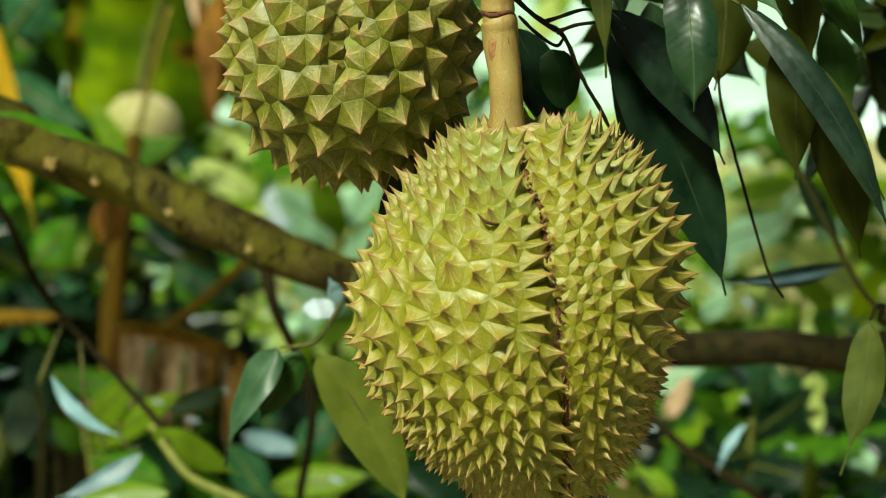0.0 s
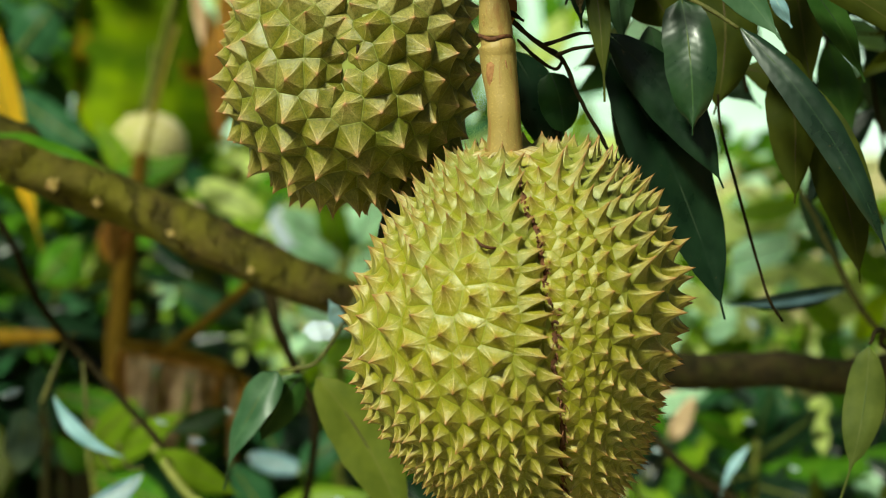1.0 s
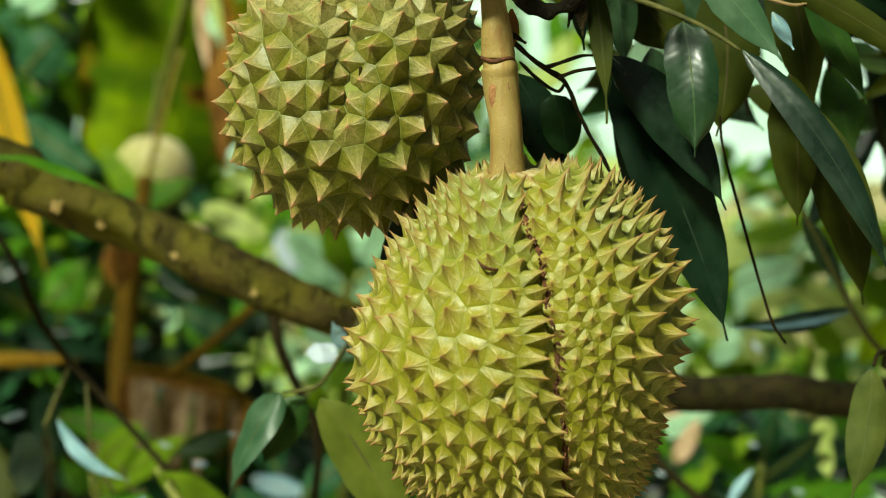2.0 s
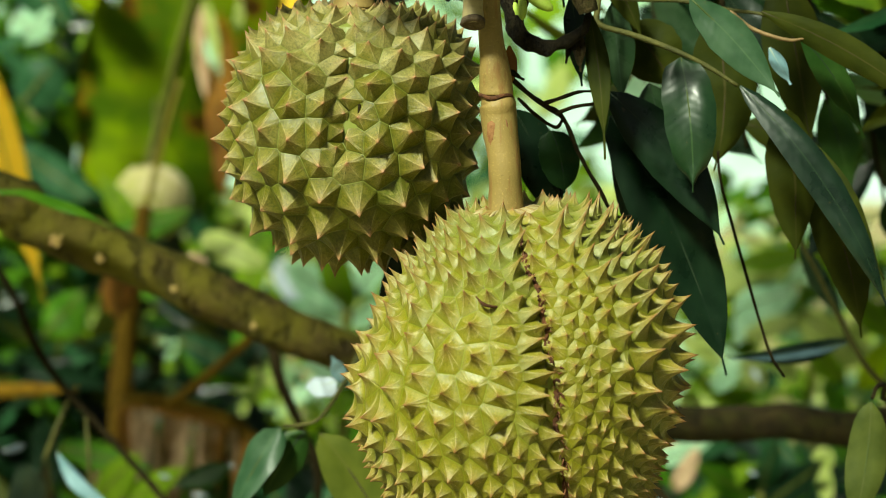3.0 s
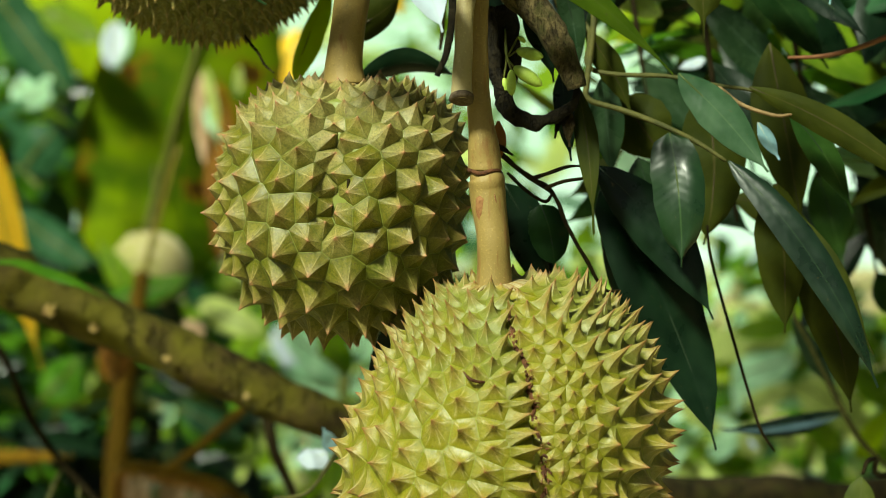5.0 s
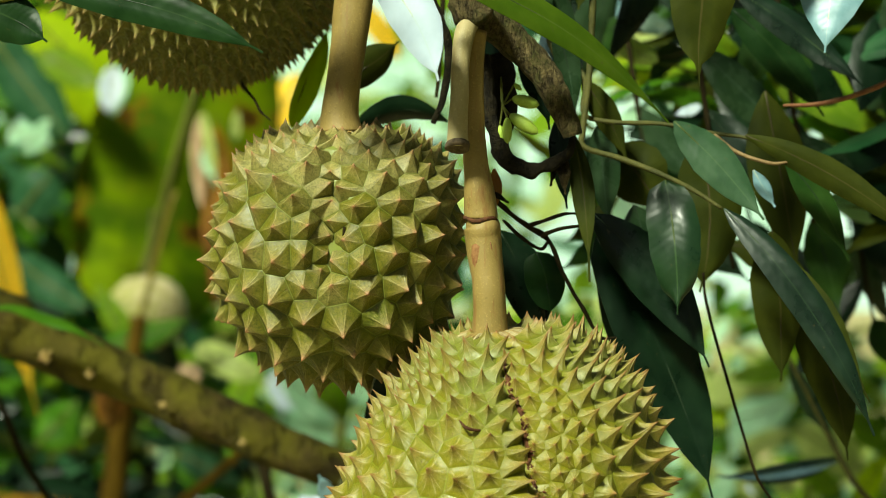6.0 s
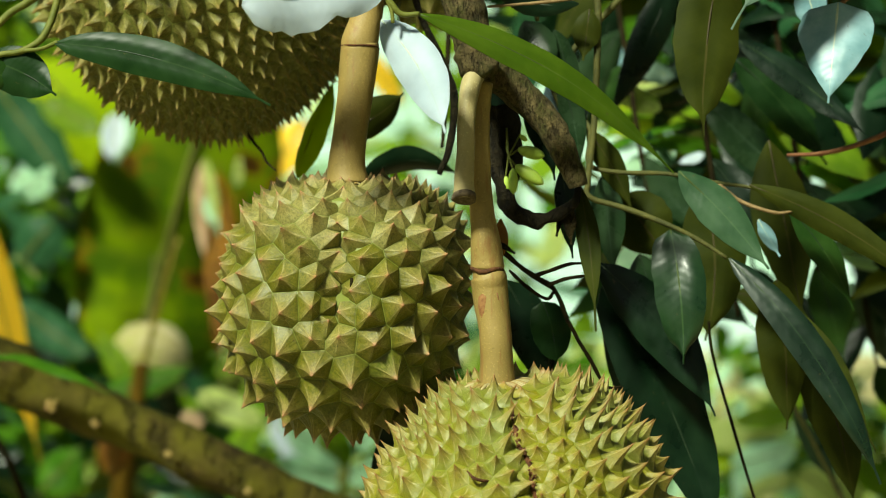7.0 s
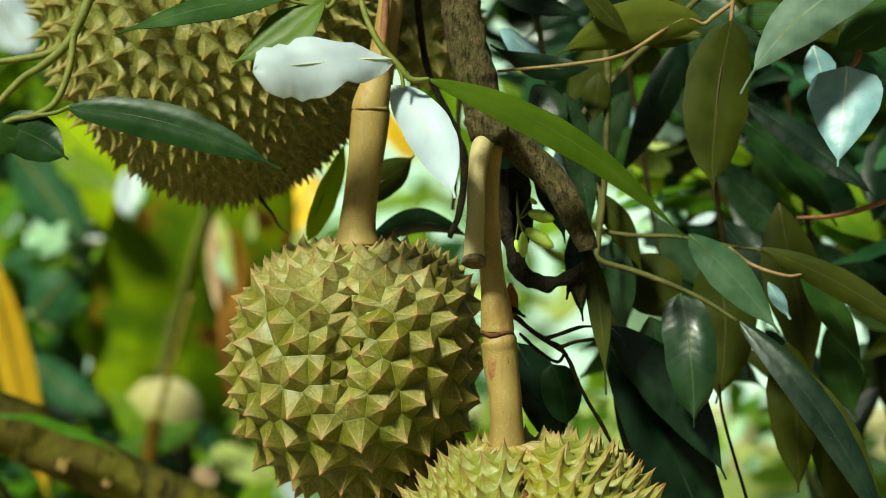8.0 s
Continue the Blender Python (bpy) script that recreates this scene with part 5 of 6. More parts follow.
t11 = twig("leafy_twig", "leaf curling over the mossy bough", [(-0.52, 2.000, 1.545), (-0.483, 1.960, 1.563), (-0.462, 1.950, 1.560)], [0.003, 0.002, 0.0015], M_TWIG_GREEN)
leaf(t11, (-0.464, 1.950, 1.560), (-0.333, 1.930, 1.519), 0.0175, M_FOL_MID, O, "thin wavy green leaf lying on the bough", (0.1, -0.55, 1), curl=0.03, bend=-0.05, fold=0.4, wave=0.22, full=0.7)
t12 = twig("leafy_twig", "grey twig with a hanging spotted leaf", [(0.95, 2.3, 1.44), (0.457, 1.800, 1.370), (0.343, 1.500, 1.415), (0.325, 1.460, 1.409)], [0.003, 0.0026, 0.002, 0.0014], M_TWIG)
leaf(t12, (0.323, 1.455, 1.407), (0.302, 1.450, 1.290), 0.0310, M_LEAF_DULL, O, "hanging grey-green leaf with spots", (-0.2, -1, 0.0), bend=-0.04, fold=0.25, full=0.6, tail=0.4)
t13 = twig("leafy_twig", "dark thin bare twig arching down", [(-0.605, 2.300, 1.552), (-0.509, 2.220, 1.446), (-0.474, 2.220, 1.368), (-0.439, 2.220, 1.318), (-0.413, 2.220, 1.289), (-0.371, 2.220, 1.242), (-0.332, 2.220, 1.196), (-0.307, 2.200, 1.156), (-0.268, 2.200, 1.120), (-0.203, 2.200, 1.093)], [0.0044, 0.0042, 0.0046, 0.0040, 0.0044, 0.0038, 0.0042, 0.0036, 0.0034, 0.0026], M_TWIG)
leaf(t13, (-0.448, 2.200, 1.250), (-0.367, 2.200, 1.181), 0.0170, SI, B, "narrow leaf with a blue-white sheen put into its colour", (-0.3, -0.7, 0.7), bend=0.12, fold=0.4)
leaf(t13, (-0.339, 2.150, 1.171), (-0.435, 2.150, 1.119), 0.0291, M_LEAF_STEEL, B, "blue-grey glossy leaf", (0, -0.8, 0.6), bend=-0.08, fold=0.3)
leaf(t13, (-0.334, 2.200, 1.188), (-0.236, 2.250, 1.125), 0.0402, L, O, "lime-green leaf", (0, -0.8, 0.5), fold=0.3)
leaf(t13, (-0.300, 2.100, 1.136), (-0.432, 2.100, 1.115), 0.0433, L, MID, "lime-green leaf", (0, -0.8, 0.5), fold=0.3)
leaf(t13, (-0.264, 2.350, 1.209), (-0.341, 2.350, 1.183), 0.0318, MID, MID, "green leaf", (0, -0.8, 0.5), fold=0.3)
tube("stem", [(-0.440, 2.250, 1.315), (-0.449, 2.220, 1.285), (-0.467, 2.220, 1.239)], [0.0020, 0.0030, 0.0036], M_TWIG_OLIVE, t13, "olive side twig", 6)
tube("stem", [(-0.419, 2.220, 1.294), (-0.412, 2.200, 1.255), (-0.408, 2.200, 1.209), (-0.382, 2.200, 1.163)], [0.0014, 0.0022, 0.0022, 0.0018], M_TWIG_OLIVE, t13, "olive side twig", 6)
tube("stem", [(-0.337, 2.220, 1.191), (-0.314, 2.200, 1.163), (-0.282, 2.180, 1.134), (-0.219, 2.160, 1.112)], [0.0050, 0.0056, 0.0056, 0.0060], M_TWIG_GREEN, t13, "lime-green shoot", 8)
tube("stem", [(-0.375, 2.200, 1.199), (-0.364, 2.200, 1.169), (-0.346, 2.200, 1.169)], [0.0014, 0.0018, 0.0012], M_TWIG_OLIVE, t13, "olive side twig", 6)
leaf(t13, (-0.553, 2.400, 1.222), (-0.529, 2.400, 1.230), 0.0180, PA, SI, "small white leaf put in for a glint", (-0.2, -0.5, 0.9), fold=0.2, full=0.5)
leaf(t13, (-0.536, 2.450, 1.195), (-0.550, 2.450, 1.107), 0.0560, M_LEAF_GREY, B, "broad grey-green leaf in shade", (-0.3, -0.8, 0.5), fold=0.25, full=0.5)
t14 = twig("leafy_twig", "thin twig with silvery leaves behind the fruit", [(0.337, 1.900, 1.613), (0.347, 1.900, 1.523), (0.368, 1.900, 1.476), (0.391, 1.900, 1.431), (0.420, 1.900, 1.381), (0.473, 1.950, 1.337)], [0.0020, 0.0022, 0.0026, 0.0030, 0.0034, 0.0034], M_TWIG_OLIVE)
leaf(t14, (0.401, 1.900, 1.412), (0.276, 1.880, 1.396), 0.0200, GL, SI, "folded dark leaf with a silvery edge", (0, -1, 0.3), bend=-0.06, fold=0.5)
leaf(t14, (0.398, 1.890, 1.409), (0.280, 1.870, 1.394), 0.0110, M_LEAF_STEEL, SI, "lower half of the folded leaf, its silvery sheen put into the colour", (-0.2, -0.6, 0.9), bend=-0.06, fold=0.3)
leaf(t14, (0.351, 1.900, 1.504), (0.398, 1.900, 1.426), 0.0246, B, MID, "pale green leaf", (0.3, -0.8, 0.4), fold=0.3)
twig("leafy_twig", "thin twigs in the undergrowth", [(-0.218, 2.400, 1.361), (-0.208, 2.400, 1.311), (-0.185, 2.420, 1.251), (-0.162, 2.420, 1.193), (-0.167, 2.420, 1.120), (-0.179, 2.420, 1.047), (-0.189, 2.450, 0.816)], [0.0080, 0.0076, 0.0060, 0.0066, 0.0054, 0.0060, 0.0072], M_TWIG)
t16 = twig("leafy_twig", "thin brown twig in the undergrowth", [(0.262, 2.500, 1.180), (0.285, 2.500, 1.146), (0.330, 2.500, 1.105), (0.390, 2.500, 1.067), (0.466, 2.500, 1.014)], [0.0059, 0.0066, 0.0066, 0.0066, 0.0074], M_TWIG)
leaf(t16, (0.387, 2.400, 1.160), (0.351, 2.400, 1.094), 0.0140, SI, B, "narrow leaf with a blue-white sheen put into its colour", (-0.3, -0.6, 0.8), bend=0.08, fold=0.4)

# Small white leaves painted in as blurred glints.
for base, tip, w in (((-0.376, 2.500, 1.174), (-0.351, 2.500, 1.168), 20), ((-0.346, 2.600, 1.131), (-0.314, 2.600, 1.126), 18), ((-0.603, 2.600, 1.191), (-0.572, 2.600, 1.197), 22), ((-0.286, 2.500, 1.187), (-0.271, 2.500, 1.184), 16), ((-0.154, 2.700, 1.029), (-0.125, 2.700, 1.019), 22)):
    leaf(t13, base, Vector(base).lerp(Vector(tip), 0.65), w * 1.3 / 3396, PA, SI, "small white leaf put in for a glint", (-0.2, -0.5, 0.9), fold=0.2, full=0.5)
for base, tip, w in (((0.494, 2.700, 1.077), (0.518, 2.700, 1.070), 22), ((0.289, 2.600, 1.120), (0.306, 2.600, 1.114), 16), ((0.445, 2.800, 1.127), (0.467, 2.800, 1.121), 16), ((0.515, 3.200, 1.233), (0.537, 3.200, 1.200), 30), ((0.543, 2.600, 1.211), (0.559, 2.600, 1.203), 14)):
    leaf(t16, base, Vector(base).lerp(Vector(tip), 0.65), w * 1.4 / 3396, PA, SI, "small white leaf put in for a glint", (-0.2, -0.5, 0.9), fold=0.2, full=0.5)

# ---- banana plants behind ----
ban = thing("banana_plant", (-0.647, 3.900, 0.715)[:2] + (0.0,), "banana plant with yellowing and dead brown leaves", "banana plant")
tube("false_stem", [(-0.647, 3.900, 0.715)[:2] + (0.0,), (-0.662, 3.900, 0.950), (-0.653, 3.900, 1.183), (-0.631, 3.900, 1.345), (-0.617, 3.950, 1.481)], [0.040, 0.027, 0.023, 0.021, 0.018], M_FALSE_STEM, ban, "rusty brown false stem", 14, 6, 0.2, 3, 12)


def big_leaf(parent, base, tip, width, mat, label, name="leaf", **kw):
    v, f, s, c = blade(base, tip, width, seed=LEAVES[0] + 100, **kw)
    LEAVES[0] += 1
    ob = raw(name, v, f, [mat, mat], parent, label, slots=s)
    coord_attr(ob, "blade", c)
    tube("midrib", [v[k * 7 + 3] + Vector((0, -0.006, 0)) for k in range(0, 17, 4)], [width * 0.03, width * 0.026, width * 0.022, width * 0.016, width * 0.006], M_TWIG_GREEN, ob, sides=8, per=3)
    return ob


big_leaf(ban, (-0.766, 4.700, 1.428), (-0.488, 4.500, 2.296), 0.4741, M_LEAF_BANANA, "large yellow-green leaf blade", face=(0.1, -1, 0.3), fold=0.2, full=0.4, wave=0.08)
big_leaf(ban, (-0.860, 3.500, 1.823), (-0.730, 3.500, 1.318), 0.0680, M_LEAF_YELLOW, "drooping bright yellow leaf", face=(0, -1, 0.1), fold=0.4)
tube("leaf_stalk", [(-0.549, 4.000, 1.745), (-0.589, 4.000, 1.604), (-0.621, 4.000, 1.486), (-0.639, 4.000, 1.416), (-0.665, 3.950, 1.231)], [0.0060, 0.0065, 0.0070, 0.0085, 0.0110], M_STALK_LIME, ban, "yellow-green leaf stalk", 8)
tube("rotten_stem", [((-0.584, 3.300, 0.850)[0], 3.3, 0.0), (-0.585, 3.300, 0.749), (-0.589, 3.300, 0.870), (-0.597, 3.300, 0.949)], [0.07, 0.065, 0.058, 0.04], M_BARK_DARK, ban, "rotten black-brown stem base", 14, 6, 0.3, 9, 14)
big_leaf(ban, (-0.971, 3.600, 1.143), (-0.689, 3.600, 1.150), 0.0276, M_LEAF_AMBER, "dry amber leaf end", face=(0, -1, -0.1), full=0.35)
big_leaf(ban, (-0.493, 4.100, 1.787), (-0.471, 4.100, 1.465), 0.0460, M_LEAF_RUST, "dead brown leaf edge", face=(0, -1, 0), fold=0.5, wave=0.3)
big_leaf(ban, (-0.640, 3.800, 1.384), (-0.644, 3.750, 1.254), 0.0671, M_LEAF_RUST, "orange-brown dead leaf", face=(0, -1, 0), fold=0.5, wave=0.3)
tube("leaf_stalk", [(-0.482, 3.300, 1.157), (-0.403, 3.300, 1.216), (-0.325, 3.300, 1.285)], [0.0078, 0.0087, 0.0087], M_FALSE_STEM, ban, "brown leaf stalk", 8)
tube("leaf_stalk", [(-0.572, 3.400, 1.159), (-0.476, 3.400, 1.149), (-0.376, 3.400, 1.114), (-0.326, 3.400, 1.073)], [0.0090, 0.0100, 0.0090, 0.0070], M_FALSE_STEM, ban, "dead leaf stalk", 8)
rs = random.Random(5)
RIB_A, RIB_B = Vector((-0.581, 3.400, 1.156)), Vector((-0.344, 3.400, 1.102))
for k in range(12):
    a = RIB_A.lerp(RIB_B, (k + 0.2 + 0.4 * rs.random()) / 12)
    b = a + Vector((rs.uniform(-0.035, 0.012), rs.uniform(-0.06, 0.08), -rs.uniform(0.14, 0.24)))
    big_leaf(ban, a, b, rs.uniform(0.020, 0.036), M_LEAF_RUST if k in (0, 9, 11) else M_LEAF_DEAD, "dried brown leaf strip", "dead_strip", face=(rs.uniform(-1.4, 0.4), -1, 0.1), fold=0.7, wave=0.25, full=0.35, twist=rs.uniform(-0.8, 0.8))
for k in range(14):
    a = Vector((-0.715, 3.450, 1.024)).lerp(Vector((-0.536, 3.450, 0.983)), (k + rs.random()) / 14) + Vector((0, rs.uniform(-0.1, 0.1), rs.uniform(-0.02, 0.05)))
    b = a + Vector((rs.uniform(-0.03, 0.03), rs.uniform(-0.05, 0.08), -rs.uniform(0.18, 0.30)))
    big_leaf(ban, a, b, rs.uniform(0.020, 0.038), M_LEAF_DEAD if k in (6, 7, 10) else M_BARK_DARK, "dark rotting leaf strip", "dead_strip", face=(rs.uniform(-1.2, 0.8), -1, 0), fold=0.7, wave=0.25, full=0.35)
big_leaf(ban, RIB_A, RIB_B, 0.022, M_LEAF_RUST, "orange-brown midrib of the dead leaf", face=(-0.1, -0.8, 0.6), full=0.3)


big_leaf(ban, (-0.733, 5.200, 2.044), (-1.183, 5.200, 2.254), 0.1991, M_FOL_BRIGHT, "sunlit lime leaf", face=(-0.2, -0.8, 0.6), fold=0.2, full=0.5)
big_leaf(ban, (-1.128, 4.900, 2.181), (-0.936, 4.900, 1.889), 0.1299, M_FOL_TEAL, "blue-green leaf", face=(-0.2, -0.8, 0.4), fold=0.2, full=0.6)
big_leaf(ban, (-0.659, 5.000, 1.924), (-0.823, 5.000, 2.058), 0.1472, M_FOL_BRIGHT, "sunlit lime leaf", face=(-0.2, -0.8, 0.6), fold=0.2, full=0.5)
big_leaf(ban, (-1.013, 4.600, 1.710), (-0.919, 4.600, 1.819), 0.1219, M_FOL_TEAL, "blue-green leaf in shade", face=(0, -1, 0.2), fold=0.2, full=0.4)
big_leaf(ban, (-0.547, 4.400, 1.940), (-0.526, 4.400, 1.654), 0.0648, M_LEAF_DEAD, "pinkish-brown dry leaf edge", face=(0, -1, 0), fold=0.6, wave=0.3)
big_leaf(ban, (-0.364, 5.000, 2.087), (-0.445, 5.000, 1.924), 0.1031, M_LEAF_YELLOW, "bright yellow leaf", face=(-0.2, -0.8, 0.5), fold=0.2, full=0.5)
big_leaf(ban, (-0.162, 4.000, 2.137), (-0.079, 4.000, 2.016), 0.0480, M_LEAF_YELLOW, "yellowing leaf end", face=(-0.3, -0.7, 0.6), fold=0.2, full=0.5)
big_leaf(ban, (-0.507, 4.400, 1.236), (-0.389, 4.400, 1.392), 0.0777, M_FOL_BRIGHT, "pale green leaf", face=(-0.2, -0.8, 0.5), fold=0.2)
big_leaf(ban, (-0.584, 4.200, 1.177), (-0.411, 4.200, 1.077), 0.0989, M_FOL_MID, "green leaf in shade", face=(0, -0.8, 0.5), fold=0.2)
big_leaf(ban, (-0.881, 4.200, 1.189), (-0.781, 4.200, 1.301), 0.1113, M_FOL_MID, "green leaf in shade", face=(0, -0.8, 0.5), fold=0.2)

big_leaf(ban, (-0.728, 4.400, 2.046), (-0.737, 4.350, 1.925), 0.0441, M_LEAF_MINT, "leaf end painted pale for a blurred bright spot", face=(-0.3, -0.8, 0.5), fold=0.2, full=0.5)
big_leaf(ban, (-0.957, 4.400, 1.858), (-0.882, 4.350, 1.919), 0.0596, M_LEAF_MINT, "leaf end painted pale for a blurred bright spot", face=(-0.3, -0.8, 0.5), fold=0.2, full=0.5)
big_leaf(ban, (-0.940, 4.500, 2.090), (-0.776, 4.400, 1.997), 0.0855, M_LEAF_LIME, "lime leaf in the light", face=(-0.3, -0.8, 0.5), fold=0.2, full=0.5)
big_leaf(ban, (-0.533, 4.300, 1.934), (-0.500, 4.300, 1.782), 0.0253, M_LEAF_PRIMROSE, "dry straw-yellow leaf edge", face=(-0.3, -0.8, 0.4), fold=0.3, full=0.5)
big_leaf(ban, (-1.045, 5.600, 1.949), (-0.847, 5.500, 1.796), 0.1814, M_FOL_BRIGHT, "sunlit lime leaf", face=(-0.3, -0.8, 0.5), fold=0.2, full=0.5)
# Mint and lime leaves paint the bright patch between the fruits.
glade = thing("glade_shrub", ((-0.217, 4.300, 1.269)[0], 4.3, 0.0), "shrub painted pale for the bright patch between the fruits", "shrub")
tube("stem", [((-0.217, 4.300, 1.269)[0], 4.3, 0.0), (-0.230, 4.300, 1.065), (-0.217, 4.300, 1.244), (-0.229, 4.300, 1.396)], [0.02, 0.015, 0.012, 0.006], M_TWIG_GREEN, glade, sides=8)
for base, tip, w, m in (((-0.217, 4.300, 1.244), (-0.364, 4.250, 1.361), 70, 0), ((-0.217, 4.300, 1.269), (-0.102, 4.250, 1.399), 60, 0), ((-0.223, 4.300, 1.231), (-0.261, 4.200, 1.401), 66, 1), ((-0.217, 4.300, 1.219), (-0.102, 4.250, 1.273), 60, 0),
                        ((-0.220, 4.300, 1.206), (-0.377, 4.250, 1.260), 70, 0), ((-0.217, 4.300, 1.180), (-0.341, 4.250, 1.122), 66, 1), ((-0.217, 4.300, 1.180), (-0.240, 4.250, 1.021), 70, 0), ((-0.217, 4.300, 1.358), (-0.164, 4.250, 1.473), 60, 1), ((-0.217, 4.300, 1.142), (-0.312, 4.200, 1.040), 60, 0)):
    big_leaf(glade, base, tip, w * 4.3 / 3396, M_LEAF_MINT if m == 0 else M_FOL_BRIGHT, "pale mint-green leaf" if m == 0 else "lime-green leaf", face=(-0.3, -0.8, 0.6), fold=0.2, full=0.6)

glade = thing("glade_shrub", ((1.079, 5.600, 1.091)[0], 5.6, 0.0), "shrub painted pale for the bright gap behind the hanging leaves", "shrub")
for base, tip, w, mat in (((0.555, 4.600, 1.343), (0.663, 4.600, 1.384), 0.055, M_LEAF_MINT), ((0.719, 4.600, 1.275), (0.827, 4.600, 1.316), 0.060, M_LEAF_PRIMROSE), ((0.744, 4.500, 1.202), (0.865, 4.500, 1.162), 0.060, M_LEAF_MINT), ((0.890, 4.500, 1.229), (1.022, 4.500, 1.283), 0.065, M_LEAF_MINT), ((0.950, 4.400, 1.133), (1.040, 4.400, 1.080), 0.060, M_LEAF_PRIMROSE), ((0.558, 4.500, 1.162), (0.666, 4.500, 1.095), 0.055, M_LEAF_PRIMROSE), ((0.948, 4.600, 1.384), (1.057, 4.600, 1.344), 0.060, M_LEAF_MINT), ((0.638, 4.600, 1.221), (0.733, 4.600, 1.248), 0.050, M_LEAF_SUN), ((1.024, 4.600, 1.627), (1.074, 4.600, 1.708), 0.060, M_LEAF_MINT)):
    big_leaf(glade, base, tip, w, mat, "leaf painted pale for a bright patch", face=(-0.35, -0.6, 0.7), fold=0.2, full=0.55)
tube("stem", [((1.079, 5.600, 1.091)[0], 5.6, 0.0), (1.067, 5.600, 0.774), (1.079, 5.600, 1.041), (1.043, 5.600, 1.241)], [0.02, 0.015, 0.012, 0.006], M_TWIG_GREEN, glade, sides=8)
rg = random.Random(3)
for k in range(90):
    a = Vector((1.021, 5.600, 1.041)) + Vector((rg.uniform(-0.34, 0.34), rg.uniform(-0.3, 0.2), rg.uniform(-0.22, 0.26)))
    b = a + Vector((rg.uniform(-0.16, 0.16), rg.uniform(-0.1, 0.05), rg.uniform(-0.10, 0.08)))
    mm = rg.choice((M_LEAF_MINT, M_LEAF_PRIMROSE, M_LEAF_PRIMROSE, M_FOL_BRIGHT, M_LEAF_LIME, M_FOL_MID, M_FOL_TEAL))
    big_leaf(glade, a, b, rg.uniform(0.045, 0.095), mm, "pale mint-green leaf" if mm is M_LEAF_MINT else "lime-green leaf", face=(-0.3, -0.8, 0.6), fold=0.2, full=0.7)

big_leaf(glade, (0.677, 4.500, 1.222), (0.835, 4.460, 1.279), 0.1060, M_LEAF_MINT, "leaf painted pale mint for a bright patch", face=(-0.35, -0.75, 0.55), fold=0.2, full=0.55)
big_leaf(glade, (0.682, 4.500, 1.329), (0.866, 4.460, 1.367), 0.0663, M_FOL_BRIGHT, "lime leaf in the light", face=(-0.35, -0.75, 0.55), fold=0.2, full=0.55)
big_leaf(glade, (0.830, 4.500, 1.216), (1.023, 4.460, 1.093), 0.1060, M_LEAF_PRIMROSE, "leaf painted pale lime for a bright patch", face=(-0.35, -0.75, 0.55), fold=0.2, full=0.55)
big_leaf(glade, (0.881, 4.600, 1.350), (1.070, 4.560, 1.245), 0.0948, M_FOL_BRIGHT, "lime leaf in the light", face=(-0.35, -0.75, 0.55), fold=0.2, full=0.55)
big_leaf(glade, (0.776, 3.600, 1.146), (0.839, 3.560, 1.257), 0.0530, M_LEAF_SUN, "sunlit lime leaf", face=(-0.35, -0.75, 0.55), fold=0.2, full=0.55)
big_leaf(glade, (0.689, 4.400, 1.172), (0.817, 4.360, 1.221), 0.0570, M_LEAF_PRIMROSE, "leaf painted pale lime for a bright patch", face=(-0.35, -0.75, 0.55), fold=0.2, full=0.55)
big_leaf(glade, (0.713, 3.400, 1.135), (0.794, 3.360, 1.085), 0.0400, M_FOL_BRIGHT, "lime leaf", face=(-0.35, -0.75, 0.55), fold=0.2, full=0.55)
big_leaf(ban, (-0.749, 4.100, 1.404), (-0.513, 4.100, 1.482), 0.0700, M_FOL_MID, "green leaf before the far fruit", face=(0, -0.8, 0.5), fold=0.2)
big_leaf(ban, (-0.744, 4.150, 1.548), (-0.635, 4.100, 1.368), 0.0531, M_FOL_BRIGHT, "lime leaf before the far fruit", face=(-0.2, -0.8, 0.4), fold=0.2)
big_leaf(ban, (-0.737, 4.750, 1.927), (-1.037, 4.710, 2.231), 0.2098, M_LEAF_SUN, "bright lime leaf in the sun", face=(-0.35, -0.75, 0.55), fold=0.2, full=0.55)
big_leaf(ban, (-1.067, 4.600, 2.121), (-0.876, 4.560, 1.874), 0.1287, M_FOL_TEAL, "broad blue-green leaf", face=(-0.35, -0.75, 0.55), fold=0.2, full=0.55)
big_leaf(ban, (-0.741, 4.300, 2.037), (-0.736, 4.260, 1.922), 0.0633, M_LEAF_GLARE, "leaf end painted white for a blurred bright spot", face=(-0.35, -0.75, 0.55), fold=0.2, full=0.55)
big_leaf(ban, (-1.191, 5.300, 1.964), (-1.065, 5.260, 1.914), 0.1092, M_LEAF_MINT, "leaf painted pale for a bright patch", face=(-0.35, -0.75, 0.55), fold=0.2, full=0.55)
big_leaf(ban, (-0.703, 4.900, 1.983), (-0.525, 4.860, 1.997), 0.0491, M_LEAF_GLARE, "leaf end painted white for a blurred bright spot", face=(-0.35, -0.75, 0.55), fold=0.2, full=0.55)
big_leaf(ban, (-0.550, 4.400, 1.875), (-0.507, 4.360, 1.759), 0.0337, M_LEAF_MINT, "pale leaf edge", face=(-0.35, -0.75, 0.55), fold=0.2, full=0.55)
big_leaf(ban, (-0.467, 5.200, 1.987), (-0.320, 5.160, 2.128), 0.0827, M_LEAF_GLARE, "leaf end painted white for a blurred bright spot", face=(-0.35, -0.75, 0.55), fold=0.2, full=0.55)
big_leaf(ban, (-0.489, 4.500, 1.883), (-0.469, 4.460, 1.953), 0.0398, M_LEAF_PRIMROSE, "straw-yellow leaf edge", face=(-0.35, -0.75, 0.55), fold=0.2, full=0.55)
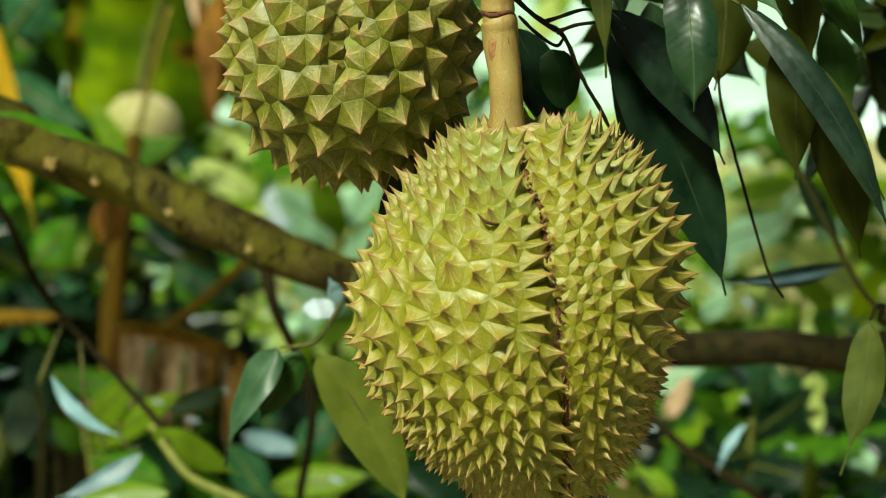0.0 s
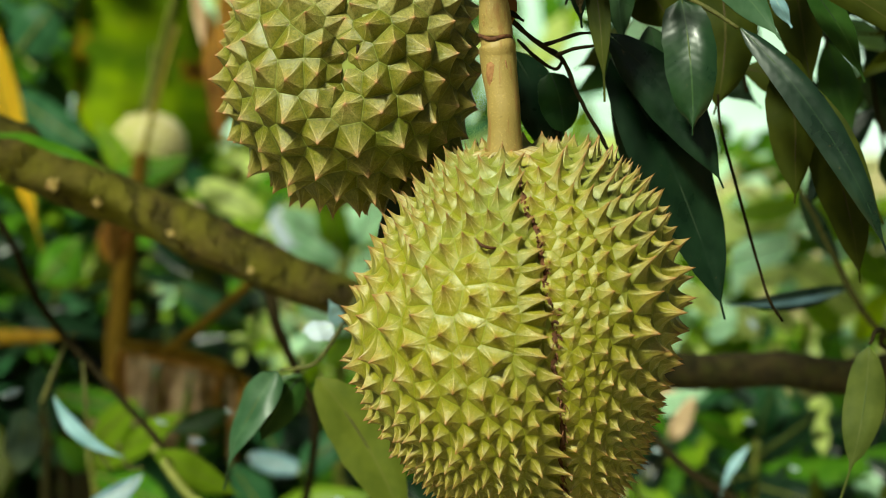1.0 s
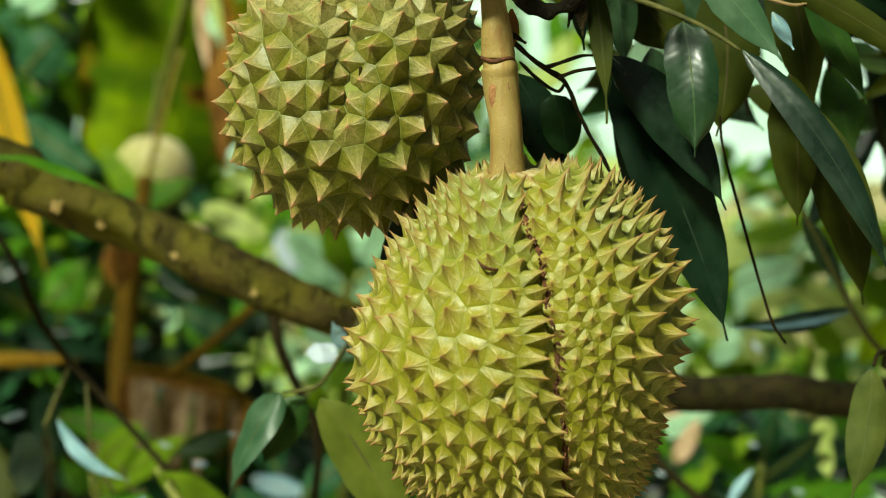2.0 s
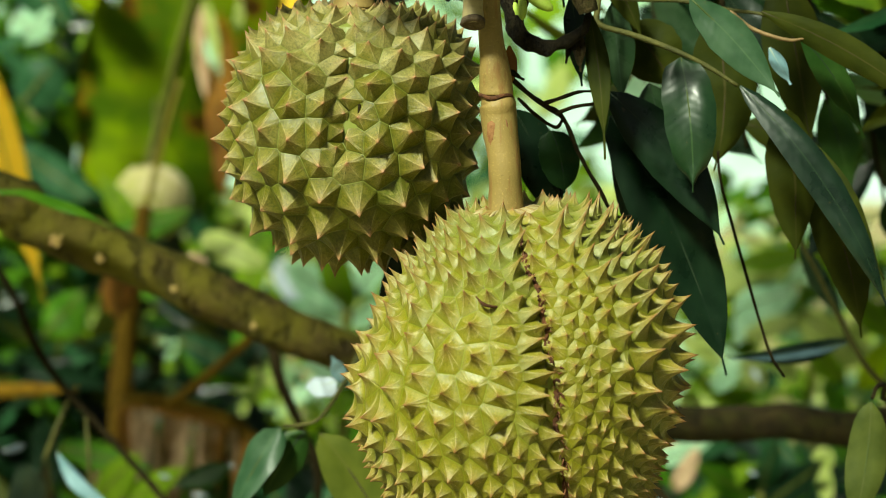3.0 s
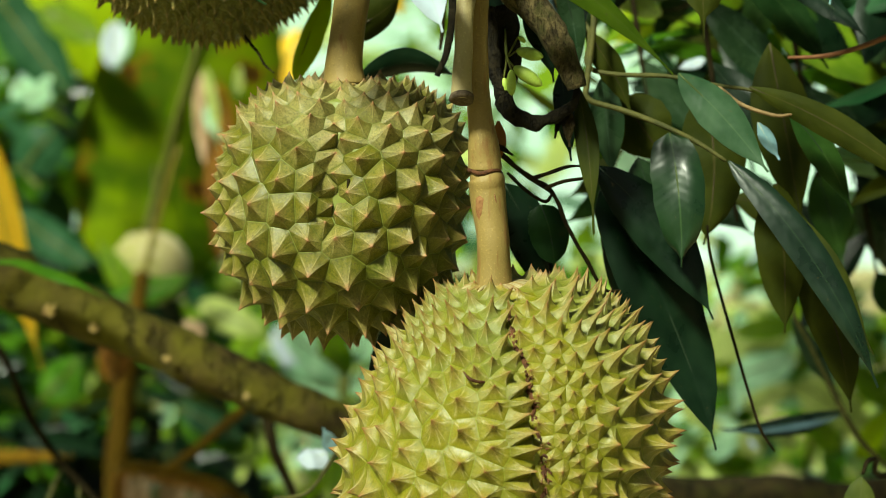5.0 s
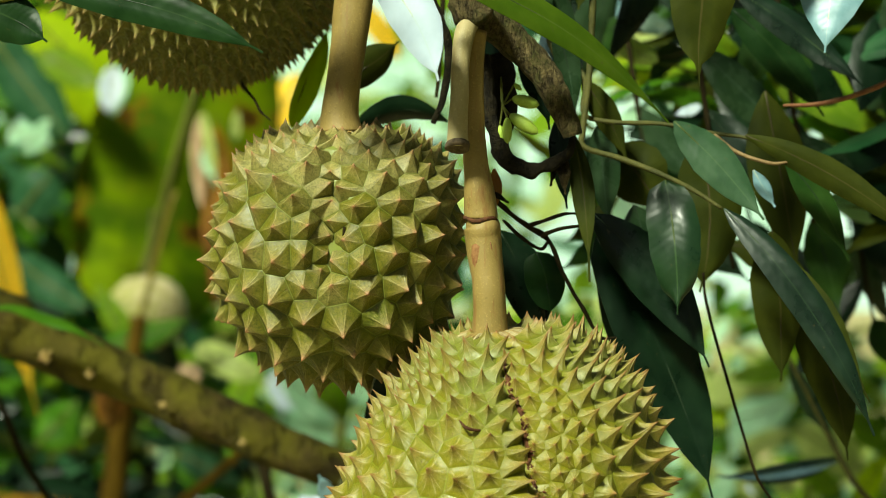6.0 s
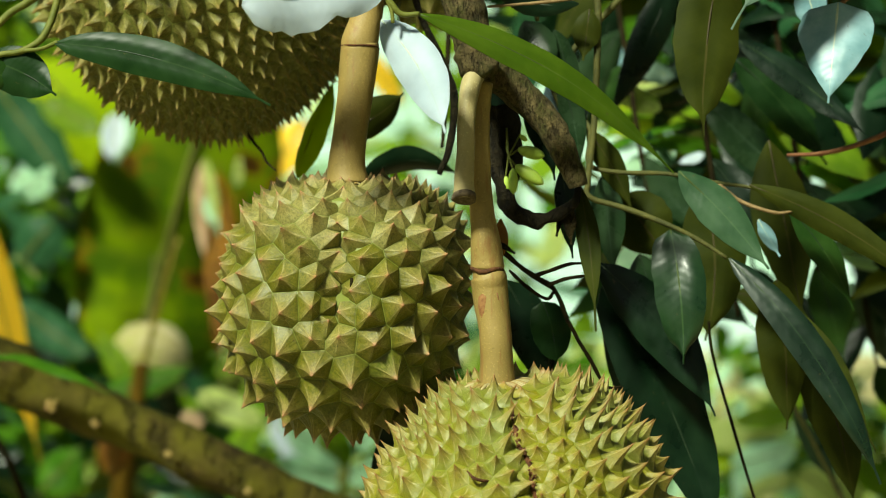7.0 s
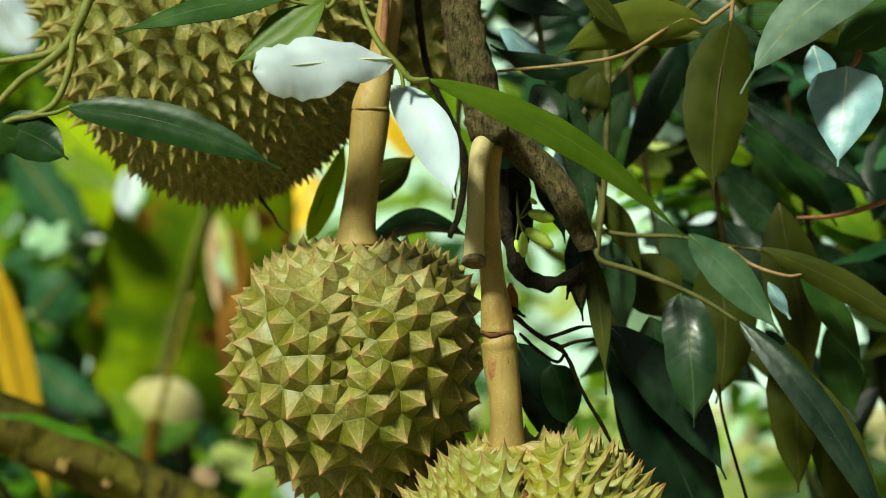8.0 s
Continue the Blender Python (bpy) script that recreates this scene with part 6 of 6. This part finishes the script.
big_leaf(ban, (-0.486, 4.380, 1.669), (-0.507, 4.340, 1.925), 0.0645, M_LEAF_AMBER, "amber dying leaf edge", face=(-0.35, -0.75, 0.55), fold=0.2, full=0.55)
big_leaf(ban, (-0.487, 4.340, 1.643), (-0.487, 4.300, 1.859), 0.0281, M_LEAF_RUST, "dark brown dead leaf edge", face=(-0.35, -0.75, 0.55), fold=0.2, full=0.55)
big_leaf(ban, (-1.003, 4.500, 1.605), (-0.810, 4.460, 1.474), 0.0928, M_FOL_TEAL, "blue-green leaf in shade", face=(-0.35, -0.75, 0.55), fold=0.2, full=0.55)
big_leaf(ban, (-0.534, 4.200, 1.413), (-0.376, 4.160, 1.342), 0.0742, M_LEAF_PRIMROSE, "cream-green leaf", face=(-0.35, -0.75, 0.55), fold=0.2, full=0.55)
big_leaf(ban, (-0.387, 4.400, 1.345), (-0.278, 4.360, 1.219), 0.0777, M_LEAF_GLARE, "leaf painted white for a bright patch", face=(-0.35, -0.75, 0.55), fold=0.2, full=0.55)
big_leaf(ban, (-0.325, 4.300, 1.181), (-0.159, 4.260, 1.128), 0.0329, M_LEAF_GLARE, "narrow leaf painted white for a bright streak", face=(-0.35, -0.75, 0.55), fold=0.2, full=0.55)
big_leaf(ban, (-0.248, 4.500, 1.352), (-0.154, 4.460, 1.263), 0.0928, M_LEAF_MINT, "leaf painted pale mint for a bright patch", face=(-0.35, -0.75, 0.55), fold=0.2, full=0.55)
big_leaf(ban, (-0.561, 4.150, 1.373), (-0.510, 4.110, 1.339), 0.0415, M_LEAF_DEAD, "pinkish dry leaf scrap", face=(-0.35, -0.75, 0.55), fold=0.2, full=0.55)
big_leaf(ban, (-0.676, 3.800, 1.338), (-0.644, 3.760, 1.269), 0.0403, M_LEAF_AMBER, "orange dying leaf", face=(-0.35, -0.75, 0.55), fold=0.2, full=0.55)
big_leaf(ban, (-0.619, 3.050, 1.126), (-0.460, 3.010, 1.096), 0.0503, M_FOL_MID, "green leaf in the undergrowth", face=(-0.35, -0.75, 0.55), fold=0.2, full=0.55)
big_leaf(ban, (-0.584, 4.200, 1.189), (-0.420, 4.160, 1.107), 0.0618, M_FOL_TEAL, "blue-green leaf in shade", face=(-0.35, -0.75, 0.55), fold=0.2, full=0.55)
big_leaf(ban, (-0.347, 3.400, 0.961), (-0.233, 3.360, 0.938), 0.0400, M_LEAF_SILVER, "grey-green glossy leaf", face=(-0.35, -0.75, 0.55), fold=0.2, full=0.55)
big_leaf(ban, (-0.297, 4.000, 1.209), (-0.178, 3.960, 1.107), 0.0824, M_LEAF_MINT, "leaf painted mint green for a bright patch", face=(-0.35, -0.75, 0.55), fold=0.2, full=0.55)
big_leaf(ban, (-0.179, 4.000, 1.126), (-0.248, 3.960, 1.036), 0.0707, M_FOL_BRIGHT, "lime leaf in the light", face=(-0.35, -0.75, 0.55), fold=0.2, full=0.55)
big_leaf(ban, (-1.221, 4.900, 2.563), (-1.084, 4.900, 2.386), 0.1300, M_LEAF_GLARE, "leaf painted white for a bright patch", face=(-0.35, -0.75, 0.55), fold=0.2, full=0.55)
big_leaf(ban, (-1.036, 4.900, 2.219), (-0.862, 4.900, 2.139), 0.0500, M_LEAF_AMBER, "orange dying leaf end", face=(-0.35, -0.75, 0.55), fold=0.2, full=0.55)
low = thing("ground_plant", ((-0.548, 3.000, 1.044)[0], 3.0, 0.0), "leafy plant with broad lime and green leaves", "plant")
tube("stem", [((-0.548, 3.000, 1.044)[0], 3.0, 0.0), (-0.541, 3.000, 0.862), (-0.557, 3.000, 1.044)], [0.012, 0.009, 0.005], M_TWIG_GREEN, low, sides=8)
for base, tip, w, m in (((-0.557, 3.000, 1.044), (-0.468, 2.950, 1.134), 74, M_LEAF_LIME), ((-0.553, 3.000, 1.017), (-0.383, 2.900, 1.123), 60, M_LEAF_LIME), 
                        ((-0.548, 3.000, 1.008), (-0.410, 2.900, 0.974), 70, M_FOL_MID), ((-0.255, 2.900, 0.975), (-0.098, 2.850, 1.002), 60, M_LEAF_LIME), ((-0.264, 2.900, 0.957), (-0.323, 2.900, 1.045), 66, M_FOL_TEAL), ((-0.234, 3.100, 0.988), (-0.151, 3.100, 1.063), 70, M_FOL_TEAL), ((-0.271, 3.100, 1.026), (-0.316, 3.100, 1.128), 70, M_FOL_TEAL)):
    big_leaf(low, base, tip, w * 3.0 / 3396, m, "", face=(-0.2, -0.8, 0.45), fold=0.25, full=0.7)
low = thing("ground_plant", ((0.521, 3.200, 0.969)[0], 3.2, 0.0), "leafy plant with dark and emerald leaves", "plant")
tube("stem", [((0.521, 3.200, 0.969)[0], 3.2, 0.0), (0.524, 3.200, 0.794), (0.530, 3.200, 1.027)], [0.012, 0.009, 0.005], M_TWIG_GREEN, low, sides=8)
for base, tip, w, m in (((0.530, 3.200, 1.008), (0.402, 3.100, 1.091), 56, M_FOL_MID), ((0.530, 3.200, 0.998), (0.623, 3.100, 1.101), 60, D), ((0.531, 3.200, 0.969), (0.385, 3.100, 0.960), 64, D), ((0.531, 3.200, 0.950), (0.645, 3.100, 0.932), 70, D), ((0.531, 3.200, 0.930), (0.469, 3.100, 0.866), 70, M_FOL_MID),
                        ((0.291, 3.000, 0.972), (0.362, 3.000, 1.044), 60, D), ((0.530, 3.200, 1.027), (0.539, 3.100, 1.138), 50, M_FOL_TEAL), ((0.634, 3.200, 1.066), (0.624, 3.100, 1.017), 30, M_LEAF_PRIMROSE), ((0.361, 3.400, 1.033), (0.441, 3.400, 1.094), 50, M_LEAF_DEAD), ((0.341, 3.400, 0.951), (0.353, 3.400, 0.848), 70, M_LEAF_DEAD)):
    big_leaf(low, base, tip, w * 3.2 / 3396, m, "", face=(-0.2, -0.8, 0.45), fold=0.25, full=0.7)

big_leaf(low, (0.689, 4.400, 1.126), (0.723, 4.360, 1.046), 0.0596, M_LEAF_PRIMROSE, "leaf painted pale yellow-green for a bright blob", face=(-0.35, -0.75, 0.55), fold=0.2, full=0.55)
big_leaf(low, (0.761, 4.400, 1.133), (0.807, 4.360, 1.065), 0.0518, M_LEAF_PRIMROSE, "leaf painted pale yellow-green for a bright blob", face=(-0.35, -0.75, 0.55), fold=0.2, full=0.55)
big_leaf(low, (0.348, 3.300, 1.057), (0.473, 3.300, 1.103), 0.0400, M_LEAF_MINT, "pale mint leaf under the bough", face=(-0.35, -0.75, 0.55), fold=0.2, full=0.55)
big_leaf(low, (0.382, 3.200, 1.027), (0.423, 3.160, 1.110), 0.0377, M_LEAF_DEAD, "dry tan leaf", face=(-0.35, -0.75, 0.55), fold=0.2, full=0.55)
big_leaf(low, (0.288, 3.200, 0.911), (0.316, 3.160, 1.005), 0.0565, M_LEAF_DEAD, "dry tan leaf", face=(-0.35, -0.75, 0.55), fold=0.2, full=0.55)
big_leaf(low, (0.660, 3.300, 1.085), (0.639, 3.300, 1.031), 0.0400, M_LEAF_PRIMROSE, "small yellow leaf", face=(-0.35, -0.75, 0.55), fold=0.1, full=0.45, wave=0.0)
big_leaf(low, (0.747, 3.400, 0.941), (0.798, 3.360, 0.887), 0.0601, M_LEAF_MINT, "pale mint leaf", face=(-0.35, -0.75, 0.55), fold=0.2, full=0.55)
big_leaf(low, (0.291, 3.000, 0.990), (0.376, 2.960, 0.944), 0.0530, M_FOL_BRIGHT, "lime-green leaf", face=(-0.35, -0.75, 0.55), fold=0.2, full=0.55)
big_leaf(low, (0.425, 3.200, 1.017), (0.522, 3.160, 1.082), 0.0377, M_FOL_BRIGHT, "lime-green leaf", face=(-0.35, -0.75, 0.55), fold=0.2, full=0.55)
big_leaf(low, (0.555, 3.300, 1.109), (0.607, 3.260, 1.056), 0.0350, M_FOL_TEAL, "blue-green leaf", face=(-0.35, -0.75, 0.55), fold=0.2, full=0.55)
big_leaf(low, (0.755, 3.600, 1.167), (0.660, 3.560, 1.241), 0.0530, M_FOL_BRIGHT, "lime-green leaf", face=(-0.35, -0.75, 0.55), fold=0.2, full=0.55)
big_leaf(low, (0.773, 3.600, 1.322), (0.838, 3.560, 1.241), 0.0530, M_FOL_BRIGHT, "lime-green leaf", face=(-0.35, -0.75, 0.55), fold=0.2, full=0.55)
big_leaf(low, (0.555, 4.000, 1.102), (0.619, 3.960, 1.155), 0.0518, M_LEAF_MINT, "pale mint leaf", face=(-0.35, -0.75, 0.55), fold=0.2, full=0.55)
big_leaf(low, (0.778, 3.900, 1.857), (0.877, 3.860, 1.797), 0.0804, M_FOL_BRIGHT, "lime-green leaf in the light", face=(-0.35, -0.75, 0.55), fold=0.2, full=0.55)
big_leaf(low, (0.324, 3.700, 2.021), (0.418, 3.660, 1.951), 0.0654, M_LEAF_PRIMROSE, "leaf painted pale lime for a bright patch", face=(-0.35, -0.75, 0.55), fold=0.2, full=0.55)
big_leaf(low, (0.375, 3.000, 1.840), (0.402, 2.960, 1.825), 0.0177, M_LEAF_GLARE, "leaf end painted white for a blurred bright spot", face=(-0.35, -0.75, 0.55), fold=0.2, full=0.55)
big_leaf(low, (0.630, 3.400, 1.917), (0.662, 3.360, 1.894), 0.0240, M_LEAF_MINT, "leaf end painted pale for a blurred bright spot", face=(-0.35, -0.75, 0.55), fold=0.2, full=0.55)

# ---- undergrowth and distance ----
def foliage(name, label, spots, size, mats, shares, seed, up=0.5, category="shrub"):
    """Many small leaves round the given centres (x, y, z, rx, ry, rz, count), as one thing of leaf clumps."""
    rng = random.Random(seed)
    verts, faces, slots, coords = [], [], [], []
    for x, y, z, rx, ry, rz, count in spots:
        for _ in range(count):
            d = Vector((rng.gauss(0, 1), rng.gauss(0, 1), rng.gauss(0, 1))).normalized() * rng.random() ** 0.4
            c = Vector((x + d.x * rx, y + d.y * ry, z + d.z * rz))
            long = size * rng.uniform(0.6, 1.5)
            way = Vector((rng.gauss(0, 1), rng.gauss(0, 0.7), rng.gauss(-0.35, 0.6))).normalized()
            face = Vector((rng.gauss(0, 0.5), rng.gauss(-0.5, 0.5), up + rng.random()))
            v, f, _, co = blade(c - way * long / 2, c + way * long / 2, long * rng.uniform(0.28, 0.45), face, rng.uniform(-0.1, 0.12), rng.uniform(-0.08, 0.08), 0.3, 0.05, seed=rng.randrange(900), nl=4, sheets=1)
            o = len(verts)
            verts += v
            coords += co
            faces += [tuple(i + o for i in q) for q in f]
            slots += [rng.choices(range(len(mats)), shares)[0]] * len(f)
    ob = raw(name, verts, faces, mats, slots=slots)
    coord_attr(ob, "blade", coords)
    return tagged(ob, label, category, kind="stuff")


def crown():
    """The tree's own leaves on its upper limbs, with unseen clumps added to shade the background."""
    rng = random.Random(91)
    verts, faces, slots, coords = [], [], [], []
    tips = [(-2.2, 1.0, 4.5), (-1.9, 0.3, 4.7), (-1.4, 1.0, 4.9), (-2.3, 0.5, 5.1), (-1.7, 0.8, 5.1)]
    # Unseen clumps added overhead to dapple the background with shade.
    tips += [(rng.uniform(-2.6, 0.1), rng.uniform(0.6, 1.6), rng.uniform(3.2, 4.0)) for _ in range(10)]
    for k, tip in enumerate(tips):
        for _ in range(60 if k < 5 else 34):
            c = Vector(tip) + Vector((rng.gauss(0, 0.22), rng.gauss(0, 0.22), rng.gauss(0, 0.18)))
            way = Vector((rng.gauss(0, 1), rng.gauss(0, 1), -0.8)).normalized() * rng.uniform(0.12, 0.20)
            v, f, _, co = blade(c, c + way, 0.055, (rng.gauss(0, 0.5), rng.gauss(0, 0.5), 1), 0.05, 0.0, 0.3, 0.05, seed=rng.randrange(900), nl=4, sheets=1)
            o = len(verts)
            verts += v
            coords += co
            faces += [tuple(i + o for i in q) for q in f]
            slots += [rng.randrange(3)] * len(f)
    ob = raw("crown", verts, faces, [D, MID, O], tree, "long dark green leaves in unseen clumps that also shade the background", slots=slots)
    coord_attr(ob, "blade", coords)
    ob["kind"] = "stuff"


crown()
FB, FM, FT = M_FOL_BRIGHT, M_FOL_MID, M_FOL_TEAL
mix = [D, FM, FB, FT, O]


def fan(a, b, near_y, far_y, low, high, n, size, count, seed):
    """n clump centres between two bearings (degrees right of straight ahead) and two elevations seen from 1.6 m up."""
    rng = random.Random(seed)
    out = []
    for _ in range(n):
        y, az, el = rng.uniform(near_y, far_y), radians(rng.uniform(a, b)), radians(rng.uniform(low, high))
        out.append((y * math.tan(az), y, max(0.1, 1.6 + y * math.tan(el)), size, size, size * 0.8, count))
    return out


# Large shares of near-black leaves put the undergrowth's shade into the colour.
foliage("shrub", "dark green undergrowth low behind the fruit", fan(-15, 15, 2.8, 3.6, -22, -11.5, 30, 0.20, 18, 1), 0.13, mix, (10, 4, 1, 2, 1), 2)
foliage("shrub", "green undergrowth beyond the mossy bough", fan(-4, 15, 3.4, 4.4, -14, -9.2, 26, 0.16, 14, 3), 0.14, mix, (8, 4, 1, 3, 0), 4)
foliage("shrub", "dark undergrowth round the banana plant", fan(-15, -7.2, 4.7, 5.8, -14, -3, 36, 0.25, 18, 31) + fan(-8, -3, 4.7, 5.8, -14, -8.5, 14, 0.2, 18, 38), 0.17, mix, (8, 4, 1, 3, 1), 32)
foliage("shrub", "near-black leaves put in as shade beside the dead banana leaves", fan(-15, -7, 4.4, 5.0, -13, -4, 26, 0.16, 16, 71), 0.15, mix, (10, 2, 0, 1, 2), 72)
foliage("shrub", "bright leaves of a sunlit shrub", fan(3, 15, 4.5, 6.5, -6.5, -1.8, 22, 0.20, 9, 33), 0.18, [M_LEAF_MINT, M_LEAF_PRIMROSE, FB, FM], (3, 4, 5, 2), 34)
foliage("hanging_leaves", "dark leaves hanging in the crown of the durian tree", fan(5.5, 15, 1.75, 2.3, 2.0, 13, 22, 0.10, 8, 5), 0.12, mix, (5, 2, 1, 4, 3), 6, category="leaves")
foliage("hanging_leaves", "green leaves hanging farther back in the crown", fan(7.5, 15, 2.6, 3.6, 4.0, 15, 26, 0.16, 12, 35) + fan(2.0, 7.5, 2.6, 3.6, 8.5, 15, 18, 0.14, 12, 37), 0.15, mix, (7, 3, 1, 5, 1), 36, category="leaves")
foliage("hanging_leaves", "shaded leaves deep in the crown", fan(6.5, 15, 3.8, 5.0, 6.4, 14, 24, 0.22, 14, 81), 0.20, mix, (7, 3, 2, 4, 1), 82, category="leaves")
foliage("shrub", "shaded green shrub on the banana side", fan(-16, -6.5, 5.4, 6.6, -4, 14, 34, 0.32, 16, 7), 0.22, mix, (4, 5, 4, 3, 0), 8)
foliage("shrub", "near-black leaves put in as shade deep in the undergrowth", fan(-16, -7, 6.8, 7.8, -16, -5.5, 44, 0.35, 20, 61) + fan(-7, 16, 6.8, 7.8, -17, -11, 44, 0.35, 20, 63), 0.26, mix, (9, 2, 0, 2, 0), 62)
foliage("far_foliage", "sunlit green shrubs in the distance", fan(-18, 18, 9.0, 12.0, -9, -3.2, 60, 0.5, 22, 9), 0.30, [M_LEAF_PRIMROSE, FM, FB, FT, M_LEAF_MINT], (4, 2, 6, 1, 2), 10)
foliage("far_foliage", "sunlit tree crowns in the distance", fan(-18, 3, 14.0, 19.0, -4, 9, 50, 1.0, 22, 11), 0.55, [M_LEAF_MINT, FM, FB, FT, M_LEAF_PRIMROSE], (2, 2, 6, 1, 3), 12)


def low_sky_screen():
    """Unseen foliage added round the sides and behind the camera to block low sky light."""
    spots = []
    rng = random.Random(77)
    for k in range(150):
        a = radians(rng.uniform(28, 332))
        r = rng.uniform(5.5, 8.0)
        spots.append((r * math.sin(a), r * math.cos(a), rng.uniform(0.3, 2.9 if math.cos(a) > -0.2 else 1.5), 0.9, 0.9, 0.8, 26))
    return spots


foliage("screen_foliage", "dense dark green leaves, unseen, added all round to block low sky light", low_sky_screen(), 0.55, mix, (4, 4, 1, 2, 0), 13)


def distance():
    """A glowing sheet that stands in for the bright haze beyond the far trees."""
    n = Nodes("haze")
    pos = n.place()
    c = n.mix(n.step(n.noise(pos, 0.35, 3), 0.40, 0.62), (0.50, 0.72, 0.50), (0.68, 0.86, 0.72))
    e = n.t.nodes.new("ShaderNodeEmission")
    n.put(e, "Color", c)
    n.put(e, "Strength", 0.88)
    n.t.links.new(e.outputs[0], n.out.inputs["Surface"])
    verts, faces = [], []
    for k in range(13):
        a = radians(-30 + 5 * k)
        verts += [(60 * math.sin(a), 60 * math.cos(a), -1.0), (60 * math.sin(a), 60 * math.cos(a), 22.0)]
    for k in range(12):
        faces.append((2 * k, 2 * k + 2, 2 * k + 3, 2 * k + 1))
    tagged(raw("backdrop", verts, faces, n.m), "glowing sheet for the pale hazy light beyond the far trees", "backdrop", kind="structure")


distance()
